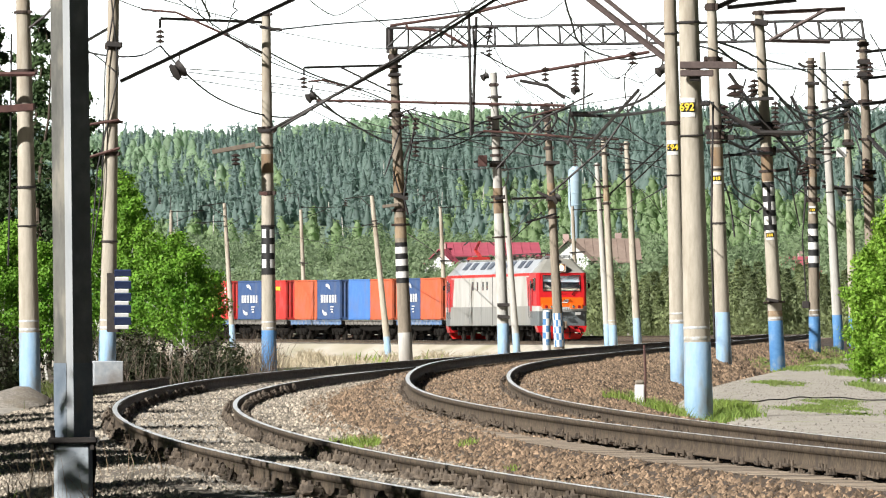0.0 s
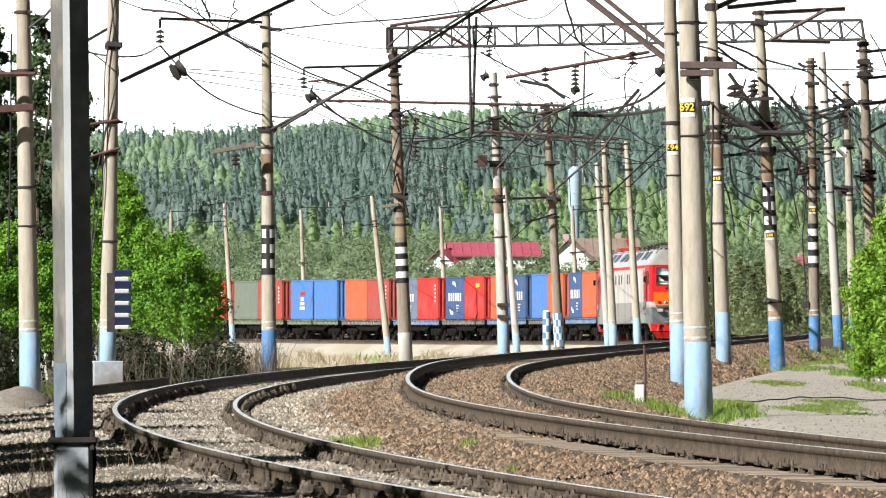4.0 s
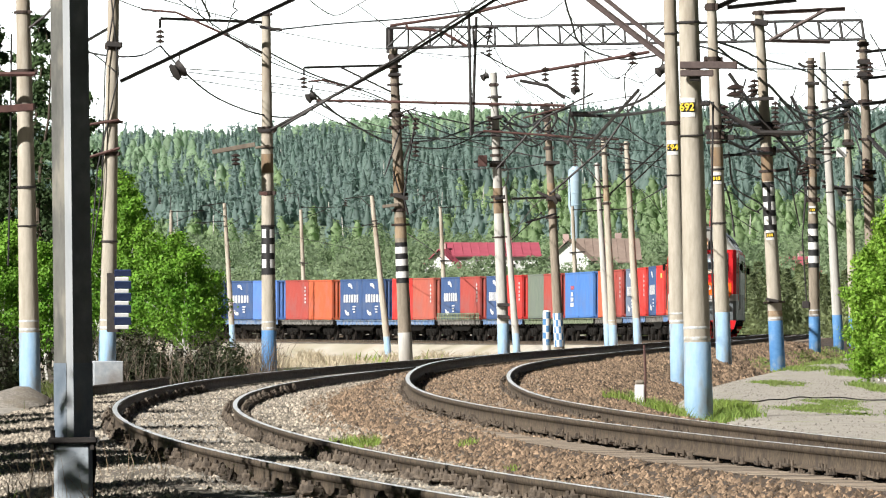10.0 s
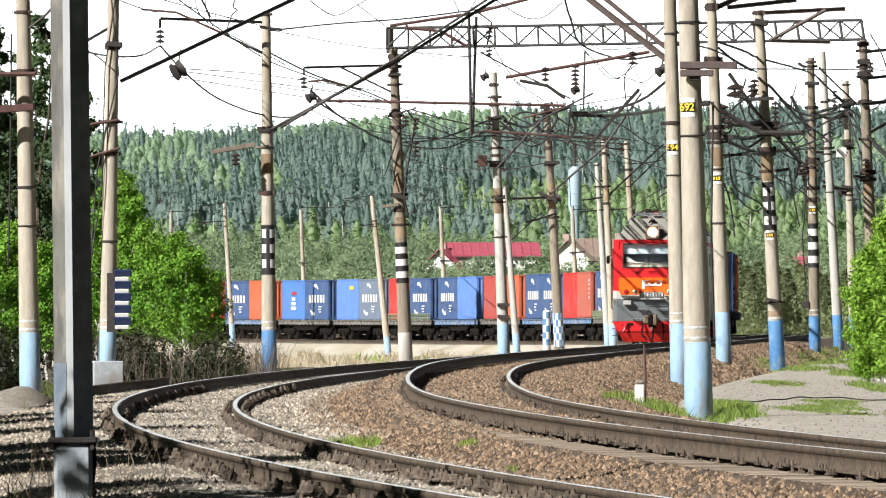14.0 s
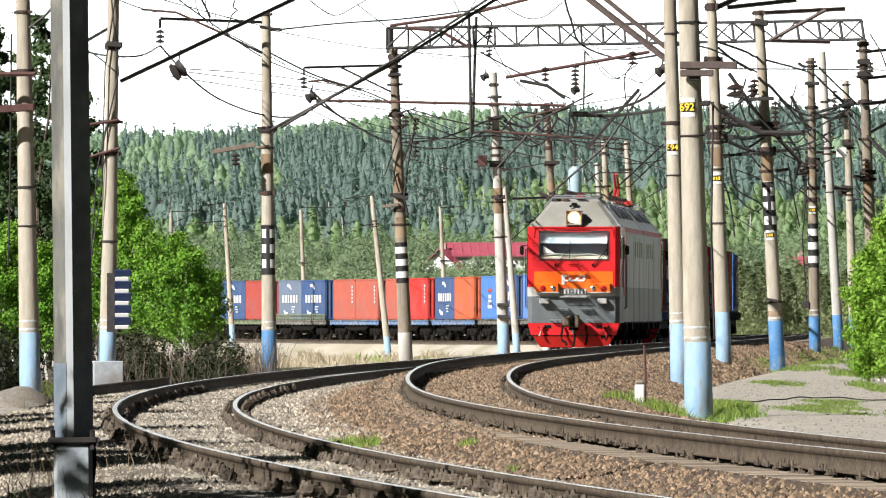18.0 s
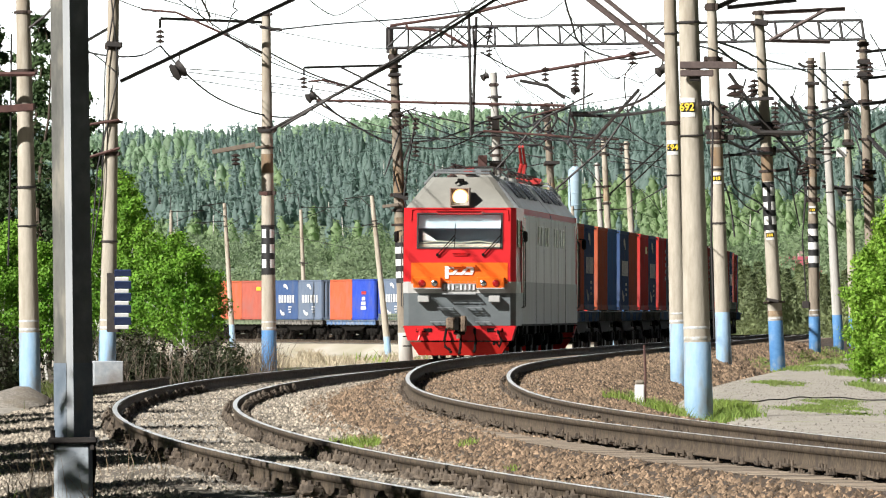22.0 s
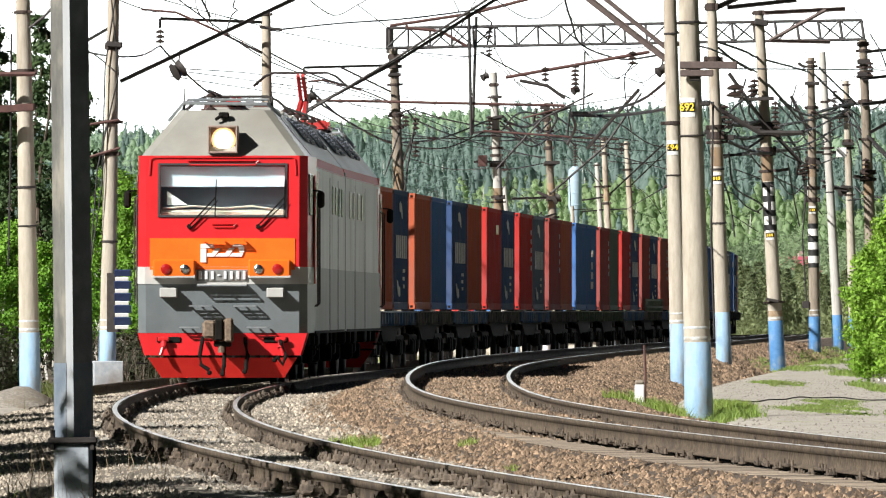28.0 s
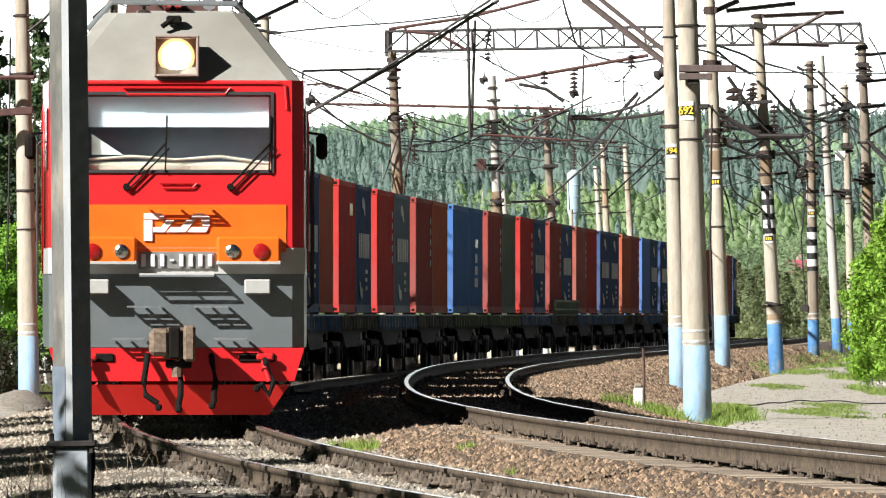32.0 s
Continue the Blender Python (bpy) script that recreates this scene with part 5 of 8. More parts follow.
wire(0.025, (7.76, 261.5, 6.10), (9.25, 284.2, 5.37), (12.05, 329.7, 5.27), (14.47, 375.2, 4.96))
wire(0.0438, (7.91, 261.5, 7.07), (8.76, 271.7, 6.67))
wire(0.025, (8.41, 272.9, 7.72), (8.25, 272.9, 7.09), (8.41, 272.9, 6.54))
wire(0.025, (12.27, 341.1, 9.13), (12.08, 341.1, 8.35), (12.37, 341.1, 7.76))
wire(0.015, (13.93, 363.8, 9.76), (16.38, 397.9, 10.67), (19.47, 432.1, 12.17))
wire(0.015, (7.17, 259.2, 5.76), (10.12, 341.1, 7.27), (16.63, 454.8, 8.49))
wire(0.0125, (7.09, 259.2, 4.56), (11.10, 341.1, 5.96), (17.15, 454.8, 7.57))
wire(0.01, (13.34, 307, 10.02), (10.76, 261.5, 9.55))
wire(0.01, (9.00, 271.7, 8.39), (12.86, 341.1, 10.27), (19.47, 432.1, 13.09))
wire(0.015, (4.81, 211.5, 3.96), (9.06, 483.2, 6.30))
wire(0.0125, (7.68, 261.5, 3.84), (8.69, 271.7, 3.47))
wire(0.0187, (9.19, 271.7, 5.03), (11.68, 329.7, 5.17), (12.57, 341.1, 5.70))
wire(0.0375, (10.38, 295.6, 6.55), (11.96, 329.7, 6.50), (12.27, 341.1, 6.03))
wire(0.0312, (8.69, 271.7, 7.38), (8.45, 271.7, 6.83), (8.76, 271.7, 6.36))

# ---------------------------------------------------------------- foliage
M_BIRCHLEAF = leafy("young_birch_leaves", (0.105, 0.26, 0.025), (0.25, 0.45, 0.06), (0.14, 0.31, 0.035), 0.35, vary=0.42)
M_PINELEAF = leafy("pine_needles", (0.035, 0.07, 0.028), (0.085, 0.135, 0.05), (0.05, 0.08, 0.035), 0.25, vary=0.4)
# Distance haze is put into the next four colours, paler and bluer uphill.
M_HAZEBIRCH = leafy("hazed_birch_leaves", (0.31, 0.435, 0.295), (0.42, 0.555, 0.375), (0.36, 0.48, 0.37), 0.58, 0.02, 0.12)
M_HAZELOW = leafy("less_hazed_hill_leaves", (0.265, 0.375, 0.195), (0.375, 0.50, 0.26), (0.30, 0.41, 0.24), 0.55, 0.04, 0.16)
M_THICKET = leafy("hazed_thicket_leaves", (0.215, 0.295, 0.17), (0.325, 0.415, 0.24), (0.25, 0.325, 0.205), 0.5, 0.1, 0.16)
M_HAZEPINE = leafy("hazed_pine_needles", (0.215, 0.305, 0.28), (0.285, 0.385, 0.34), (0.255, 0.345, 0.325), 0.58, 0.02, 0.12)
# Brighter copy of the birch leaves, with sunlight put into the colour.
M_BIRCHLIGHT = leafy("birch_leaves_sun_in_colour", (0.19, 0.36, 0.04), (0.34, 0.53, 0.085), (0.24, 0.42, 0.055), 0.42, vary=0.42)
# Young pines: lightened, with haze put into the needle colour.
M_YOUNGPINE = leafy("hazed_olive_pine_needles", (0.17, 0.215, 0.10), (0.27, 0.315, 0.15), (0.20, 0.245, 0.13), 0.45, 0.4)
M_BARK = mat("dark_bark", (0.06, 0.045, 0.035), (0.12, 0.09, 0.065), 6, 0.9, bump=0.4, stretch=(1, 1, 0.2))
M_BIRCHBARK = mat("white_birch_bark", (0.50, 0.49, 0.45), (0.68, 0.66, 0.62), 5, 0.8, c3=(0.10, 0.09, 0.08), big=1.5, stretch=(0.4, 0.4, 2.0))


def flakes(c, size, out, rg=rng, loose=0.55, corners=4):
    """A three- or four-cornered leaf or clump at each centre; it faces more or less outwards from its crown."""
    n = len(c)
    q = out / (np.linalg.norm(out, axis=1, keepdims=True) + 1e-6) + rg.normal(size=(n, 3)) * loose
    q /= np.linalg.norm(q, axis=1, keepdims=True)
    a = rg.normal(size=(n, 3))
    a -= (a * q).sum(1, keepdims=True) * q
    a /= np.linalg.norm(a, axis=1, keepdims=True)
    b = np.cross(q, a)
    size = np.broadcast_to(np.asarray(size, float), (n,))[:, None]
    a, b = a * size, b * size * 0.62
    if corners == 3:
        v = np.stack([c - a * 0.9 - b, c + a * 1.1, c - a * 0.4 + b * 1.3], 1).reshape(-1, 3)
        return v, np.arange(3 * n).reshape(-1, 3)
    v = np.stack([c - a, c + b * 0.9 - a * 0.1, c + a, c - b], 1).reshape(-1, 3)
    return v, np.arange(4 * n).reshape(-1, 4)


def far_woods(name, label, xs_, ys_, conifer, material, n_clump, size, rg, top=(12, 17), zf=ground_z, wide=1.0, low=0.12, loose=0.4):
    """A whole wood as one mesh: each tree a trunkless crown of ragged clumps."""
    n = len(xs_)
    h = rg.uniform(*top, n)
    r = h * rg.uniform(0.11, 0.19, n) * (1.0 if conifer else 1.5) * wide
    z0 = zf(xs_, ys_)
    q = rg.random((n, n_clump))
    ang = rg.random((n, n_clump)) * math.tau
    if conifer:
        zz = low + (1 - low) * q ** 0.8
        rr = (1.06 - zz) ** 0.75 * (0.85 + 0.15 * np.sin(zz * 26 + ang * 2))
    else:
        zz = low + (1 - low) * q
        rr = np.sqrt(np.clip(1 - ((zz - 0.52) / 0.5) ** 2, 0.02, 1)) * (0.8 + 0.25 * np.sin(ang * 3 + zz * 9 + h[:, None]))
    rr = rr * (0.55 + 0.45 * np.sqrt(rg.random((n, n_clump))))
    c = np.stack([xs_[:, None] + np.cos(ang) * rr * r[:, None], ys_[:, None] + np.sin(ang) * rr * r[:, None], z0[:, None] + zz * h[:, None]], 2).reshape(-1, 3)
    mid = np.stack([xs_, ys_, z0 + h * 0.45], 1)[:, None, :]
    out = ((c.reshape(n, n_clump, 3) - mid) * (1, 1, 0.6)).reshape(-1, 3)
    v, f = flakes(c, rg.uniform(0.6, 1.3, n * n_clump) * size, out, rg, loose, 3)
    return solid(name, swarm(name, v, f, material), None, label, "woods", kind="stuff")


def hill_woods(name, label, xs_, ys_, conifer, material, top, wide, rg, sprays=95):
    """A distant wood as one mesh: lumpy crowns, each with its own bulges and a ragged fringe of sprays."""
    n, rings, seg = len(xs_), 6, 8
    h = rg.uniform(*top, n)
    r = h * rg.uniform(0.13, 0.21, n) * wide
    z0 = ground_z(xs_, ys_) - 0.5
    q = np.linspace(0, 1, rings)
    prof = (1.0 - q) ** 0.8 * 0.98 + 0.03 if conifer else np.sqrt(np.clip(1 - ((q - 0.42) / 0.60) ** 2, 0.0, 1)) * 0.95 + 0.04
    ang = np.arange(seg) * math.tau / seg
    p = rg.random((n, 4, 1, 1)) * math.tau
    Q, A = q[None, :, None], ang[None, None, :]
    lump = 1 + 0.24 * np.sin(2 * A + 9 * Q + p[:, 0]) + 0.20 * np.sin(3 * A - 14 * Q + p[:, 1]) + 0.10 * np.sin(5 * A + 21 * Q + p[:, 2]) + rg.normal(size=(n, rings, seg)) * 0.09
    if conifer:
        lump = lump * (1 + 0.16 * np.cos(Q * 24 + p[:, 3]))
    rr = prof[None, :, None] * lump * r[:, None, None]
    zz = np.broadcast_to(Q, (n, rings, seg)) + rg.normal(size=(n, rings, seg)) * 0.025
    lean = rg.normal(size=(n, 2)) * 0.05
    v = np.stack([xs_[:, None, None] + np.cos(A) * rr + lean[:, 0, None, None] * h[:, None, None] * zz, ys_[:, None, None] + np.sin(A) * rr + lean[:, 1, None, None] * h[:, None, None] * zz,
                  z0[:, None, None] + zz * h[:, None, None]], 3)
    i, j = np.meshgrid(np.arange(rings - 1), np.arange(seg), indexing="ij")
    k = np.stack([i * seg + j, i * seg + (j + 1) % seg, (i + 1) * seg + (j + 1) % seg, (i + 1) * seg + j], 2).reshape(-1, 4)
    k = np.concatenate([k[:, :3], k[:, (0, 2, 3)]])
    f = (np.arange(n)[:, None, None] * rings * seg + k[None]).reshape(-1, 3)
    v = v.reshape(-1, 3)
    # the fringe: small sprays that stand off the crown
    m = sprays
    pick = (np.arange(n)[:, None] * rings * seg + rg.integers(seg, rings * seg, (n, m))).ravel()
    c = v[pick]
    mid = np.repeat(np.stack([xs_, ys_, z0 + h * 0.4], 1), m, 0)
    out = c - mid
    c = c + rg.normal(size=c.shape) * np.repeat(r, m)[:, None] * (0.20, 0.20, 0.10)
    fv, ff = flakes(c + out * rg.uniform(0.0, 0.08, len(c))[:, None], np.repeat(h, m) * rg.uniform(0.025, 0.062, len(c)), out, rg, 0.38, 3)
    return solid(name, swarm(name, np.concatenate([v, fv]), np.concatenate([f, ff + len(v)]), material, True), None, label, "woods", kind="stuff")


rg = np.random.default_rng(21)
n = 5400
wy = 1900 + 2640 * rg.random(n) ** 0.85
wx = rg.uniform(-1, 1, n) * (0.050 * wy + 25)
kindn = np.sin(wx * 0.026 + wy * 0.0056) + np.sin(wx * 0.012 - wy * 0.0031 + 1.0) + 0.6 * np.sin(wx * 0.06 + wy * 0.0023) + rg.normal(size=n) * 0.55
# Pines give way to paler birches at the ridge, in place of haze.
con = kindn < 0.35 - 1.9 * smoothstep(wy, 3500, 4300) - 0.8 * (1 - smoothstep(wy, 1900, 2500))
hill_woods("pine_wood", "pines covering the distant hill, haze in their blue-green", wx[con], wy[con], True, M_HAZEPINE, (7, 12), 1.1, rg)
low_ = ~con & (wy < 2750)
hill_woods("aspen_wood", "yellow-green trees on the lower slope, less haze in colour", wx[low_], wy[low_], False, M_HAZELOW, (5.0, 8.5), 1.1, rg, 150)
hill_woods("birch_wood", "birches covering the distant hill, haze in their pale green", wx[~con & ~low_], wy[~con & ~low_], False, M_HAZEBIRCH, (5.5, 9.5), 1.15, rg)
n = 420
wy = rg.uniform(1270, 1950, n)
wx = rg.uniform(-1, 1, n) * (0.050 * wy + 15)
far_woods("hill_foot_thicket", "bushes at the foot of the hill, haze in their green", wx, wy, False, M_HAZELOW, 260, 0.34, rg, (2.5, 5.5), wide=1.6, loose=0.3)
n = 800
wy = 740 + 510 * rg.random(n) ** 1.6
wx = rg.uniform(-1, 1, n) * (0.053 * wy + 10)
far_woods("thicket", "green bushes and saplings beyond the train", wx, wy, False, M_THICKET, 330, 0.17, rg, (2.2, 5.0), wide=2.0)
n = 110
wy = 850 + 70 * rg.random(n)
wx = rg.uniform(-9, 22, n)
far_woods("garden_bushes", "green bushes before the houses", wx, wy, False, M_THICKET, 330, 0.2, rg, (2.0, 4.4), wide=2.1)
# white birch stems that show among the crowns
n = 70
wy = rg.uniform(1900, 3200, n)
wx = rg.uniform(-1, 1, n) * 0.048 * wy
v, f = [], []
for x, y, z in zip(wx, wy, ground_z(wx, wy)):
    k, b = len(v), rg.uniform(4, 7)
    d = rg.uniform(-0.4, 0.4)
    v += [(x - 0.12, y - 2.2, z + b - 2), (x + 0.12, y - 2.2, z + b - 2), (x + d + 0.07, y - 2.0, z + b + 2.0), (x + d - 0.07, y - 2.0, z + b + 2.0)]
    f.append((k, k + 1, k + 2, k + 3))
solid("birch_stems", swarm("birch_stems", np.array(v), np.array(f), M_BIRCHBARK), None, "white birch stems among the distant crowns", "woods", kind="stuff")
n = 160
wx, wy = rg.uniform(9, 34, n), rg.uniform(574, 671, n)
keep = wx > x_at(wy) + 11
far_woods("young_pines", "young pines beyond the curve", wx[keep], wy[keep], True, M_YOUNGPINE, 700, 0.13, rg, (2.6, 5.2), wide=2.0)


def near_tree(name, label, x, y, z, h, r, material, n_leaf, leaf, rg, conifer=False, m_bark=None, low=0.15, limbs=14, rise=0.5, tight=0.3):
    """A tapered trunk with limbs, and leaves in clumps along them."""
    t = thing(name, label, "tree", pose(x, y, z))
    g = Geo()
    k = 7
    pts = [Vector((0.02 * h * math.sin(i * 1.3 + x), 0.02 * h * math.cos(i * 1.7 + x), h * 0.96 * i / k)) for i in range(k + 1)]
    r0 = 0.009 * h + 0.010
    for i in range(k):
        g.tube(pts[i], pts[i + 1], r0 * (1 - i / (k + 0.5)), r0 * (1 - (i + 1) / (k + 0.5)), 7, False)
    part("trunk", g, m_bark or M_BARK, t)
    g = Geo()
    centres = []
    for i in range(limbs):
        q = low + (1 - low) * (i + 0.5) / limbs
        p = pts[0].lerp(pts[-1], q)
        a = i * 2.4 + x
        reach = r * ((1.05 - q) ** 0.7 if conifer else math.sqrt(max(0.08, 1 - ((q - 0.45) / 0.6) ** 2))) * rg.uniform(0.75, 1.1)
        up = 0.05 * reach if conifer else rise * reach
        e = p + Vector((math.cos(a) * reach, math.sin(a) * reach, up))
        g.tube(p, e, r0 * 0.3 * (1.1 - q), 0.006, 5, False)
        for j in range(7):
            centres.append((p.lerp(e, rg.uniform(0.3, 1.05)), reach * tight + 0.4 * tight))
    part("branchwork", g, m_bark or M_BARK, t)["kind"] = "stuff"
    cc = np.array([c for c, _ in centres])
    ss = np.array([b for _, b in centres])
    i = rg.integers(0, len(cc), n_leaf)
    d = rg.normal(size=(n_leaf, 3)) * ss[i][:, None] * (0.62, 0.62, 0.5 if conifer else 0.62)
    v, f = flakes(cc[i] + d, rg.uniform(0.6, 1.3, n_leaf) * leaf, d / ss[i][:, None] + (cc[i] - (0, 0, h * 0.5)) / h * 1.5, rg)
    part("crown", swarm("crown", v, f, material), None, t)
    return t


rg = np.random.default_rng(5)
for i in range(13):
    y = rg.uniform(233, 298)
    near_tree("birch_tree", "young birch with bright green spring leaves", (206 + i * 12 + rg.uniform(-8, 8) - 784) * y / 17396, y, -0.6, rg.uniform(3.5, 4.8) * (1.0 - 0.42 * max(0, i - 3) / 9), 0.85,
              M_BIRCHLEAF, 7000, 0.05, rg, m_bark=M_BIRCHBARK, low=0.27, limbs=20, rise=0.9, tight=0.15)
for i in range(8):
    y = rg.uniform(256, 324)
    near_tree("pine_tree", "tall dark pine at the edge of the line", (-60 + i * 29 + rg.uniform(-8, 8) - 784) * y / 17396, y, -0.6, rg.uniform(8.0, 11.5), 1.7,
              M_PINELEAF, 11000, 0.075, rg, True, low=0.05, limbs=26, tight=0.2)
for i in range(7):
    y = rg.uniform(171, 227)
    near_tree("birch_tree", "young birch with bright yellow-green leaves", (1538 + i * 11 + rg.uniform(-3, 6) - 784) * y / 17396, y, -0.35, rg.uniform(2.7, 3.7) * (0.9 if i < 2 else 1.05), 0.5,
              M_BIRCHLIGHT, 9500, 0.047, rg, m_bark=M_BIRCHBARK, low=0.05, limbs=24, rise=0.8, tight=0.16)

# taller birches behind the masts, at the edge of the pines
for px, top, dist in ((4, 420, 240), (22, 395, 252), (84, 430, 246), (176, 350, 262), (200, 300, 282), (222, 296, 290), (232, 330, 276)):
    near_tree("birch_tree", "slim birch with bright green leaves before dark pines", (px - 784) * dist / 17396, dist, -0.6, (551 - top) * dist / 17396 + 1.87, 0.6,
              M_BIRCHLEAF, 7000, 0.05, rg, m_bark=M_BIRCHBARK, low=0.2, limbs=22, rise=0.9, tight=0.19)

# Near-black leaves: the shade at the foot of the trees is in the colour.
M_UNDERGROWTH = leafy("undergrowth_shade_in_colour", (0.016, 0.026, 0.010), (0.045, 0.058, 0.022), (0.03, 0.026, 0.018), 0.15, 2)
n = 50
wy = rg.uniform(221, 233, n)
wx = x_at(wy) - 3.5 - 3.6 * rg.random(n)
far_woods("undergrowth", "brambles and dead leaves below the birches, shade in their colour", wx, wy, False, M_UNDERGROWTH, 300, 0.05, rg, (0.3, 1.35), wide=1.5)
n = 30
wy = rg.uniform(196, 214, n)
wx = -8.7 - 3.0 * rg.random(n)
far_woods("undergrowth", "brambles below the pines, shade in their colour", wx, wy, False, M_UNDERGROWTH, 420, 0.05, rg, (0.6, 1.6), wide=2.0)

# trees beside the camera, out of its view, that dapple the bank with shade
for x, y, h in ((-7.9, 68.5, 6.5), (-9.2, 78, 7.0), (-10.2, 88, 7.5), (-6.9, 59.5, 5.5), (-11.5, 100, 8.0), (-13.0, 115, 9.0), (-7.1, 73.5, 5.4), (-8.9, 97, 5.6), (-9.6, 104, 6.4), (-12.3, 135, 7.8), (-13.2, 150, 8.0), (-12.0, 128, 7.0), (-14.0, 163, 8.0), (-6.6, 64.5, 5.6), (-8.0, 92, 6.4)):
    near_tree("birch_tree", "leafy birch on the bank beside the line", x - 0.5, y, -0.6, h, 2.3, M_BIRCHLEAF, 6500, 0.125, rg, m_bark=M_BIRCHBARK, low=0.2, limbs=20)

# ---------------------------------------------------------------- the train
M_RED = mat("red_gloss_paint", (0.57, 0.014, 0.018), (0.62, 0.019, 0.024), 3, 0.35, coat=0.6, bump=0.02, bscale=2)
M_ORANGE = mat("orange_gloss_paint", (0.82, 0.13, 0.008), (0.87, 0.155, 0.012), 3, 0.35, coat=0.6)
M_LGREY = mat("light_grey_gloss_paint", (0.41, 0.41, 0.395), (0.49, 0.49, 0.47), 2, 0.5, coat=0.12, spec=0.3, c3=(0.40, 0.39, 0.35))
M_DGREY = mat("mid_grey_gloss_paint", (0.115, 0.135, 0.142), (0.15, 0.17, 0.177), 2, 0.45, coat=0.15, c3=(0.12, 0.12, 0.11))
M_SIDEUP = mat("dusty_pale_grey_paint", (0.46, 0.46, 0.44), (0.56, 0.56, 0.535), 1.6, 0.5, coat=0.1, spec=0.3, c3=(0.37, 0.36, 0.32), big=0.6, stretch=(1, 1, 0.25))
M_SIDE = mat("dusty_mid_grey_paint", (0.235, 0.24, 0.23), (0.31, 0.315, 0.30), 2, 0.55, spec=0.3, coat=0.08, c3=(0.27, 0.265, 0.235), stretch=(1, 1, 0.3))
M_ROOF = mat("warm_grey_roof_paint", (0.265, 0.262, 0.235), (0.335, 0.33, 0.295), 2, 0.5, coat=0.2, c3=(0.22, 0.21, 0.18))
M_ROOFSIDE = mat("pale_blue_grey_roof_paint", (0.34, 0.37, 0.40), (0.44, 0.47, 0.50), 2, 0.5, c3=(0.28, 0.29, 0.30))
M_REDDULL = mat("dull_red_side_paint", (0.55, 0.02, 0.016), (0.62, 0.03, 0.022), 3, 0.6, spec=0.2)
# Near black: shade below the train is in this colour; rubber shares it.
M_UNDER = mat("near_black_gear_and_shade", (0.005, 0.0045, 0.004), (0.014, 0.012, 0.010), 9, 0.85, 0.0, spec=0.15)


def clear_glass():
    m = mat("clear_windscreen", (0.75, 0.82, 0.80), rough=0.02)
    m.node_tree.nodes["Principled BSDF"].inputs["Transmission Weight"].default_value = 1.0
    return m


M_SCREEN = clear_glass()
M_GLASS = mat("tinted_windscreen", (0.02, 0.028, 0.03), rough=0.06, spec=0.9, coat=1.0)
M_DARK = mat("dark_grille", (0.02, 0.02, 0.022), (0.035, 0.035, 0.036), 14, 0.6)
M_LAMP = glow("lit_headlight", (1.0, 0.88, 0.66), 2.4)
M_LAMPRIM = glow("lit_lamp_reflector", (1.0, 0.62, 0.28), 0.75)
M_REDLAMP = mat("red_lens", (0.35, 0.01, 0.01), rough=0.15, coat=1.0)
M_CHROME = mat("lamp_reflector", (0.75, 0.75, 0.74), rough=0.2, metal=1.0)
# Wheel steel darkened: the shade under the frames is put into it.
M_WHEEL = mat("worn_wheel_steel_shade", (0.018, 0.015, 0.013), (0.045, 0.037, 0.032), 10, 0.6, 0.4)
M_FRAMEBLUE = mat("dusty_blue_frame", (0.07, 0.16, 0.36), (0.22, 0.32, 0.48), 4, 0.7, c3=(0.30, 0.32, 0.35), big=0.7)
M_FRAMEGREY = mat("dusty_grey_frame", (0.09, 0.085, 0.078), (0.22, 0.21, 0.195), 4, 0.85, c3=(0.28, 0.265, 0.24), big=0.7)
M_FRAMEGREEN = mat("dull_green_frame", (0.13, 0.17, 0.10), (0.24, 0.27, 0.18), 4, 0.8)
M_MARK = mat("white_marking", (0.52, 0.54, 0.57), (0.68, 0.69, 0.70), 8, 0.8)
BOX_COLORS = {
    "navy": ((0.05, 0.09, 0.20), (0.07, 0.12, 0.25), "dark blue"), "blue": ((0.10, 0.20, 0.52), (0.13, 0.25, 0.58), "bright blue"),
    "sky": ((0.075, 0.18, 0.46), (0.095, 0.22, 0.50), "light blue"), "royal": ((0.03, 0.07, 0.42), (0.05, 0.10, 0.48), "royal blue"),
    "slate": ((0.13, 0.17, 0.24), (0.17, 0.21, 0.28), "slate blue"), "red": ((0.49, 0.042, 0.038), (0.56, 0.058, 0.05), "red"),
    "orange": ((0.47, 0.11, 0.055), (0.54, 0.14, 0.07), "orange"), "brown": ((0.37, 0.10, 0.075), (0.44, 0.13, 0.095), "brown-red"),
    "dark": ((0.33, 0.07, 0.06), (0.39, 0.085, 0.07), "dark red"), "green": ((0.14, 0.17, 0.14), (0.18, 0.21, 0.17), "grey-green")}
M_BOX = {k: mat(k + "_container_paint", a, b, 1.5, 0.8, spec=0.08, c3=tuple(0.75 * q + 0.05 for q in a), bump=0.05, big=0.5) for k, (a, b, _) in BOX_COLORS.items()}

LOCO_LEN, WAGON_LEN, SPEED, FRONT0 = 33.0, 14.62, 14.39, 573.2
S_FRONT0 = s_at(FRONT0)


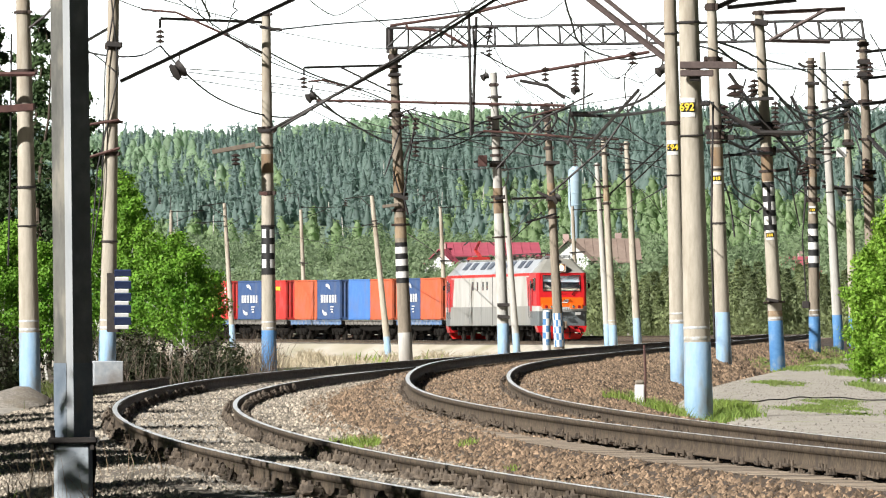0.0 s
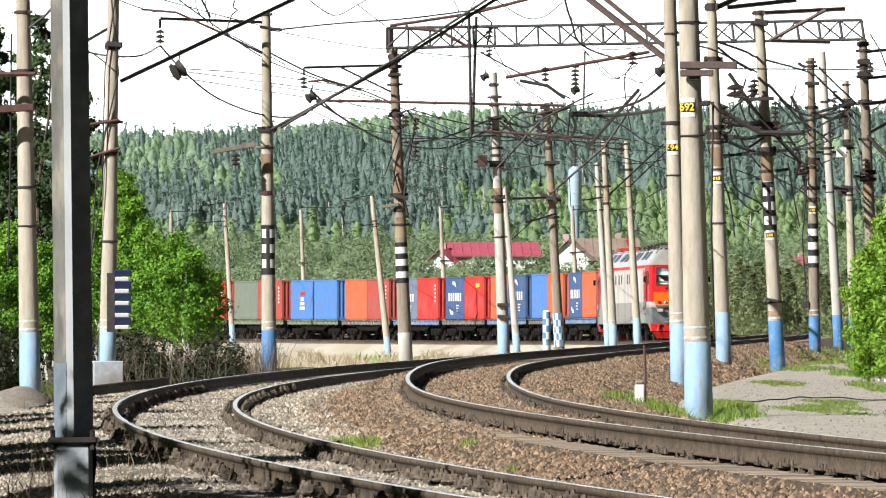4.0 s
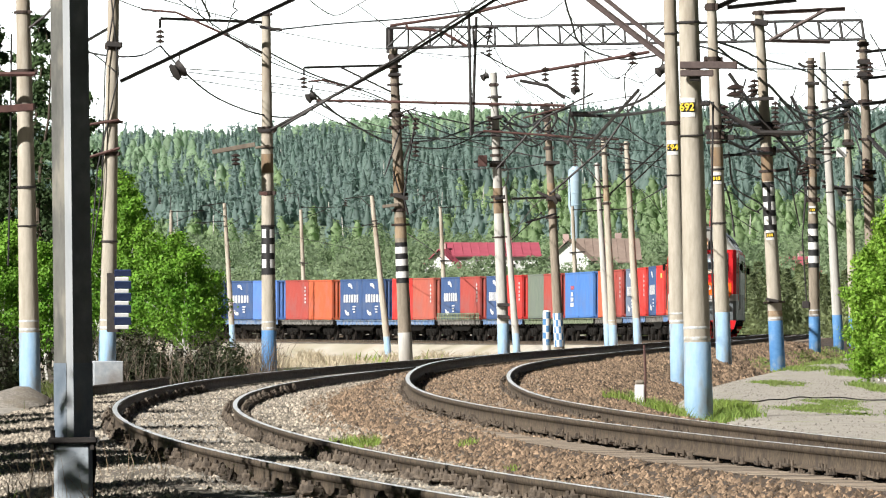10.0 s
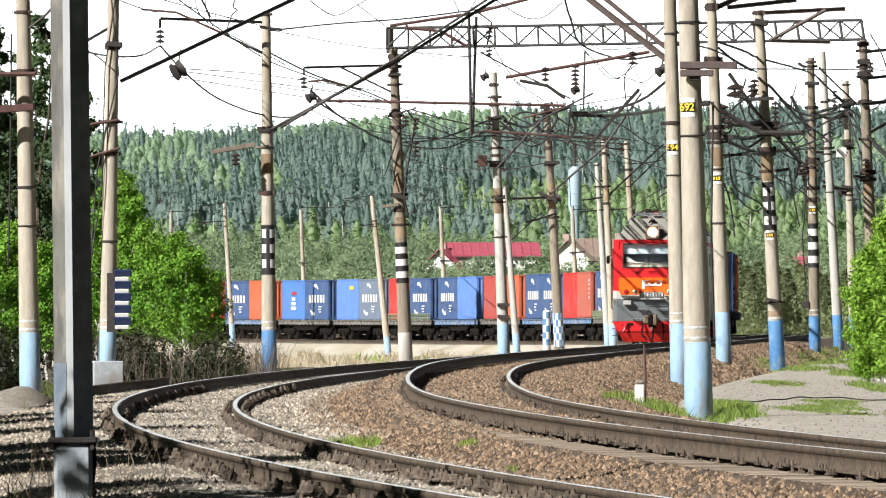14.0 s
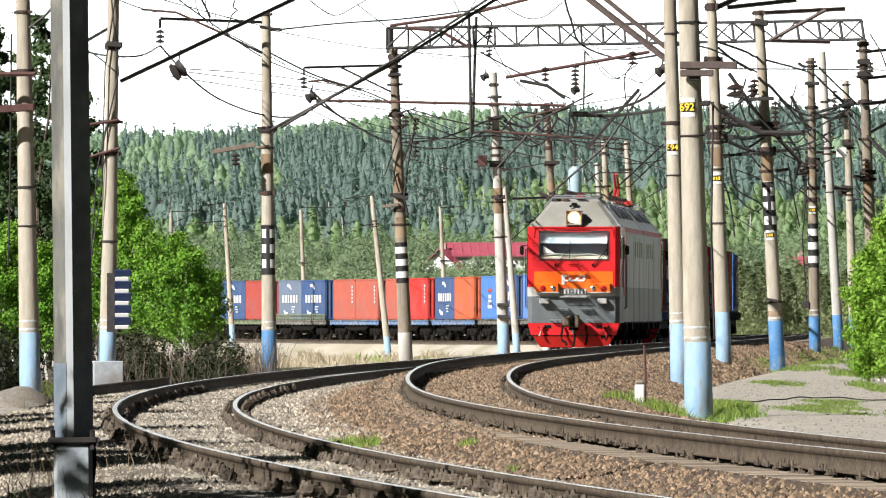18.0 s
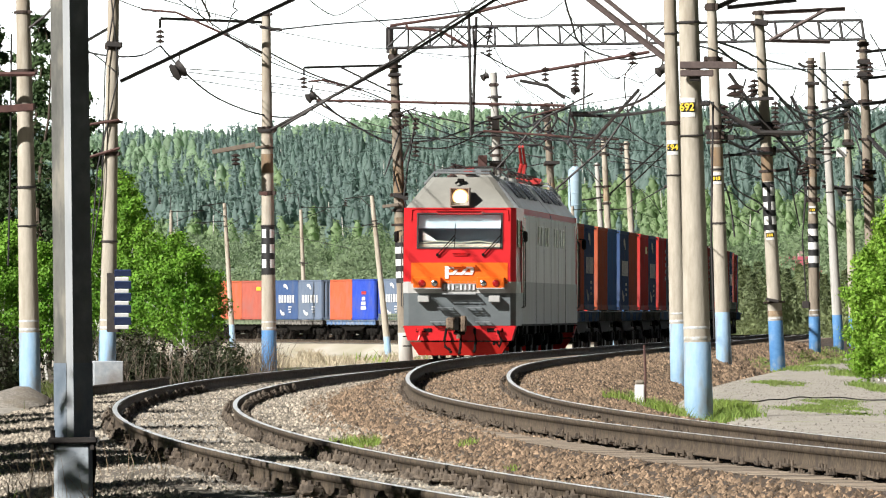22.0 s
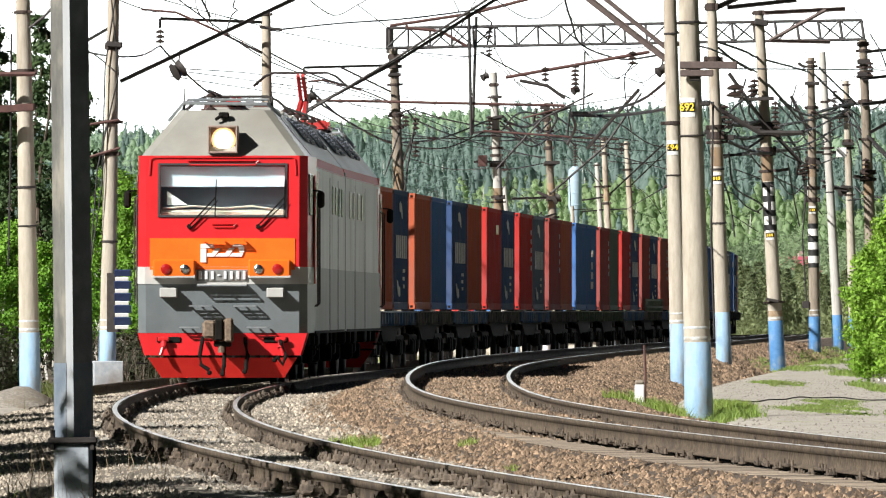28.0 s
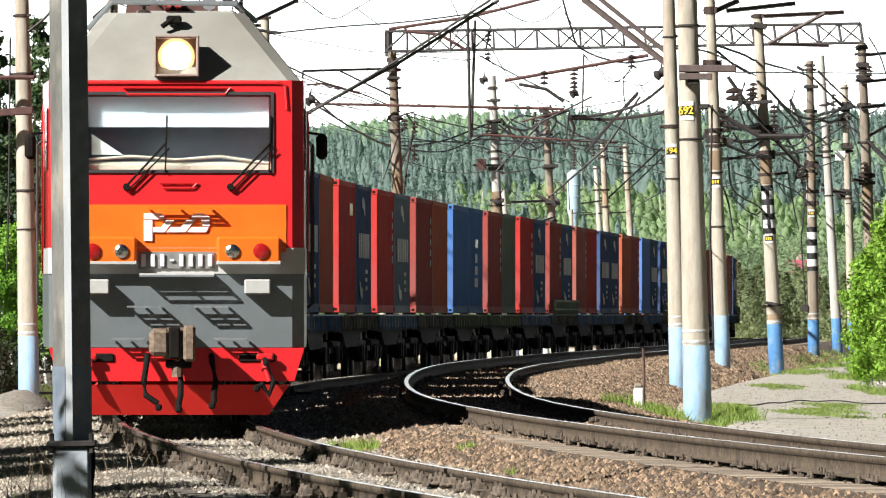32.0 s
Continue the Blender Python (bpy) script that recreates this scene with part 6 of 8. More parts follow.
def loco_section(label):
    """One half of the locomotive; the cab looks along +y, the couplers are 17 m apart, z = 0 on the rails."""
    t = thing("locomotive_section", label, "locomotive")
    F = 7.85                                   # the nose
    # lower and upper skin of the box body
    g = Geo()
    g.prism([(-1.55, 0.89), (1.55, 0.89), (1.55, 2.04), (-1.55, 2.04)], -7.8, F - 1.9)
    part("lower_side", g, M_SIDE, t, "dusty mid-grey lower body side")
    g = Geo()
    g.prism([(-1.55, 2.04), (1.55, 2.04), (1.55, 3.82), (-1.55, 3.82)], -7.8, F - 2.4)
    part("upper_side", g, M_SIDEUP, t, "light grey upper body side")
    g = Geo()
    g.prism([(-1.552, 3.80), (1.552, 3.80), (1.505, 3.98), (-1.505, 3.98)], -7.8, F - 2.3)
    part("cornice", g, M_REDDULL, t, "red stripe below the roof")
    g = Geo()
    g.prism([(-1.50, 3.98), (1.50, 3.98), (0.85, 4.78), (-0.85, 4.78)], -7.8, F - 1.75)
    part("roof", g, M_ROOFSIDE, t, "pale blue-grey sloping roof")
    # cab: rows of (half width, how far forward, z)
    def skin(rows, back):
        q = Geo()
        for (h0, y0, z0), (h1, y1, z1) in zip(rows, rows[1:]):
            r = 0.14
            n0, n1 = h0 * 0.952, h1 * 0.952            # the cab narrows towards the nose
            lo = [(-h0, back, z0), (-n0, y0 - r, z0), (-n0 + r, y0, z0), (n0 - r, y0, z0), (n0, y0 - r, z0), (h0, back, z0)]
            hi = [(-h1, back, z1), (-n1, y1 - r, z1), (-n1 + r, y1, z1), (n1 - r, y1, z1), (n1, y1 - r, z1), (h1, back, z1)]
            q.add(lo + hi, [(i, i + 1, 7 + i, 6 + i) for i in range(5)] + [(0, 5, 4, 3, 2, 1), (6, 7, 8, 9, 10, 11), (0, 6, 11, 5)])
        return q
    part("cab_nose", skin([(1.55, F, 2.04), (1.55, F - 0.05, 2.55), (1.55, F - 0.095, 2.925)], F - 2.4), M_RED, t, "red cab front")
    part("cab_brow", skin([(1.55, F - 0.199, 3.80), (1.55, F - 0.22, 3.98)], F - 2.4), M_RED, t, "red cab front above the windscreen")
    for e in (-1, 1):
        g = Geo()
        lo = [(1.09, F - 0.095), (1.336, F - 0.095), (1.476, F - 0.235), (1.55, F - 2.4), (1.49, F - 2.4), (1.416, F - 0.26), (1.09, F - 0.26)]
        g.add([(e * x, y, 2.925) for x, y in lo] + [(e * x, y - 0.104, 3.80) for x, y in lo], [(i, (i + 1) % 7, 7 + (i + 1) % 7, 7 + i) for i in range(7)] + [tuple(range(7)), tuple(range(7, 14))])
        part("cab_pillar", g, M_RED, t, "red corner pillar beside the windscreen")
    part("waist_band", skin([(1.56, F + 0.01, 1.74), (1.56, F + 0.012, 2.04)], F - 1.9), M_LGREY, t, "light grey waist band")
    part("apron", skin([(1.55, F - 0.04, 0.89), (1.55, F, 1.74)], F - 1.9), M_DGREY, t, "grey lower nose")
    g = skin([(1.50, F - 0.23, 3.98), (0.85, F - 1.2, 4.79)], F - 2.0)
    part("cab_roof", g, M_ROOF, t, "warm grey cab roof")
    g = Geo()
    g.add([(e * 1.265, y, z) for e, y, z in ((-1, F - 0.03, 1.99), (1, F - 0.03, 1.99), (1, F + 0.016, 1.99), (-1, F + 0.016, 1.99), (-1, F - 0.08, 2.54), (1, F - 0.08, 2.54), (1, F - 0.032, 2.54), (-1, F - 0.032, 2.54))],
          [(0, 1, 5, 4), (3, 2, 6, 7), (4, 5, 6, 7), (0, 1, 2, 3), (0, 3, 7, 4), (1, 2, 6, 5)])
    part("nose_panel", g, M_ORANGE, t, "orange panel across the nose")
    # windscreen lies on the leaning face
    tilt = math.degrees(math.atan2(0.17, 1.43))
    face = pose(0, F - 0.05, 2.55, tilt, 0, 0)
    fr = Geo()
    for a, b in (((0, 0, 0.375), (2.25, 0.03, 0.036)), ((0, 0, 1.285), (2.25, 0.03, 0.036)), ((-1.107, 0, 0.83), (0.036, 0.03, 0.88)), ((1.107, 0, 0.83), (0.036, 0.03, 0.88))):
        fr.box((a[0], a[1] + 0.012, a[2]), b, face)
    w = part("windscreen", Geo().box((0, 0.012, 0.83), (2.18, 0.012, 0.88), face), M_SCREEN, t, "clear glossy windscreen")
    w.visible_shadow = False
    part("windscreen_frame", fr, M_DARK, w, "black rubber frame")
    return t


def red_pilot(t):
    F = 7.85
    g = Geo()
    rows = [(1.476, F - 0.04, 0.885), (1.36, F - 0.02, 0.50)]
    for (h0, y0, z0), (h1, y1, z1) in zip(rows, rows[1:]):
        g.add([(-h0, y0, z0), (h0, y0, z0), (h1, y1, z1), (-h1, y1, z1), (-h0, F - 0.9, z0), (h0, F - 0.9, z0), (h1, F - 0.9, z1), (-h1, F - 0.9, z1)],
              [(0, 1, 2, 3), (4, 5, 6, 7), (0, 1, 5, 4), (3, 2, 6, 7), (0, 3, 7, 4), (1, 2, 6, 5)])
    part("buffer_beam", g, M_RED, t, "red buffer beam")
    g = Geo()
    g.add([(-1.30, F, 0.46), (1.30, F, 0.46), (1.07, F - 0.17, 0.11), (-1.07, F - 0.17, 0.11), (-1.30, F - 0.12, 0.46), (1.30, F - 0.12, 0.46), (1.07, F - 0.29, 0.11), (-1.07, F - 0.29, 0.11)],
          [(0, 1, 2, 3), (4, 5, 6, 7), (0, 1, 5, 4), (3, 2, 6, 7), (0, 3, 7, 4), (1, 2, 6, 5)])
    part("rail_guard", g, M_REDDULL, t, "red rail guard plate")


def bogie(parent, y, gauge=0.797, r=0.475, base=1.85, long=1.9, frame_z=0.62):
    b = Geo()
    for e in (-1, 1):
        b.box((e * 1.02, y, frame_z), (0.16, base + 1.0, 0.26), ch=0.03)
        b.box((e * 1.05, y, frame_z - 0.14), (0.20, 0.62, 0.36), ch=0.04)
        for k in (-1, 1):
            b.box((e * 1.05, y + k * base / 2, 0.48), (0.22, 0.36, 0.34), ch=0.05)
    b.box((0, y, frame_z), (2.0, 0.5, 0.3), ch=0.04)
    ob = part("bogie", b, M_UNDER, parent, "near-black bogie frame, shade put into its colour")
    me = None
    for k in (-1, 1):
        w = Geo()
        for e in (-1, 1):
            m = pose(e * gauge, 0, 0, 0, 90, 0)
            w.lathe([(r - 0.02, -0.062), (r, -0.05), (r, 0.05), (r - 0.02, 0.065)], 20, m=m)
            w.lathe([(r + 0.028, -e * 0.058 - 0.012), (r + 0.028, -e * 0.058 + 0.012)], 20, m=m)
        w.tube((-0.95, 0, 0), (0.95, 0, 0), 0.09, n=10)
        if me is None:
            me = w.mesh("wheelset", M_WHEEL, 40)
        part("wheelset", me, None, ob, "worn steel wheels on an axle", at=pose(0, y + k * base / 2, r))
    return ob


def loco_details(t):
    """Lamps, steps, wipers, coupler, rails and roof gear of one locomotive half."""
    F = 7.85
    # headlight in its hood on the sloping roof
    hood = Geo()
    for c, s in (((-0.245, F - 0.36, 4.26), (0.035, 0.5, 0.47)), ((0.245, F - 0.36, 4.26), (0.035, 0.5, 0.47)), ((0, F - 0.36, 4.485), (0.52, 0.5, 0.035)), ((0, F - 0.36, 4.035), (0.52, 0.5, 0.035))):
        hood.box(c, s, ch=0.012)
    hood.box((0, F - 0.5, 4.26), (0.48, 0.1, 0.44))
    h = part("headlight_hood", hood, M_HOOD, t, "dark-lined headlight hood")
    part("headlight", Geo().lathe([(0.175, 0), (0.17, 0.03), (0.10, 0.06), (0.02, 0.07)], 20, m=pose(0, F - 0.42, 4.26, -90, 0, 0)), M_LAMP, h, "lit round headlight")
    part("reflector", Geo().lathe([(0.215, 0), (0.21, 0.012), (0.18, 0.02)], 20, m=pose(0, F - 0.43, 4.26, -90, 0, 0)), M_LAMPRIM, h, "warm glowing reflector")
    part("roof_bracket", Geo().box((0.02, F - 0.95, 4.70), (0.18, 0.16, 0.10), ch=0.02).tube((0.02, F - 0.9, 4.72), (0.16, F - 0.85, 4.62), 0.03), M_UNDER, t)
    part("roof_handrail", Geo().line([(-0.95, F - 1.5, 4.70), (-0.72, F - 1.3, 4.90), (0.74, F - 1.3, 4.92), (1.02, F - 1.6, 4.62)], 0.032, 7), M_GALV, t)
    part("roof_handrail", Geo().line([(-0.82, F - 2.2, 4.80), (-0.70, F - 1.9, 4.99), (0.70, F - 1.9, 4.99), (0.82, F - 2.2, 4.80)], 0.025, 7), M_GALV, t)
    part("antenna", Geo().tube((0.74, F - 1.4, 4.8), (0.74, F - 1.4, 5.18), 0.02, 0.01), M_STEEL, t)
    part("antenna", Geo().tube((-0.78, F - 2.0, 4.75), (-0.78, F - 2.0, 5.05), 0.03, 0.02), M_STEEL, t)
    # raised ribs over and round the windscreen
    tilt = math.degrees(math.atan2(0.17, 1.43))
    face = pose(0, F - 0.05, 2.55, tilt, 0, 0)
    g = Geo().line([face @ Vector(p) for p in ((-0.62, 0.03, 1.35), (0.62, 0.03, 1.35), (0.56, 0.03, 1.27), (-0.56, 0.03, 1.27), (-0.62, 0.03, 1.35))], 0.014, 5)
    part("visor_rib", g, M_RED, t)
    g = Geo().line([face @ Vector(p) for p in ((-1.28, 0.012, 1.10), (-1.26, 0.012, 1.37), (-1.18, 0.012, 1.41), (1.18, 0.012, 1.41), (1.26, 0.012, 1.37), (1.28, 0.012, 1.10))], 0.022, 5)
    part("brow_rib", g, M_RED, t)
    g = Geo().line([face @ Vector(p) for p in ((-0.24, 0.03, 0.24), (0.20, 0.03, 0.24), (0.15, 0.03, 0.18), (-0.18, 0.03, 0.18), (-0.24, 0.03, 0.24))], 0.012, 5)
    part("nose_rib", g, M_RED, t)
    for x0 in (0.58, -0.62):
        w = Geo().line([face @ Vector(p) for p in ((x0, 0.06, 0.20), (x0 - 0.46, 0.07, 0.70))], 0.014, 5)
        w.line([face @ Vector(p) for p in ((x0 - 0.05, 0.06, 0.18), (x0 - 0.50, 0.07, 0.64))], 0.010, 5)
        w.line([face @ Vector(p) for p in ((x0 - 0.45, 0.045, 0.36), (x0 - 0.47, 0.045, 1.02))], 0.011, 5)
        w.tube(face @ Vector((x0, 0.0, 0.19)), face @ Vector((x0, 0.07, 0.19)), 0.04)
        part("wiper", w, M_UNDER, t)
    # lamp boxes, plate, steps
    for e in (-1, 1):
        b = Geo().box((e * 0.83, F + 0.10, 2.005), (0.74, 0.24, 0.33), ch=0.03)
        lb = part("lamp_box", b, M_ORANGE, t, "orange lamp box with a pale lip")
        part("lamp_box_lip", Geo().box((e * 0.83, F + 0.10, 1.865), (0.746, 0.246, 0.05), ch=0.012), M_LGREY, lb)
        part("tail_lamp", Geo().lathe([(0.095, 0), (0.09, 0.035), (0.05, 0.05), (0.01, 0.055)], 16, m=pose(e * 0.97, F + 0.21, 2.0, -90, 0, 0)), M_REDLAMP, lb, "dark red lens")
        part("marker_lamp", Geo().lathe([(0.085, 0), (0.08, 0.035), (0.05, 0.05), (0.01, 0.055)], 16, m=pose(e * 0.64, F + 0.21, 2.0, -90, 0, 0)), M_CHROME, lb, "clear lens")
        part("jumper_box", Geo().box((e * 0.93, F + 0.11, 1.59), (0.30, 0.24, 0.17), ch=0.015), M_LGREY, t)
        m = pose(e * 1.02, F + 0.02, 0.68)
        part("hose_cock", Geo().tube((0, 0, 0.12), (0, 0.12, -0.05), 0.05).tube((0, 0.1, -0.02), (0.05 * e, 0.13, -0.18), 0.035).box((0, 0.05, 0.1), (0.2, 0.08, 0.08), ch=0.02), M_RED, t, at=m)
        part("slot", Geo().box((e * 0.93, F - 0.02, 0.77), (0.42, 0.03, 0.10), ch=0.014), M_UNDER, t)
    plate = part("number_plate", Geo().box((0, F + 0.030, 1.895), (0.88, 0.02, 0.20), ch=0.006), M_WAISTDARK, t, "grey plate with raised pale bars")
    for k in range(8):
        part("plate_bar", Geo().box((-0.385 + k * 0.11, F + 0.055, 1.895), (0.052, 0.03, 0.145 if k != 4 else 0.03), ch=0.006), M_MARK, plate)
    # emblem of flat slanted strokes
    def stroke(pts):
        q = Geo()
        f = [(-x, F - 0.02 - (z - 2.2) * 0.09, z) for x, z in pts]
        q.add([(x, y + 0.045, z) for x, y, z in f] + f, [tuple(range(len(f))), tuple(range(len(f), 2 * len(f)))] + [(i, (i + 1) % len(f), len(f) + (i + 1) % len(f), len(f) + i) for i in range(len(f))])
        part("emblem_stroke", q, M_EMBLEM, t, "white slanted stroke")
    stroke([(-0.38, 2.12), (-0.28, 2.12), (-0.28, 2.36), (-0.38, 2.36)])
    stroke([(-0.38, 2.37), (-0.13, 2.37), (-0.17, 2.44), (-0.38, 2.44)])
    stroke([(-0.27, 2.22), (-0.14, 2.22), (-0.03, 2.36), (-0.12, 2.36), (-0.18, 2.28), (-0.27, 2.28)])
    stroke([(-0.12, 2.22), (0.10, 2.22), (0.22, 2.37), (0.12, 2.37), (0.05, 2.28), (-0.07, 2.28)])
    stroke([(0.12, 2.22), (0.34, 2.22), (0.37, 2.28), (0.17, 2.28)])
    stroke([(0.30, 2.29), (0.38, 2.29), (0.38, 2.40), (0.31, 2.44), (0.19, 2.44), (0.17, 2.38), (0.28, 2.38)])
    for x, w, z, d in ((-0.03, 0.72, 2.50, 0.15), (0.0, 0.84, 1.715, 0.24), (-0.40, 0.38, 1.36, 0.17), (0.37, 0.38, 1.36, 0.17), (-0.62, 0.36, 0.99, 0.17), (0.56, 0.36, 0.99, 0.17)):
        g = Geo()
        for k in range(3):
            g.box((x, F + 0.02 + d * (k + 1) / 3, z), (w, 0.022, 0.022))
        for k in range(3):
            g.box((x - w / 2 + w * k / 2, F + d / 2, z), (0.022, d, 0.022))
        part("step", g, M_GALV if z < 2 else M_ORANGE, t, "open grid step")
    part("nose_ledge", Geo().box((0, F + 0.08, 1.735), (0.86, 0.16, 0.022)), M_LGREY, t)
    # coupler and hoses
    c = Geo().box((0, F + 0.12, 0.93), (0.34, 0.5, 0.34), ch=0.03)
    c.box((-0.14, F + 0.46, 0.94), (0.14, 0.34, 0.42), ch=0.03).box((0.20, F + 0.42, 0.95), (0.24, 0.3, 0.32), ch=0.05).box((0.02, F + 0.30, 0.94), (0.2, 0.2, 0.36))
    c.tube((0, F + 0.36, 0.75), (0, F + 0.36, 0.55), 0.06)
    part("coupler", c, M_COUPLER, t, "rusty brown automatic coupler")
    # The coupler's dark recess is drawn as near-black boxes, its shade as colour.
    c2 = Geo().box((0.03, F + 0.50, 0.945), (0.13, 0.16, 0.37), ch=0.02).box((-0.02, F + 0.30, 0.70), (0.30, 0.24, 0.10), ch=0.02)
    part("coupler_jaw", c2, M_UNDER, t, "black boxes standing for the coupler's dark recess")
    for x0, x1, low_ in ((0.34, 0.22, 0.20), (-0.04, -0.02, 0.18), (-0.40, -0.42, 0.22), (-1.0, -0.96, 0.42)):
        part("air_hose", Geo().line([(x0, F + 0.04, 0.80), (x0 * 1.03, F + 0.15, 0.70), (x0 * 1.12, F + 0.19, 0.50), (x0 * 1.06, F + 0.21, 0.34), (x1 * 1.02, F + 0.23, low_ + 0.05), (x1 * 0.96, F + 0.25, low_)], 0.036, 8), M_UNDER, t, "black rubber air hose")
        part("hose_head", Geo().box((x1 * 0.96, F + 0.25, low_), (0.08, 0.08, 0.08), ch=0.02), M_UNDER, t)
    # cab inside
    part("cab_back_wall", Geo().box((0, F - 0.85, 3.2), (2.7, 0.05, 1.5)), M_CABWALL, t)
    part("sun_blind", Geo().box((0.02, F - 0.36, 3.615), (2.18, 0.02, 0.35)), M_BLIND, t, "pale blind behind the glass, sky reflection in its blue")
    part("sun_visor", Geo().add([(0.98, F - 0.30, 3.12), (0.98, F - 0.30, 3.36), (0.62, F - 0.30, 3.12), (0.98, F - 0.32, 3.12), (0.98, F - 0.32, 3.36), (0.62, F - 0.32, 3.12)], [(0, 1, 2), (3, 5, 4), (0, 1, 4, 3), (1, 2, 5, 4), (2, 0, 3, 5)]), M_WHITE, t, "white paper corner behind the glass")
    part("dash_rail", Geo().line([(-1.05, F - 0.26, 3.02), (-0.5, F - 0.26, 3.10), (0, F - 0.26, 3.06), (0.5, F - 0.26, 3.10), (1.05, F - 0.26, 3.06)], 0.02, 6), M_DASH, t)
    part("dashboard", Geo().box((0, F - 0.50, 2.94), (2.26, 0.5, 0.20), ch=0.04), M_DASH, t, "beige dashboard behind the glass")
    # cab doors, hand rails, mirrors, windows, roof louvres, pipes
    for e in (-1, 1):
        X = e * 1.552
        d = part("cab_door", Geo().box((X, F - 1.75, 2.7), (0.02, 0.62, 1.9), ch=0.006), M_RED, t)
        part("door_window", Geo().box((X + e * 0.012, F - 1.75, 3.25), (0.012, 0.42, 0.55)), M_GLASS, d, "dark door window")
        part("side_window", Geo().box((0, 0, 0), (0.02, 0.7, 0.72), ch=0.008), M_GLASS, t, "dark cab side window", at=pose(e * 1.506, F - 0.85, 3.3, 0, 0, e * 1.96))
        for y in (F - 1.38, F - 2.14):
            part("grab_rail", Geo().line([(X, y, 1.35), (X + e * 0.06, y, 1.40), (X + e * 0.06, y, 3.25), (X, y, 3.3)], 0.016, 6), M_STEEL, t, "dark grab rail")
        mr = part("mirror", Geo().box((X + e * 0.14, F - 0.62, 3.22), (0.13, 0.1, 0.30), ch=0.04), M_UNDER, t, "black wing mirror")
        part("mirror_arm", Geo().tube((X, F - 0.7, 3.38), (X + e * 0.14, F - 0.62, 3.36), 0.015), M_UNDER, mr)
        part("slanted_cab_stripe", Geo().add([(X + e * k, y, z) for k in (0.0, 0.006) for y, z in ((F - 2.42, 2.05), (F - 2.42, 3.74), (F - 3.35, 3.74), (F - 2.75, 2.05))],
                                             [(0, 1, 2, 3), (4, 5, 6, 7), (0, 1, 5, 4), (1, 2, 6, 5), (2, 3, 7, 6), (3, 0, 4, 7)]), M_RED, t)
        for y in (-6.2, -4.9, -3.1, -1.6):
            part("small_window", Geo().box((X + e * 0.004, y, 3.3), (0.02, 0.42, 0.52), ch=0.008), M_GLASS, t, "small dark window")
        for y in (-4.3, -0.4):
            part("body_seam", Geo().box((X, y, 2.3), (0.012, 0.025, 2.8)), M_DARK, t)
        part("end_post", Geo().box((e * 1.50, -7.86, 2.4), (0.10, 0.12, 3.0)), M_DARK, t)
        slope = math.degrees(math.atan2(0.80, 0.65))
        for y in (-5.4, -3.2, 0.2, 2.6):
            q = pose(e * 1.09, y, 4.505, 0, e * slope, 0)
            lv = part("roof_louvre", Geo().box((0, 0, 0.015), (0.54, 1.35, 0.03)), M_LOUVRE, t, "dark louvre in the roof slope")
            lv.matrix_basis = q
            sl = Geo()
            for k in range(7):
                sl.box((-0.225 + k * 0.075, 0, 0.04), (0.03, 1.3, 0.03))
            part("louvre_slats", sl, M_SLAT, lv)
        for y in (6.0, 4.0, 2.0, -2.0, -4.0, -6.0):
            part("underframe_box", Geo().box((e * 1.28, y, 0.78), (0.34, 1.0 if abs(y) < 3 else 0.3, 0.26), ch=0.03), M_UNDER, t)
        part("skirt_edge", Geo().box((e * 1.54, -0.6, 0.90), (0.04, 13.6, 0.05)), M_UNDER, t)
        for k in range(3):
            part("cab_step", Geo().box((e * 1.50, F - 1.75, 0.35 + k * 0.25), (0.18, 0.5, 0.03)), M_UNDER, t)
    for y in (4.8, 2.4, -0.2, -2.6, -5.0, -7.0):
        part("roof_insulator", insulator_geo((0.35, y, 5.14), 0.36, 0.11), M_GLASSY, t, smooth=50)
    part("roof_busbar", Geo().line([(0.35, 5.6, 5.16), (0.35, -7.6, 5.16)], 0.025, 6), M_STEEL, t)
    for y in (3.0, -0.6, -4.4):
        part("roof_hatch", Geo().box((-0.15, y, 4.84), (1.2, 1.8, 0.12), ch=0.03), M_ROOF, t)
    part("roof_horn", Geo().tube((-0.4, F - 2.0, 4.92), (-0.4, F - 1.6, 4.92), 0.04, 0.09), M_GALV, t)


def pantograph(t, y, raised):
    """Two-armed collector; raised to the wire or folded."""
    lift = 0.0 if raised else -0.13
    p = part("pantograph_base", Geo().box((0, y, 4.98), (1.2, 1.8, 0.07)).box((0, y - 0.7, 5.06), (1.1, 0.12, 0.12)).box((0, y + 0.7, 5.06), (1.1, 0.12, 0.12)), M_PANTO if raised else M_RUSTPIPE, t, "red pantograph base", at=pose(0, 0, lift))
    for x in (-0.5, 0.5):
        for d in (-0.7, 0.7):
            part("insulator", insulator_geo((x, y + d, 4.98), 0.22, 0.1), M_GLASSY, p)
    top = 6.05 if raised else 5.2
    knee = (y + 1.15, 5.55) if raised else (y + 1.6, 5.12)
    for x in (-0.08, 0.08):
        part("lower_arm", Geo().line([(x, y - 0.5, 5.08), (x * 0.7, *knee)], 0.06, 6), M_PANTO, p)
        part("upper_arm", Geo().line([(x * 0.7, *knee), (x * 0.6, y - 0.1, top)], 0.04, 6), M_PANTO, p)
    for d in (-0.18, 0.18):
        part("collector_strip", Geo().line([(-0.95, y - 0.1 + d, top - 0.22), (-0.72, y - 0.1 + d, top - 0.02), (-0.55, y - 0.1 + d, top + 0.05), (0.55, y - 0.1 + d, top + 0.05), (0.72, y - 0.1 + d, top - 0.02), (0.95, y - 0.1 + d, top - 0.22)], 0.022, 5), M_STEEL, p)


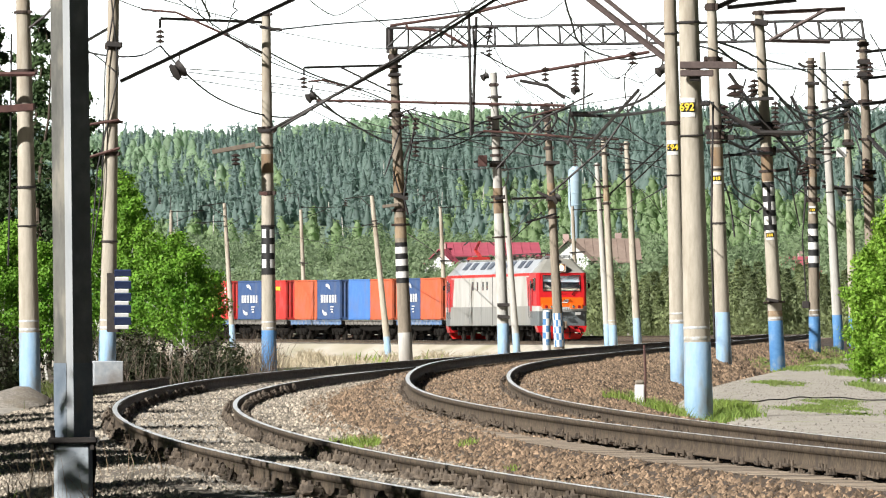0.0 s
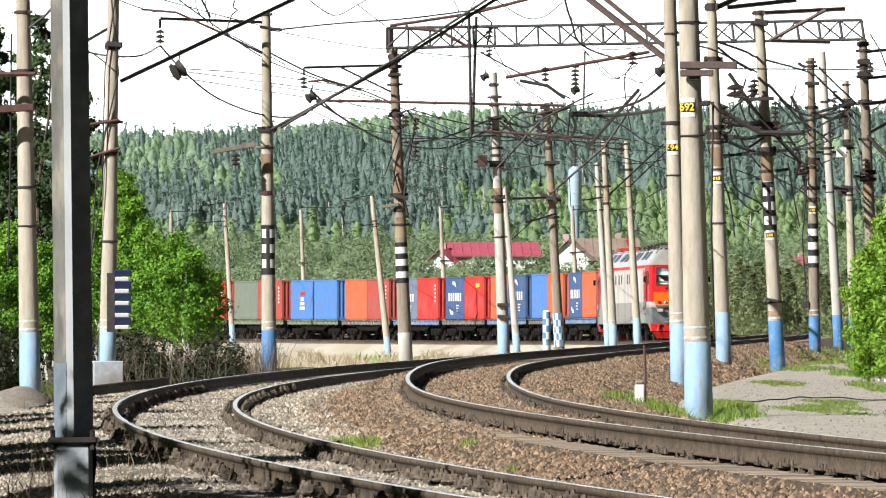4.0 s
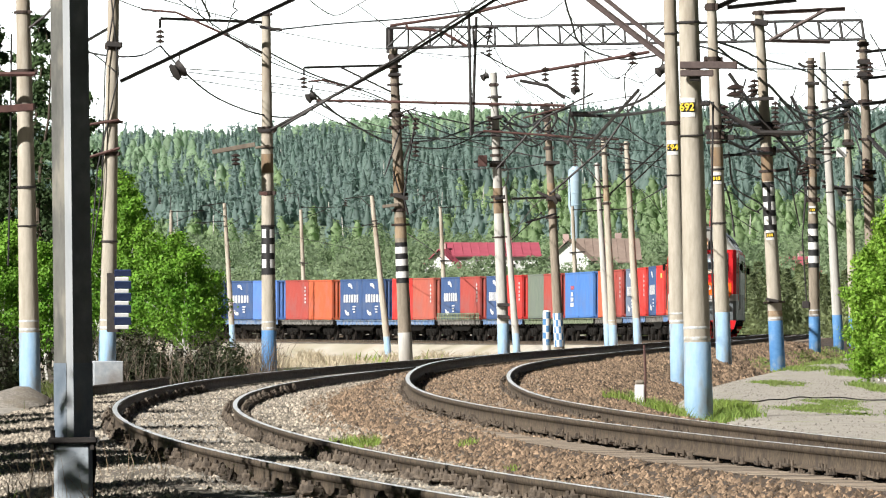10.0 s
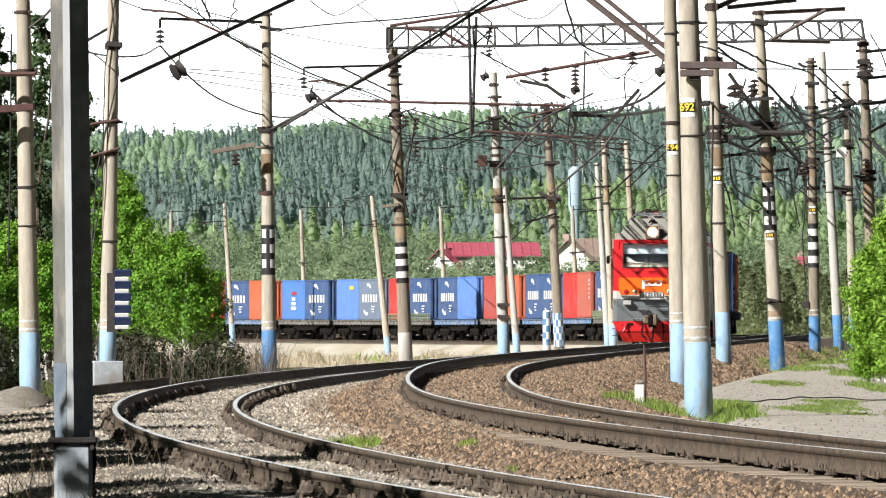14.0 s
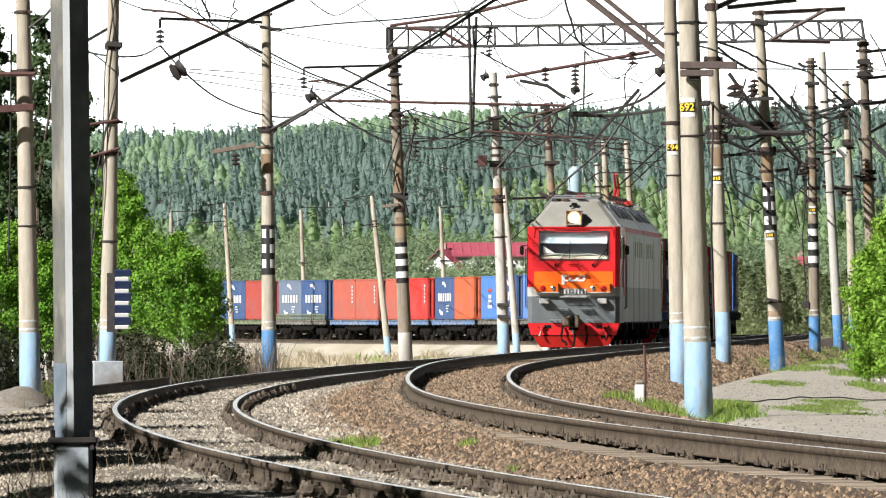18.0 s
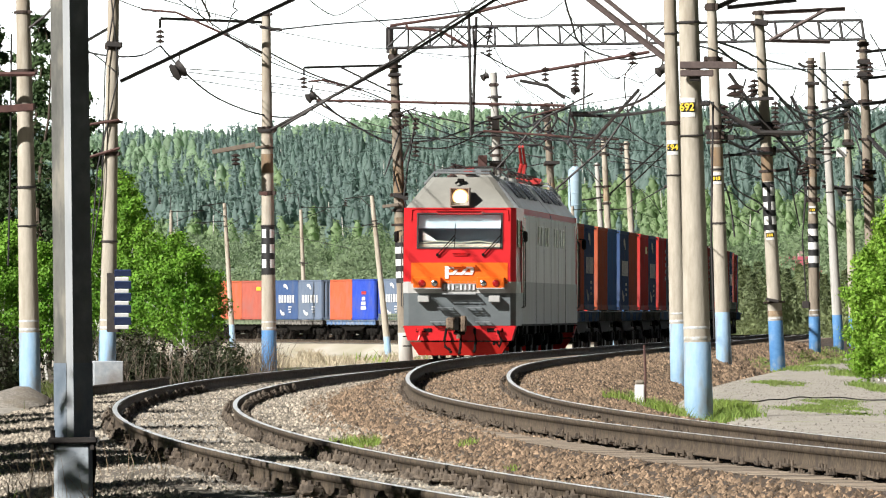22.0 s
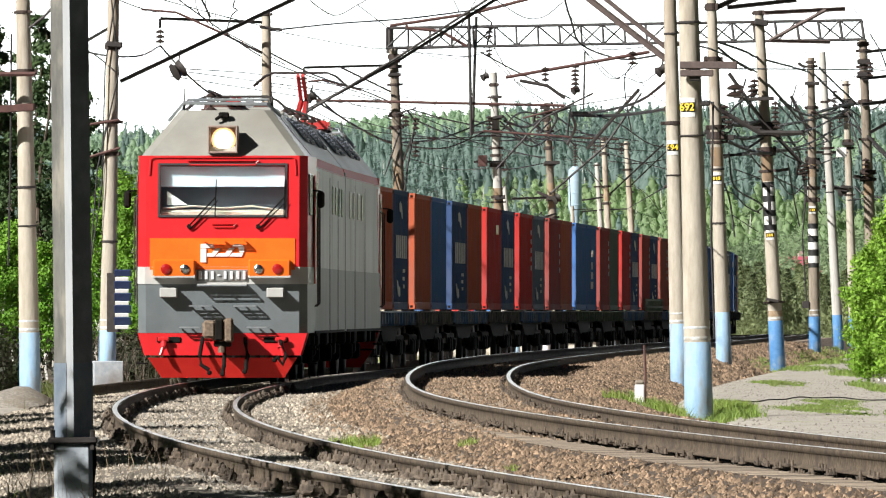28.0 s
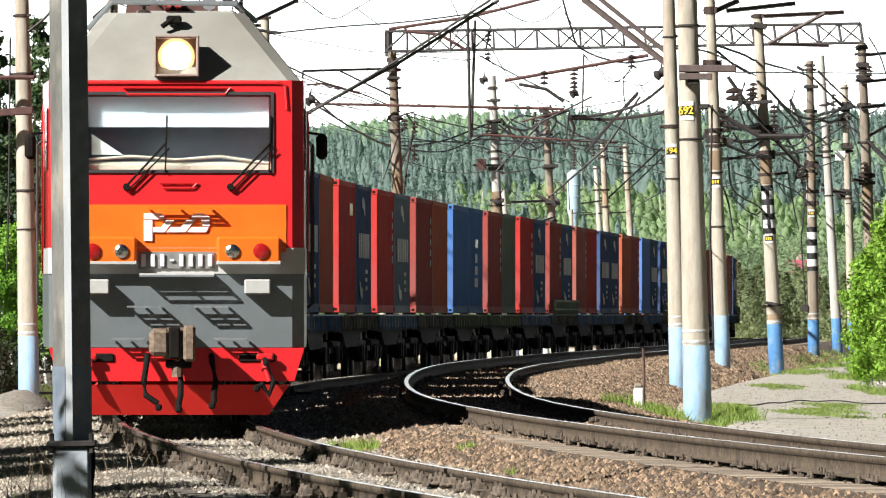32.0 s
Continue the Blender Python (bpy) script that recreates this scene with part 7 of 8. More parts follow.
M_WAISTDARK = mat("dark_plate_grey", (0.17, 0.17, 0.16), (0.24, 0.24, 0.225), 6, 0.6)
M_EMBLEM = mat("clean_white_paint", (0.74, 0.74, 0.73), (0.82, 0.82, 0.80), 6, 0.5)
M_SLAT = mat("blue_grey_slats", (0.13, 0.16, 0.21), (0.19, 0.225, 0.28), 5, 0.6)
M_LOUVRE = mat("dark_blue_grey_louvre", (0.05, 0.06, 0.08), (0.09, 0.105, 0.135), 5, 0.6)
M_HOOD = mat("dusty_hood", (0.26, 0.19, 0.165), (0.36, 0.28, 0.24), 8, 0.6)
M_COUPLER = mat("rusty_brown_steel", (0.085, 0.06, 0.043), (0.25, 0.185, 0.13), 14, 0.75, 0.1, bump=0.2)
# The sky reflected in the windscreen is put into the wall's and blind's blue.
M_CABWALL = mat("cab_lining_sky_in_colour", (0.11, 0.135, 0.185), (0.16, 0.19, 0.25), 2, 0.6)
M_BLIND = mat("blind_sky_in_colour", (0.48, 0.58, 0.68), (0.61, 0.71, 0.80), 1.5, 0.8)
M_DASH = mat("beige_plastic", (0.36, 0.345, 0.28), (0.44, 0.42, 0.35), 6, 0.6)
M_PANTO = mat("red_painted_tube", (0.42, 0.03, 0.03), (0.50, 0.05, 0.04), 8, 0.5)


LOCO_A = loco_section("red, orange and grey electric locomotive half with a lit headlight")
red_pilot(LOCO_A)
bogie(LOCO_A, 3.9, r=0.6, base=3.0, frame_z=0.75)
bogie(LOCO_A, -3.9, r=0.6, base=3.0, frame_z=0.75)
loco_details(LOCO_A)
LOCO_B = copy_thing(LOCO_A, pose(0, 0, 0))
pantograph(LOCO_B, 4.6, True)
pantograph(LOCO_A, 2.6, False)
LOCO_B["label"] = "rear half of the electric locomotive, pantograph raised on its roof"


def wagon(m_frame, label, slatted=False):
    t = thing("container_flat_wagon", label, "wagon")
    g = Geo()
    for e in (-1, 1):
        g.prism([(-6.7, 1.27), (6.7, 1.27), (6.7, 1.0), (-6.7, 1.0)], e * 1.30 - 0.02, e * 1.30 + 0.02, "x")
        g.box((e * 1.34, 0, 1.255), (0.12, 13.4, 0.03))
        for k in range(-6, 7):
            g.box((e * 1.335, k * 1.05, 1.10), (0.05, 0.06, 0.28))
    part("side_sill", g, m_frame, t)
    for e in (-1, 1):
        part("fish_belly", Geo().prism([(-6.6, 1.0), (6.6, 1.0), (6.5, 0.94), (3.4, 0.90), (2.2, 0.62), (-2.2, 0.62), (-3.4, 0.90), (-6.5, 0.94)], e * 1.12 - 0.02, e * 1.12 + 0.02, "x"), M_UNDER, t, "deep beam, underframe shade put into its colour")
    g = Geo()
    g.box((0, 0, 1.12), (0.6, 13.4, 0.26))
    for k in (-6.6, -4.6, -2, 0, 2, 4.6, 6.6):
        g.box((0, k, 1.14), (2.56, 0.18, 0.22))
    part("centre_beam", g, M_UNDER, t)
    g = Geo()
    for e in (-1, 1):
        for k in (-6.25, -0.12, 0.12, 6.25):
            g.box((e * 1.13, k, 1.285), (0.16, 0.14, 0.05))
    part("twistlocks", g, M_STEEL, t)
    # Dark blocks added to close the lit gap below the frame.
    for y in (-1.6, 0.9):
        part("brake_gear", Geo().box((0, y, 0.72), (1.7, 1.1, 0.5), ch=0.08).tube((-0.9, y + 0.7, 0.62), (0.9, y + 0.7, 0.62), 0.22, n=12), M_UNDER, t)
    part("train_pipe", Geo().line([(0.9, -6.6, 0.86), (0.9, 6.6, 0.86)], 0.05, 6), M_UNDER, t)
    if slatted:
        for e in (-1, 1):
            g = Geo()
            for k in range(27):
                g.box((e * 1.36, -6.5 + k * 0.5, 1.45), (0.05, 0.10, 0.42))
            g.box((e * 1.37, 0, 1.66), (0.05, 13.2, 0.06))
            g.box((e * 1.37, 0, 1.42), (0.04, 13.2, 0.05))
            part("low_side_rail", g, M_FRAMEGREEN, t, "low slatted side")
    for k in (-1, 1):
        g = Geo().box((0, k * 6.95, 1.06), (0.26, 0.7, 0.24), ch=0.04).box((0, k * 7.2, 1.06), (0.36, 0.2, 0.34), ch=0.05)
        part("coupler", g, M_UNDER, t)
    bogie(t, 4.85)
    bogie(t, -4.85)
    return t


def container_meshes():
    """Corrugated walls, frame and doors of a twenty-foot container; z = 0 under its corner castings."""
    L, W, H = 6.058, 2.438, 2.591
    wall = Geo()
    n = 22
    step = (L - 0.36) / n
    for e in (-1, 1):
        pts = []
        for i in range(n):
            y = -L / 2 + 0.18 + i * step
            pts += [(y, 0.0), (y + step * 0.3, 0.0), (y + step * 0.5, 0.036), (y + step * 0.8, 0.036)]
        pts.append((L / 2 - 0.18, 0.0))
        lo = [(e * (W / 2 - 0.012 - d), y, 0.16) for y, d in pts]
        hi = [(e * (W / 2 - 0.012 - d), y, H - 0.10) for y, d in pts]
        k = len(pts)
        wall.add(lo + hi, [(i, i + 1, k + i + 1, k + i) for i in range(k - 1)])
    wall.box((0, 0, H - 0.06), (W - 0.12, L - 0.12, 0.05))
    wall.box((0, 0, 0.14), (W - 0.12, L - 0.12, 0.06))
    n = 8
    step = (W - 0.3) / n
    pts = []
    for i in range(n):
        x = -W / 2 + 0.15 + i * step
        pts += [(x, 0.0), (x + step * 0.3, 0.0), (x + step * 0.5, 0.045), (x + step * 0.8, 0.045)]
    pts.append((W / 2 - 0.15, 0.0))
    lo, hi = [(x, L / 2 - 0.02 - d, 0.16) for x, d in pts], [(x, L / 2 - 0.02 - d, H - 0.1) for x, d in pts]
    k = len(pts)
    wall.add(lo + hi, [(i, i + 1, k + i + 1, k + i) for i in range(k - 1)])
    frame_ = Geo()
    for e in (-1, 1):
        for j in (-1, 1):
            frame_.box((e * (W / 2 - 0.08), j * (L / 2 - 0.09), H / 2), (0.16, 0.18, H), ch=0.012)
        frame_.box((e * (W / 2 - 0.03), 0, H - 0.05), (0.06, L - 0.36, 0.10), ch=0.01)
        frame_.box((e * (W / 2 - 0.03), 0, 0.08), (0.06, L - 0.36, 0.16), ch=0.01)
    for j in (-1, 1):
        frame_.box((0, j * (L / 2 - 0.05), H - 0.06), (W - 0.32, 0.10, 0.12), ch=0.01)
        frame_.box((0, j * (L / 2 - 0.05), 0.08), (W - 0.32, 0.10, 0.16), ch=0.01)
    doors = {-1: Geo(), 1: Geo()}
    for e in (-1, 1):
        doors[e].box((e * 0.535, -L / 2 + 0.05, H / 2 + 0.02), (1.05, 0.05, H - 0.30), ch=0.01)
        for k in range(4):
            doors[e].box((e * 0.535, -L / 2 + 0.022, 0.5 + k * 0.55), (0.95, 0.02, 0.34), ch=0.008)
    bars = Geo().tube((0, -L / 2, 0.2), (0, -L / 2, H - 0.15), 0.017, n=6).mesh("lock_rod", M_STEEL)
    cast = Geo().box((0, 0, 0), (0.17, 0.182, 0.124), ch=0.01)
    return wall, frame_, doors, bars, cast


C_PARTS = container_meshes()
C_MADE = {}


def container(color, marks, m_post=None):
    if (color, marks) in C_MADE:
        return copy_thing(C_MADE[color, marks], pose(0, 0, 0))
    say = BOX_COLORS[color][2]
    extra = {"logo": " with bold white markings", "text": " with white number column", "badge": " with red and white badge", "patch": " with a yellow patch", "": ""}[marks]
    t = thing("shipping_container", say + " steel container" + extra + (" on a wagon" if marks == "badge" else " on a flat wagon"), "container", group="containers on the train")
    wall, fr, doors, bars, cast = C_PARTS
    part("corrugated_wall", wall, M_BOX[color], t)
    part("frame", fr, M_BOX[color], t)
    for e in (-1, 1):
        d = part("door", doors[e], M_BOX[color], t)
        for x in (0.3, 0.85):
            part("lock_rod", bars, None, d, at=pose(e * x, 0, 0))
    me = cast.mesh("corner_casting", M_BOX[color])
    for e in (-1, 1):
        for j in (-1, 1):
            for z in (0.06, 2.531):
                part("corner_casting", me, None, t, at=pose(e * 1.144, j * 2.949, z))
    holes = Geo()
    for e in (-1, 1):
        for j in (-1, 1):
            for z in (0.065, 2.526):
                holes.box((e * 1.2295, j * 2.949, z), (0.006, 0.085, 0.055), ch=0.002)
                holes.box((e * 1.144, j * 3.0405, z), (0.065, 0.006, 0.055), ch=0.002)
    part("casting_apertures", holes, M_UNDER, t, "dark holes in the corner castings")
    X = 1.229
    for e in (-1, 1):
        def bar(y, z, dy, dz, m, name="marking"):
            part(name, Geo().box((e * X, y * e, z), (0.006, dy, dz)), m, t)
        if marks == "logo":
            for k in range(6):
                y0 = 1.85 - k * 0.72
                bar(y0, 1.36, 0.50 if k % 3 else 0.40, 0.50, M_MARK)
            for yc, zc, flip in ((-0.35, 1.93, 1), (-0.85, 0.68, -1)):
                crescent = [(0.85 * math.cos(a), 0.42 * math.sin(a)) for a in (0.1, 0.6, 1.1, 1.6, 2.1)] + [(0.60 * math.cos(a) - 0.08, 0.20 * math.sin(a)) for a in (1.9, 1.4, 0.9, 0.4)]
                part("marking_swirl", Geo().prism([((yc + flip * p) * e, zc + flip * q) for p, q in crescent], e * X - 0.003, e * X + 0.003, "x"), M_MARK, t, "white curved flash")
            small = Geo()
            for k in range(3):
                small.box((e * X, (0.95 - 0.1 * (k % 2)) * e, 0.84 - k * 0.17), (0.006, 0.85 - 0.15 * k, 0.08))
            part("marking_small", small, M_MARK, t)
        elif marks == "text":
            for k in range(5):
                bar(2.25, 2.1 - k * 0.24, 0.28, 0.14, M_MARK)
        elif marks == "badge":
            bar(0.2, 1.72, 1.3, 0.2, M_RED)
            for k in range(3):
                bar(0.1, 1.35 - k * 0.3, 0.9 + 0.25 * k, 0.22, M_MARK)
        elif marks == "patch":
            bar(1.2, 2.05, 1.1, 0.24, M_YELLOW)
    C_MADE[color, marks] = t
    return t


# front and rear box of each wagon, from the locomotive back
LOADS = """orange/ navy/logo; orange/ sky/; navy/logo orange/; red/patch navy/logo; red/text slate/logo; dark/text orange/; sky/ sky/badge; dark/text green/;
red/text navy/logo; dark/text navy/logo; brown/text red/; navy/logo navy/logo; orange/ dark/text; blue/ navy/logo; navy/logo red/; slate/logo blue/patch;
navy/logo sky/badge; orange/ navy/logo; red/text brown/patch; brown/text brown/text; navy/logo slate/logo; dark/text navy/logo; navy/logo slate/logo; royal/badge orange/;
slate/logo navy/logo; brown/patch orange/; navy/logo sky/; red/ dark/text; navy/logo brown/; orange/ navy/logo"""
FRAME_OF = "bgbgbgeebsbbgbsggbbbsesbgegbge"
W_MADE, TRAIN = {}, []
for i, pair in enumerate(LOADS.split(";")):
    kind_ = FRAME_OF[i]
    if kind_ not in W_MADE:
        mm, ll = {"g": (M_FRAMEGREY, "dusty grey flat wagon carrying containers"), "b": (M_FRAMEBLUE, "dusty blue flat wagon carrying containers"),
                  "e": (M_FRAMEGREEN, "dull green flat wagon carrying containers"), "s": (M_FRAMEGREY, "grey flat wagon with low slatted sides")}[kind_]
        w = wagon(mm, ll, kind_ == "s")
        tagged(w, group="wagons of the train")
        W_MADE[kind_] = w
    else:
        w = copy_thing(W_MADE[kind_], pose(0, 0, 0))
    boxes = []
    for j, word in enumerate(pair.split()):
        c, mk = word.split("/")
        boxes.append((container(c, mk), pose(0, 3.09 - j * 6.18, 1.31, 0, 0, 0)))
    TRAIN.append((w, boxes))


def rides(s_mid, half):
    """The pose of a vehicle whose bogie pivots stand half before and behind arc length s_mid; it drives towards smaller s."""
    a, b = track_point(s_mid - half), track_point(s_mid + half)
    for p in (a, b):
        p.x -= 0.13 * (1 - float(smoothstep(p.y, 160, 235)))
    d = a - b
    m = (a + b) / 2
    return pose(m.x, m.y, m.z, math.degrees(math.atan2(d.z, math.hypot(d.x, d.y))), 0, math.degrees(math.atan2(-d.x, d.y)))

# ---------------------------------------------------------------- paint, signs and small gear on the masts


def ring_patch(key, a, b, ang0, ang1, material, name="painted_patch", lift=0.008):
    """A painted patch on a mast between two heights and two angles; -90 faces the camera."""
    t = MASTS[key]
    r0, r1, h = t["r"]
    n = max(3, math.ceil(abs(ang1 - ang0) / 9))
    vs = []
    for q in (a, b):
        r = r0 + (r1 - r0) * q / h
        for k in range(n + 1):
            w = radians(ang0 + (ang1 - ang0) * k / n)
            vs += [(math.cos(w) * (r + lift), math.sin(w) * (r + lift), q), (math.cos(w) * (r - 0.01), math.sin(w) * (r - 0.01), q)]
    m = 2 * (n + 1)
    fs = []
    for k in range(n):
        i = 2 * k
        fs += [(i, i + 2, m + i + 2, m + i), (i + 1, i + 3, m + i + 3, m + i + 1), (i, i + 1, i + 3, i + 2), (m + i, m + i + 1, m + i + 3, m + i + 2)]
    fs += [(0, 1, m + 1, m), (m - 2, m - 1, 2 * m - 1, 2 * m - 2)]
    return part(name, Geo().add(vs, fs), material, t, smooth=40)


for key, a, b in (("m", 2.53, 3.86), ("d", 3.66, 5.02)):
    ring_patch(key, a, b, 0, 359.9, M_BLACK, lift=0.005)
    for k in range(3):
        z = a + 0.18 + k * 0.40
        ring_patch(key, z, z + 0.23, -152, -106, M_WHITE)
        ring_patch(key, z, z + 0.23, -74, -28, M_WHITE)
for key, a, b in (("k", 2.45, 3.72), ("e", 2.75, 4.28)):
    ring_patch(key, a, b, 0, 359.9, M_BLACK, lift=0.005)
    step = (b - a - 0.12) / 3
    for k in range(3):
        ring_patch(key, a + 0.16 + k * step, a + 0.16 + k * step + step * 0.52, 0, 359.9, M_WHITE)
for k in range(5):
    for j in range(6):
        ring_patch("s", k * 0.27, k * 0.27 + 0.27, j * 60 + (30 if k % 2 else 0) - 180, j * 60 + (60 if k % 2 else 30) - 180, M_WHITE)
        ring_patch("s", k * 0.27, k * 0.27 + 0.27, j * 60 + (0 if k % 2 else 30) - 180, j * 60 + (30 if k % 2 else 60) - 180, M_PAINT_BLUE)
M_RUSTSTAIN = mat("rust_streaked_concrete", (0.26, 0.17, 0.092), (0.43, 0.35, 0.25), 7, 0.9, bump=0.2, c3=(0.12, 0.075, 0.045), big=0.5, stretch=(1, 1, 0.3))
for key, a, b in (("m", 5.25, 5.75), ("d", 5.05, 5.85), ("d", 1.3, 1.45), ("k", 5.2, 6.1), ("k", 3.85, 4.5), ("s", 5.6, 6.6), ("c", 5.3, 5.8), ("e", 5.9, 6.4), ("i", 5.0, 5.9), ("h", 5.2, 6.2), ("t", 6.9, 7.6)):
    ring_patch(key, a, b, 0, 359.9, M_RUSTSTAIN, "rust_stain", 0.004)
bol = thing("chequered_post", "short round post chequered in blue and white", "post", pose(4.15, 393.5, -0.12))
part("post", Geo().lathe([(0.16, -0.3), (0.16, 1.36), (0.10, 1.42)], 16), M_WHITE, bol, smooth=40)
for k in range(5):
    for j in range(3):
        w0 = radians(j * 120 + (60 if k % 2 else 0) + 20)
        vs = [((0.166) * math.cos(w0 + q * 0.2), 0.166 * math.sin(w0 + q * 0.2), 0.02 + k * 0.27 + z) for z in (0, 0.25) for q in range(6)]
        part("blue_check", Geo().add(vs, [(q, q + 1, 7 + q, 6 + q) for q in range(5)]), M_PAINT_BLUE, bol)


def lettering(text, size, material, parent, at):
    cu = bpy.data.curves.new("digits", "FONT")
    cu.body, cu.size, cu.align_x, cu.align_y, cu.extrude = text, size, "CENTER", "CENTER", 0.002
    cu.offset = 0.004
    ob = new("digits", cu)
    me = bpy.data.meshes.new_from_object(ob.evaluated_get(bpy.context.evaluated_depsgraph_get()))
    bpy.data.objects.remove(ob)
    me.materials.clear()
    me.materials.append(material)
    return part("digits", me, None, parent, "yellow digits", at=at)


def mast_number(key, text, z, side, w=0.25, h=0.17):
    t = MASTS[key]
    r0, r1, hh = t["r"]
    r = r0 + (r1 - r0) * z / hh
    turn = pose(0, 0, z, 0, 0, side)
    for dz, zz, mm in ((0, h, M_BLACK), (h * 0.78, h * 0.5, M_WHITE), (-h * 0.78, h * 0.5, M_WHITE)):
        vs = []
        for q in (dz - zz / 2, dz + zz / 2):
            for k in range(9):
                a = (-0.5 + k / 8) * w / r
                vs.append((math.sin(a) * (r + 0.01), -math.cos(a) * (r + 0.01), q))
        part("number_panel", Geo().add(vs, [(k, k + 1, 10 + k, 9 + k) for k in range(8)]), mm, t, at=turn)
    if text:
        lettering(text, h * 1.15, M_YELLOW, t, turn @ pose(0, -r - 0.016, 0, 90, 0, 0))
    else:
        for k in (-1, 0, 1):
            part("digit_bar", Geo().box((k * w * 0.28, -r - 0.014, 0), (w * 0.18, 0.006, h * 0.6)), M_YELLOW, t, at=turn)


mast_number("a", "692", 4.66, -22, 0.225, 0.14)
mast_number("b", "694", 4.98, -12, 0.24, 0.15)
mast_number("c", "", 4.98, -10, 0.25, 0.15)
mast_number("d", "", 3.55, -10, 0.22, 0.13)
mast_number("e", "", 4.75, -8, 0.22, 0.13)

# striped board on the mast by the birches
M_NAVYSLAT = mat("navy_enamel", (0.018, 0.035, 0.10), (0.03, 0.055, 0.15), 9, 0.5)
board = thing("striped_signal_board", "slatted board striped in blue and white on a mast", "sign", pose(-7.02, 215.5, 0.86))
for k in range(9):
    if k % 2 == 0:
        part("slat", Geo().box((-0.02, 0, 0), (0.30, 0.03, 0.085), ch=0.008), M_WHITE, board, at=pose(0, 0, 0.06 + k * 0.132, 12, 0, 0))
    else:
        part("slat", Geo().box((0, 0, 0), (0.37, 0.03, 0.19), ch=0.008), M_NAVYSLAT, board, at=pose(0, 0, 0.06 + k * 0.132, 30, 0, 0))
part("slat", Geo().box((0, 0, 0), (0.37, 0.03, 0.16), ch=0.008), M_NAVYSLAT, board, at=pose(0, 0, 0.06 + 9 * 0.132, 30, 0, 0))
part("bracket", Geo().box((-0.2, 0.08, 0.6), (0.3, 0.04, 1.3)), M_STEEL, board)
M_FOOTPALE = mat("blue_grey_concrete", (0.30, 0.34, 0.38), (0.46, 0.48, 0.49), 7, 0.85, bump=0.3, c3=(0.22, 0.20, 0.18))
solid("mast_plinth", Geo().box((0, 0, 0.15), (0.66, 0.6, 0.75), ch=0.02), M_FOOTPALE, "pale blue-grey concrete block under a mast", "block", pose(-7.38, 216, -0.35, 0, 0, 8))

# white distance post among the grass
post = thing("distance_post", "short white stone post with a dark top in the grass", "post", pose(3.0, 150, -0.22))
part("stone", Geo().box((0, 0, 0.16), (0.15, 0.12, 0.42), ch=0.015), M_WHITE, post)
part("cap", Geo().box((0, 0, 0.40), (0.145, 0.115, 0.08), ch=0.03), M_CONC_DARK, post)
rod = solid("marker_rod", Geo().line([(0, 0, -0.2), (0.01, 0, 0.55), (-0.01, 0, 0.95)], 0.022, 6), M_RUSTPIPE, "thin rusty rod beside a white post", "rod", pose(3.1, 151, -0.2))

# steel post close to the camera
M_POSTPAINT = mat("blue_grey_post_paint", (0.15, 0.19, 0.24), (0.24, 0.28, 0.33), 7, 0.55, 0.2, c3=(0.30, 0.30, 0.29), big=0.3)
# Besides grime, these three zinc tones hold sun, shade and tree dapple as colour.
M_ZINCSHADE = mat("zinc_shaded_flank", (0.13, 0.15, 0.165), (0.22, 0.24, 0.255), 6, 0.6, 0.2, c3=(0.09, 0.10, 0.11))
M_ZINCDAPPLE = mat("grimy_zinc_dappled", (0.10, 0.10, 0.092), (0.21, 0.205, 0.185), 5, 0.75, 0.1, c3=(0.36, 0.33, 0.27), big=0.5, stretch=(1, 1, 0.5))
M_ZINCLIT = mat("zinc_lit_strip", (0.48, 0.51, 0.53), (0.68, 0.70, 0.71), 6, 0.5, 0.2, stretch=(1, 1, 0.2))
M_FOOTING = mat("blue_smeared_concrete", (0.27, 0.315, 0.36), (0.42, 0.455, 0.48), 6, 0.85, bump=0.3, c3=(0.20, 0.22, 0.23))
near_post = thing("steel_channel_post", "tall galvanised steel channel post with a blue-grey foot", "post", pose(-2.985, 79.6, -0.55, 0, -0.62, 0))
prof = [(-0.155, 0.13), (-0.048, -0.06), (0.008, -0.06), (0.155, 0.10), (0.135, 0.12), (0.0, -0.04), (-0.04, -0.04), (-0.135, 0.145)]
for nm, poly, mm in (("left_flange", prof[:2] + prof[6:], M_ZINCDAPPLE), ("web", [prof[1], prof[2], prof[5], prof[6]], M_ZINCLIT), ("right_flange", prof[2:6], M_ZINCSHADE)):
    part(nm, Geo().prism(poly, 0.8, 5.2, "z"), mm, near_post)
part("painted_foot", Geo().prism([(x * 1.03, y * 1.03 - 0.002) for x, y in prof[:2] + prof[6:]], 0.79, 1.40, "z"), M_POSTPAINT, near_post)
part("painted_foot", Geo().prism([(x * 1.03, y * 1.03 - 0.002) for x, y in prof[2:6]], 0.79, 1.40, "z"), M_POSTPAINT, near_post)
part("foot_plate", Geo().box((0, 0.02, 0.775), (0.40, 0.40, 0.05), ch=0.01), M_STEEL, near_post)
part("footing", Geo().box((0, 0.03, 0.30), (0.31, 0.34, 0.92), ch=0.03), M_FOOTING, near_post)
part("cable", Geo().line([(0.16, 0.0, 0.78), (0.17, -0.02, 0.6), (0.15, -0.03, 0.42), (0.18, -0.02, 0.2), (0.17, 0.0, -0.1)], 0.022, 6), M_UNDER, near_post)
for dx in (-0.16, 0.16):
    part("anchor_bolt", Geo().tube((dx, -0.14, 0.70), (dx, -0.14, 0.86), 0.02, n=6), M_STEEL, near_post)

# ---------------------------------------------------------------- loose stones of the ballast


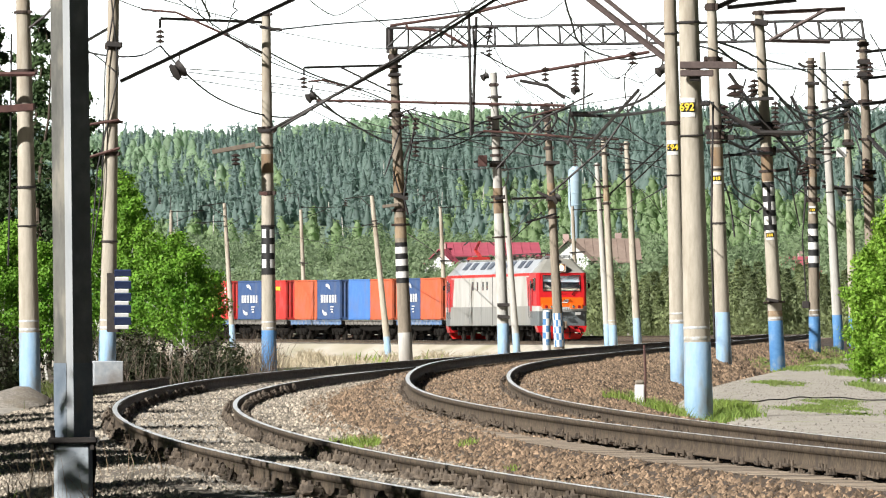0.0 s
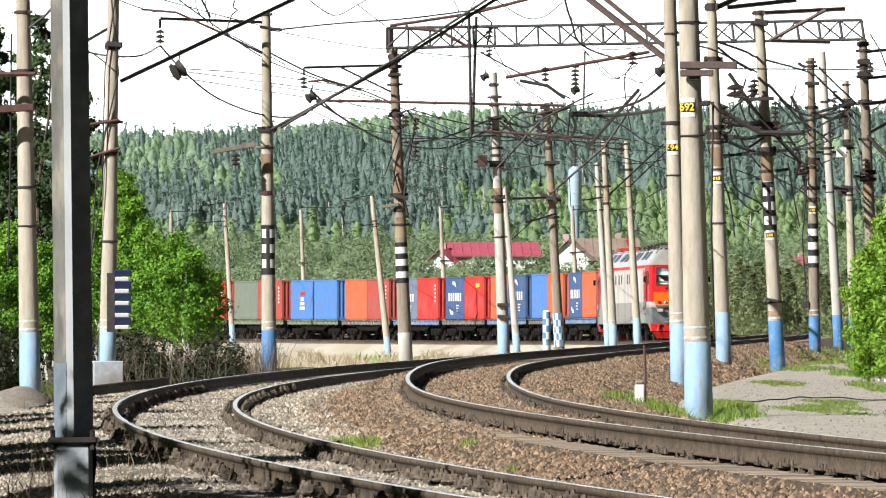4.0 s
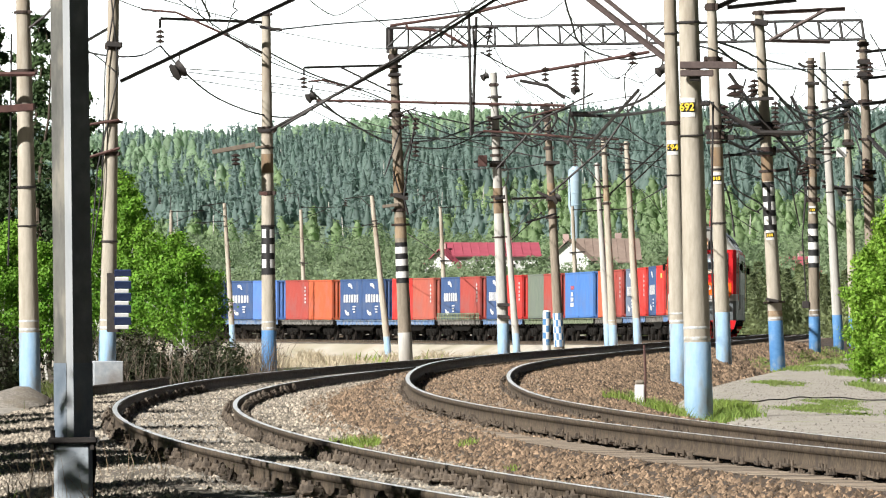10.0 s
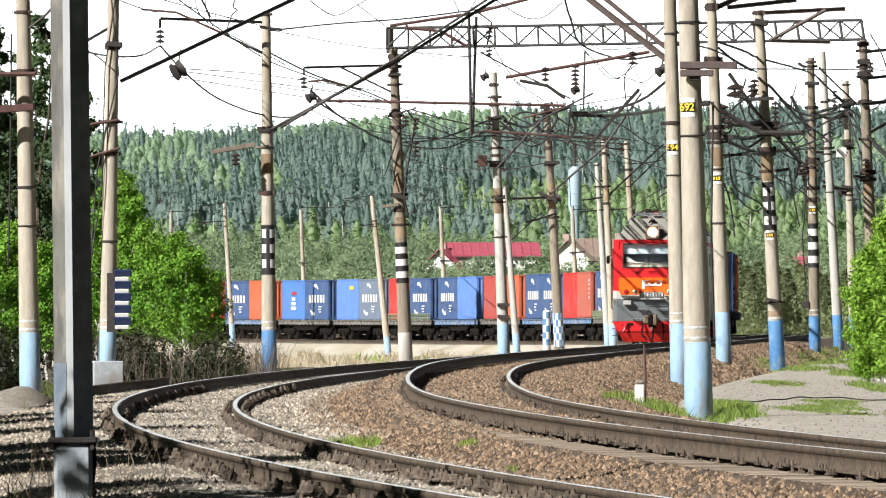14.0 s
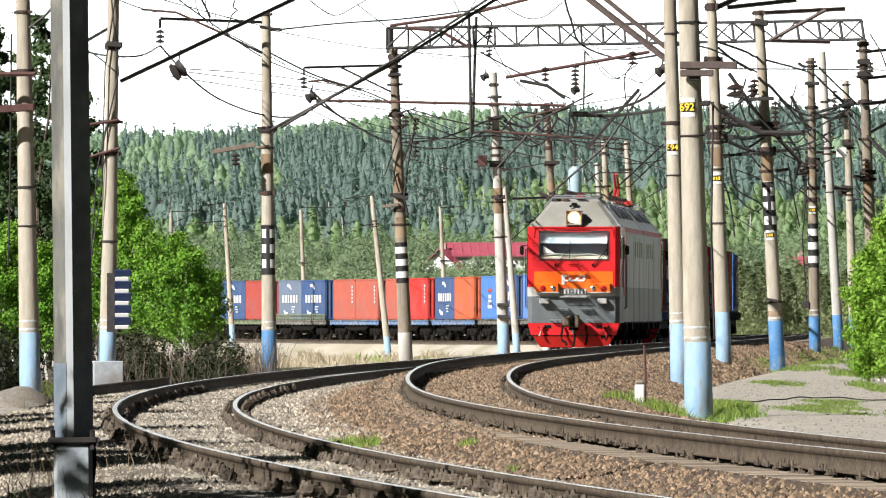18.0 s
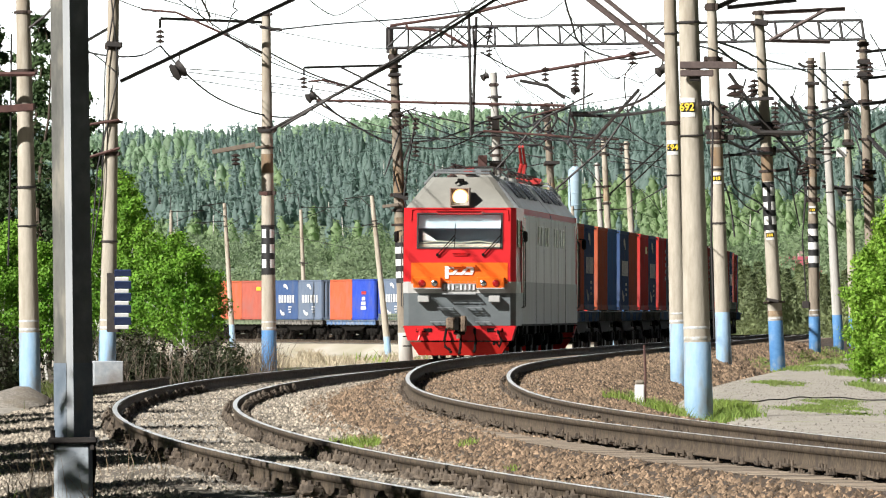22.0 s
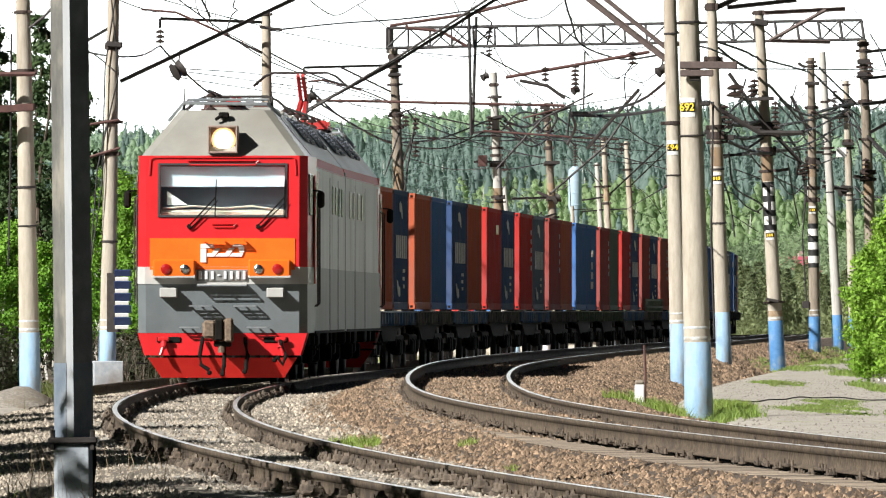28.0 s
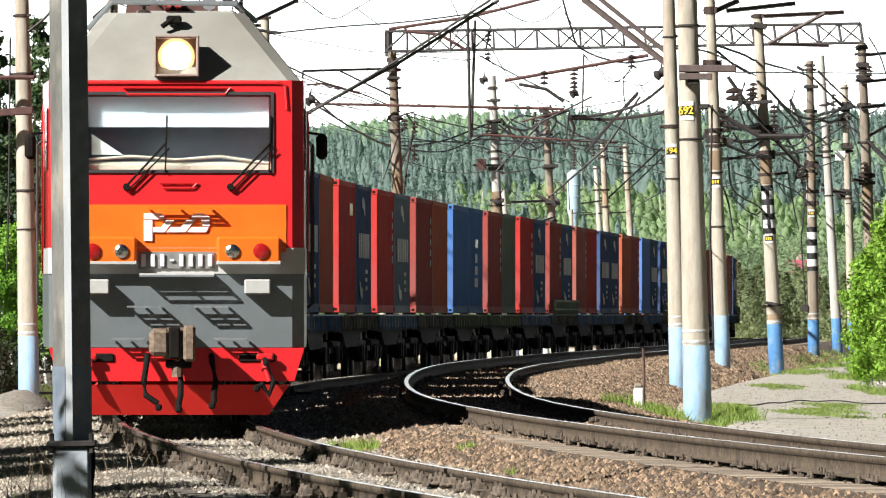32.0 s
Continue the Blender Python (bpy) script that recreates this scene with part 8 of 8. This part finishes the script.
def stones(name, label, u0, u1, y0, y1, n, r0, r1, zfun, material, seed):
    """A scatter of broken stones beside and between the rails, as one mesh."""
    q = np.random.default_rng(seed)
    s = np.interp(q.uniform(y0, y1, n), LINE_Y, LINE_S)
    u = q.uniform(u0, u1, n)
    x, y, _, _ = on_line(s, u)
    # the sleepers' ends lie bare here and there
    keep = ~((u > 2.66) & (u < 3.38) & (y < 101 + 6 * np.sin(u * 9))) & ~((u > -1.6) & (u < -0.85) & (y < 80 + 3 * np.sin(u * 7)))
    x, y, u = x[keep], y[keep], u[keep]
    n = len(x)
    z = zfun(u, y)
    r = r0 + (r1 - r0) * q.random(n) ** 1.6
    a = q.random(n)[:, None] * math.tau + np.arange(4)[None] * (math.tau / 4) + q.normal(size=(n, 4)) * 0.25
    rim = np.stack([np.cos(a), np.sin(a), -0.35 + q.normal(size=(n, 4)) * 0.12], 2) * q.uniform(0.7, 1.4, (n, 4, 1))
    tip = np.stack([q.normal(size=n) * 0.35, q.normal(size=n) * 0.35, q.uniform(0.45, 1.1, n)], 1)[:, None, :]
    v = np.concatenate([rim, tip], 1) * r[:, None, None] + np.stack([x, y, z + r * 0.3], 1)[:, None, :]
    tri = np.array([(0, 1, 4), (1, 2, 4), (2, 3, 4), (3, 0, 4)])
    f = (np.arange(n)[:, None, None] * 5 + tri[None]).reshape(-1, 3)
    return solid(name, swarm(name, v.reshape(-1, 3), f, material), None, label, "gravel", kind="stuff")


PROFILE_U = (-5.4, -4.4, -2.6, -1.5, 1.3, 1.75, 2.1, 2.5, 2.62, 3.2, 3.5, 5.5, 6.5, 8.2, 9.0)
PROFILE_Z = (-1.1, -0.80, -0.27, -0.20, -0.20, -0.20, -0.19, -0.20, -0.20, -0.20, -0.195, -0.195, -0.27, -0.75, -1.1)
PROFILE_R = (0, 0, 0, 0, 0, 0.15, 0.3, 0.8, 1, 1, 1, 1, 1, 0.4, 0)


def bed_z(u, y):
    return rail_z(y) + np.interp(u, PROFILE_U, PROFILE_Z) + np.interp(u, PROFILE_U, PROFILE_R) * rise_b(y)


stones("ballast_stones", "pale grey crushed stones round the rails", -3.3, 1.75, 65, 108, 46000, 0.010, 0.033, bed_z, M_STONE_A, 3)
stones("ballast_stones", "pale grey crushed stones round the rails", -3.4, 2.1, 108, 216, 38000, 0.015, 0.043, bed_z, M_STONE_A, 4)
stones("ballast_stones", "brown oil-stained crushed stones round the rails", 1.15, 8.0, 65, 108, 48000, 0.010, 0.036, bed_z, M_STONE_B, 5)
stones("ballast_stones", "brown crushed stones on the far bank", 5.0, 8.4, 228, 360, 14000, 0.04, 0.075, bed_z, M_STONE_B, 8)
stones("ballast_stones", "brown oil-stained crushed stones round the rails", 1.75, 8.0, 108, 228, 44000, 0.015, 0.043, bed_z, M_STONE_B, 6)

stones("path_pebbles", "small grey pebbles strewn over the dirt path", 7.4, 12.5, 112, 230, 5500, 0.008, 0.026, lambda u, y: ground_z(x_at(y) + u, y) - 0.004, M_PEBBLE, 9)

# ---------------------------------------------------------------- grass, weeds and dry stalks
M_GRASS = leafy("fresh_grass", (0.19, 0.30, 0.05), (0.33, 0.43, 0.10), (0.28, 0.34, 0.10), 0.4, 3)
M_VERGE = leafy("verge_grass_blades", (0.12, 0.215, 0.04), (0.30, 0.40, 0.10), (0.22, 0.26, 0.09), 0.35, 2, vary=0.4)
# Darker than fresh grass: the bank's missing shade is put into this colour.
M_SHADEGRASS = leafy("grass_shade_in_colour", (0.09, 0.13, 0.03), (0.17, 0.21, 0.055), (0.12, 0.13, 0.05), 0.3, 3)
M_TWIG = mat("dark_dry_twigs", (0.06, 0.048, 0.036), (0.19, 0.15, 0.112), 6, 0.9, island=0.5)
M_STRAW = leafy("dry_stalks", (0.20, 0.14, 0.09), (0.32, 0.24, 0.16), (0.25, 0.19, 0.13), 0.2, 3)


def blades(name, label, x, y, z, h, w, material, seed, spread=0.35):
    """Upright pointed blades at given spots, as one mesh."""
    q = np.random.default_rng(seed)
    n = len(x)
    a = q.random(n) * math.tau
    dx, dy = np.cos(a) * w, np.sin(a) * w
    lean = q.normal(size=(n, 2)) * spread * h[:, None]
    p = np.stack([x, y, z], 1)
    tip = p + np.stack([lean[:, 0], lean[:, 1], h], 1)
    mid = p + np.stack([lean[:, 0] * 0.35, lean[:, 1] * 0.35, h * 0.55], 1)
    off = np.stack([dx, dy, np.zeros(n)], 1)
    v = np.stack([p - off, p + off, mid + off * 0.8, tip, mid - off * 0.8], 1).reshape(-1, 3)
    f = (np.arange(n)[:, None, None] * 5 + np.array([(0, 1, 2), (0, 2, 4), (4, 2, 3)])[None]).reshape(-1, 3)
    return solid(name, swarm(name, v, f, material), None, label, "grass", kind="stuff")


def clump(cx, cy, rx, ry, n, seed):
    q = np.random.default_rng(seed)
    r, a = np.sqrt(q.random(n)), q.random(n) * math.tau
    return cx + np.cos(a) * r * rx, cy + np.sin(a) * r * ry


def tuft(cx, cy, rx, ry, n, h, seed, zf, w=0.006, material=None, label="tuft of fresh green grass", spread=0.35):
    x, y = clump(cx, cy, rx, ry, n, seed)
    q = np.random.default_rng(seed + 100)
    blades("grass_tuft", label, x, y, zf(x, y), q.uniform(0.4, 1.0, n) * h, w, material or M_GRASS, seed + 200, spread)


def on_bed(x, y):
    return bed_z(x - x_at(y), y) - 0.02


tuft(-0.95, 105.2, 0.30, 2.5, 520, 0.17, 11, on_bed)
tuft(0.25, 100.0, 0.10, 0.9, 120, 0.10, 12, on_bed)
tuft(0.62, 88.7, 0.07, 0.7, 60, 0.08, 15, on_bed)
tuft(4.35, 152.3, 0.5, 3.5, 1500, 0.24, 13, ground_z, 0.009)
tuft(2.85, 155.8, 0.55, 5.0, 1200, 0.22, 14, ground_z, 0.009)
tuft(3.45, 148.0, 0.30, 2.0, 420, 0.30, 16, on_bed, 0.01)
tuft(4.15, 147.0, 0.32, 1.5, 380, 0.26, 17, on_bed, 0.012)
tuft(2.75, 149.0, 0.35, 2.0, 300, 0.20, 18, on_bed, 0.008)
q0 = np.random.default_rng(77)
# weeds and grass on the verge: (middle x, middle y, half width, half depth, blades, height), ragged at the rim
for cx, cy, rx, ry, cnt, ht in ((3.55, 158, 0.75, 12, 5600, 0.13), (4.25, 151, 0.50, 5, 2400, 0.20), (4.75, 165, 0.35, 8, 1300, 0.10), (6.2, 158, 0.62, 8, 5200, 0.05), (6.75, 171, 0.45, 6, 2600, 0.05), (7.1, 150, 0.35, 5, 1200, 0.06),
                               (7.35, 214, 0.45, 8, 2200, 0.08), (9.6, 275, 0.9, 15, 3600, 0.14), (11.6, 318, 1.3, 26, 5200, 0.17), (10.3, 245, 0.5, 12, 2000, 0.16), (8.9, 200, 0.35, 12, 2400, 0.14), (14.5, 352, 1.8, 26, 4200, 0.2)):
    ra, an = np.sqrt(q0.random(cnt)) + q0.normal(size=cnt) * 0.16, q0.random(cnt) * math.tau
    gx = cx + np.cos(an) * ra * rx * (1 + 0.3 * np.sin(3 * an + cx))
    gy = cy + np.sin(an) * ra * ry
    keep = (np.sin(gx * 7.1 + gy * 0.5) + np.sin(gx * 2.3 - gy * 0.27) + q0.normal(size=cnt) * 0.8 > -0.5) & (gx - x_at(gy) > 6.9)
    blades("verge_grass", "fresh grass and weeds beside the dirt path", gx[keep], gy[keep], np.maximum(ground_z(gx[keep], gy[keep]), bed_z(gx[keep] - x_at(gy[keep]), gy[keep])) - 0.01, q0.uniform(0.25, 1.0, keep.sum()) * ht, 0.010, M_VERGE, 90 + int(cy), 0.5)
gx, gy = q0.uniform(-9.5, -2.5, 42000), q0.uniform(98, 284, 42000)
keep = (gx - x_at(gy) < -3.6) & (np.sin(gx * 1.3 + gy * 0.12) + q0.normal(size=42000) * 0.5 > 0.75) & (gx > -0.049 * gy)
blades("verge_grass", "rough grass on the bank, shade put into its colour", gx[keep], gy[keep], ground_z(gx[keep], gy[keep]) - 0.01, q0.uniform(0.08, 0.3, keep.sum()), 0.010, M_SHADEGRASS, 79, 0.5)
n = 2300
gx, gy = q0.uniform(-8.6, -4.2, n), q0.uniform(216, 262, n)
keep = gx - x_at(gy) < -3.4
blades("dry_stalks", "dry brown stalks below the birches", gx[keep], gy[keep], ground_z(gx[keep], gy[keep]), q0.uniform(0.4, 1.5, keep.sum()), 0.006, M_TWIG, 80, 0.4)
n = 260
gx, gy = q0.uniform(-4.4, -2.4, n), q0.uniform(72, 91, n)
blades("dry_stalks", "dry reddish stalks beside the steel post", gx, gy, np.full(n, -0.5), q0.uniform(0.3, 0.75, n), 0.004, M_STRAW, 81, 0.4)
n = 1500
gx, gy = q0.uniform(-4.9, -2.6, n), q0.uniform(78, 112, n)
keep = (gx - x_at(gy) < -2.9) & (np.sin(gx * 5 + gy * 0.4) > 0.1)
blades("verge_grass", "low weeds on the stony bank", gx[keep], gy[keep], bed_z(gx[keep] - x_at(gy[keep]), gy[keep]), q0.uniform(0.05, 0.2, keep.sum()), 0.008, M_GRASS, 84, 0.5)
M_DRYGRASS = leafy("bleached_grass", (0.42, 0.36, 0.25), (0.56, 0.49, 0.36), (0.48, 0.42, 0.30), 0.3, 0.6)
n = 16000
gx, gy = q0.uniform(-16, 8, n), q0.uniform(375, 591, n)
keep = gx < x_at(gy) - 5
blades("field_grass", "bleached dry grass in the hollow before the train", gx[keep], gy[keep], ground_z(gx[keep], gy[keep]), q0.uniform(0.12, 0.4, keep.sum()), 0.03, M_DRYGRASS, 82, 0.5)
n = 420
gx, gy = q0.uniform(-5.5, 0.0, n), q0.uniform(455, 568, n)
keep = np.sin(gx * 3.1 + gy * 0.3) > 0.72
blades("weeds", "scattered green weeds in the hollow", gx[keep], gy[keep], ground_z(gx[keep], gy[keep]), q0.uniform(0.3, 0.9, keep.sum()), 0.05, M_GRASS, 83, 0.5)

for cx, cy, cnt in ((-9.3, 520, 260), (-8.1, 478, 220), (-6.6, 505, 200), (-4.9, 470, 240), (-2.6, 520, 180), (-1.6, 462, 200), (-3.6, 446, 160), (0.6, 486, 200), (1.9, 508, 180), (-7.4, 545, 220), (-0.4, 540, 180), (2.6, 470, 140)):
    x, y = clump(cx, cy, 0.75, 9, cnt, int(cy))
    keep = x < x_at(y) - 3.2
    blades("weeds", "bleached weeds in the sandy hollow", x[keep], y[keep], np.maximum(ground_z(x[keep], y[keep]), -1.35), q0.uniform(0.15, 0.6, keep.sum()), 0.03, M_DRYGRASS, 300 + int(cy), 0.5)

# cable lying over the path
solid("ground_cable", Geo().line([(x, 175 + 4 * math.sin(x * 2.1), float(ground_z(x, 175)) + 0.02 + 0.012 * math.sin(x * 9)) for x in np.linspace(5.1, 7.9, 30)], 0.012, 6), M_UNDER, "black cable lying across the dirt path", "cable")

# ---------------------------------------------------------------- houses and tower beyond the line
M_REDROOF = mat("dark_red_metal_roof", (0.38, 0.075, 0.11), (0.46, 0.105, 0.145), 1.2, 0.6)
M_BROWNROOF = mat("brown_slate_roof", (0.22, 0.16, 0.13), (0.30, 0.23, 0.19), 1.2, 0.8)
M_PLASTER = mat("white_plaster", (0.72, 0.72, 0.70), (0.80, 0.80, 0.78), 1.5, 0.8)
M_PINKWALL = mat("pinkish_wall", (0.42, 0.30, 0.27), (0.50, 0.36, 0.33), 1.5, 0.8)
M_WATERBLUE = mat("pale_blue_tank_paint", (0.38, 0.50, 0.62), (0.46, 0.58, 0.68), 0.8, 0.5, c3=(0.34, 0.42, 0.50))


def house(label, m, w, d, eave, ridge, m_wall, m_roof, windows, over=0.35):
    t = thing("house", label, "house", m)
    part("wall", Geo().prism([(-d / 2, 0), (d / 2, 0), (d / 2, eave), (0, ridge - 0.12), (-d / 2, eave)], -w / 2, w / 2, "x"), m_wall, t)
    for e in (-1, 1):
        a = [(e * (d / 2 + over), eave - over * (ridge - eave) / (d / 2)), (0, ridge), (0, ridge + 0.1), (e * (d / 2 + over), eave + 0.1 - over * (ridge - eave) / (d / 2))]
        part("roof_slope", Geo().prism(a, -w / 2 - over, w / 2 + over, "x"), m_roof, t)
        for k in range(int(w / 0.8)):
            x = -w / 2 + 0.4 + k * 0.8
            part("roof_seam", Geo().line([(x, e * (d / 2 + over), eave + 0.13 - over * (ridge - eave) / (d / 2)), (x, 0, ridge + 0.12)], 0.03, 4), m_roof, t)
    for k in range(windows):
        x = -w / 2 + w * (k + 0.5) / windows
        wi = part("window", Geo().box((x, -d / 2 - 0.02, eave - 1.3), (0.9, 0.06, 1.1)), M_WHITE, t, "white-framed window")
        part("pane", Geo().box((x, -d / 2 - 0.055, eave - 1.3), (0.76, 0.02, 0.96)), M_GLASS, wi)
    part("chimney", Geo().box((w * 0.2, d * 0.15, ridge + 0.2), (0.6, 0.6, 0.9)), M_PINKWALL, t)
    return t


house("long house with a dark red metal roof", pose(4.6, 927, 0.75, 0, 0, 3), 8.2, 7.5, 5.75, 6.9, M_PLASTER, M_REDROOF, 5)
house("white gabled wing beside the red-roofed house", pose(0.3, 923, 1.1, 0, 0, 78), 6.0, 3.6, 4.2, 5.9, M_PLASTER, M_REDROOF, 1)
house("white gabled house among bushes", pose(12.6, 966, 2.0, 0, 0, 85), 7.0, 4.0, 4.4, 6.2, M_PLASTER, M_BROWNROOF, 1)
house("brown-roofed house among bushes", pose(16.4, 978, 2.0, 0, 0, 4), 5.6, 6.0, 4.3, 6.4, M_PINKWALL, M_BROWNROOF, 2)
house("small house with a red roof among trees", pose(35.0, 978, 2.0, 0, 0, 12), 4.0, 4.0, 2.9, 4.6, M_PINKWALL, M_REDROOF, 1)
tower = thing("water_tower", "pale blue steel water tower among the trees", "tower", pose(16.8, 1251, 4.4))
part("column", Geo().lathe([(0.55, -1), (0.55, 9.8)], 18), M_WATERBLUE, tower, smooth=40)
part("tank", Geo().lathe([(0.55, 9.0), (0.86, 10.2), (0.86, 14.8), (0.3, 15.3)], 20), M_WATERBLUE, tower, smooth=40)
for z in (10.3, 11.8, 13.3, 14.7):
    part("hoop", Geo().lathe([(0.87, z), (0.90, z + 0.03), (0.90, z + 0.1), (0.87, z + 0.13)], 20), M_WATERBLUE, tower)

# red and white post by the masts on the right
rw = thing("striped_marker_post", "marker post striped in red and white", "post", pose(14.5, 381, -0.2))
for k in range(9):
    part("stripe", Geo().lathe([(0.10, k * 0.3), (0.10, k * 0.3 + 0.3)], 12), M_RED if k % 2 else M_WHITE, rw, at=pose(0, 0, 1.2))
part("stem", Geo().tube((0, 0, -0.2), (0, 0, 1.2), 0.05), M_STEEL, rw)

heap = Geo().lathe([(1.0, -0.2), (0.85, 0.02), (0.55, 0.2), (0.25, 0.33), (0.05, 0.36)], 14)
heap.v = [(x * (1 + 0.15 * math.sin(5 * y + 9 * z)), y * 2, z + 0.04 * math.sin(7 * x + 3 * y)) for x, y, z in heap.v]
solid("dirt_mound", heap, mat("dry_brown_dirt", (0.13, 0.115, 0.095), (0.36, 0.33, 0.285), 16, 0.95, bump=1.0, bscale=30, c3=(0.20, 0.17, 0.13)), "mound of dry brown dirt at the foot of a mast", "dirt", pose(-7.95, 182.5, -0.5), smooth=60)
# spare rail lying on the bank
spare = Geo()
a_, b_ = Vector((-6.6, 170.5, -0.26)), Vector((-5.55, 199, -0.24))
m_ = Matrix.Translation(a_) @ (b_ - a_).to_track_quat("Y", "Z").to_matrix().to_4x4()
spare.prism([(x, z + 0.18) for x, z in RAIL], 0, (b_ - a_).length, "y")
solid("spare_rail", spare, M_RAIL, "rusty spare rail lying on the bank", "rail", m_)


# ---------------------------------------------------------------- all that moves
ROLLING = 30


def motions():
    times = [float(k) for k in range(33)]
    lead = {t: S_FRONT0 - SPEED * t for t in times}
    walk(LOCO_A, [(t, rides(lead[t] + 7.85, 3.9)) for t in times])
    walk(LOCO_B, [(t, rides(lead[t] + 23.7, 3.9) @ pose(0, 0, 0, 0, 0, 180)) for t in times])
    for i, (w, boxes) in enumerate(TRAIN):
        rows = [(t, rides(lead[t] + LOCO_LEN + WAGON_LEN * (i + 0.5), 4.85)) for t in times]
        walk(w, rows)
        for box, m in boxes:
            walk(box, [(t, p @ m) for t, p in rows])

    # the wheels roll
    fine = [k / 20 for k in range(641)]

    def roll(vehicle, r, way):
        spin = [(t, way * -math.degrees(SPEED * t / r)) for t in fine]
        for bog in vehicle.children:
            for ws in bog.children:
                if ws.name.startswith("wheelset"):
                    x, y, z = ws.matrix_basis.translation
                    walk(ws, [(t, pose(x, y, z, a, 0, 0)) for t, a in spin])
    roll(LOCO_A, 0.6, 1)
    roll(LOCO_B, 0.6, -1)
    for w, _ in TRAIN[:ROLLING]:
        roll(w, 0.475, 1)


motions()
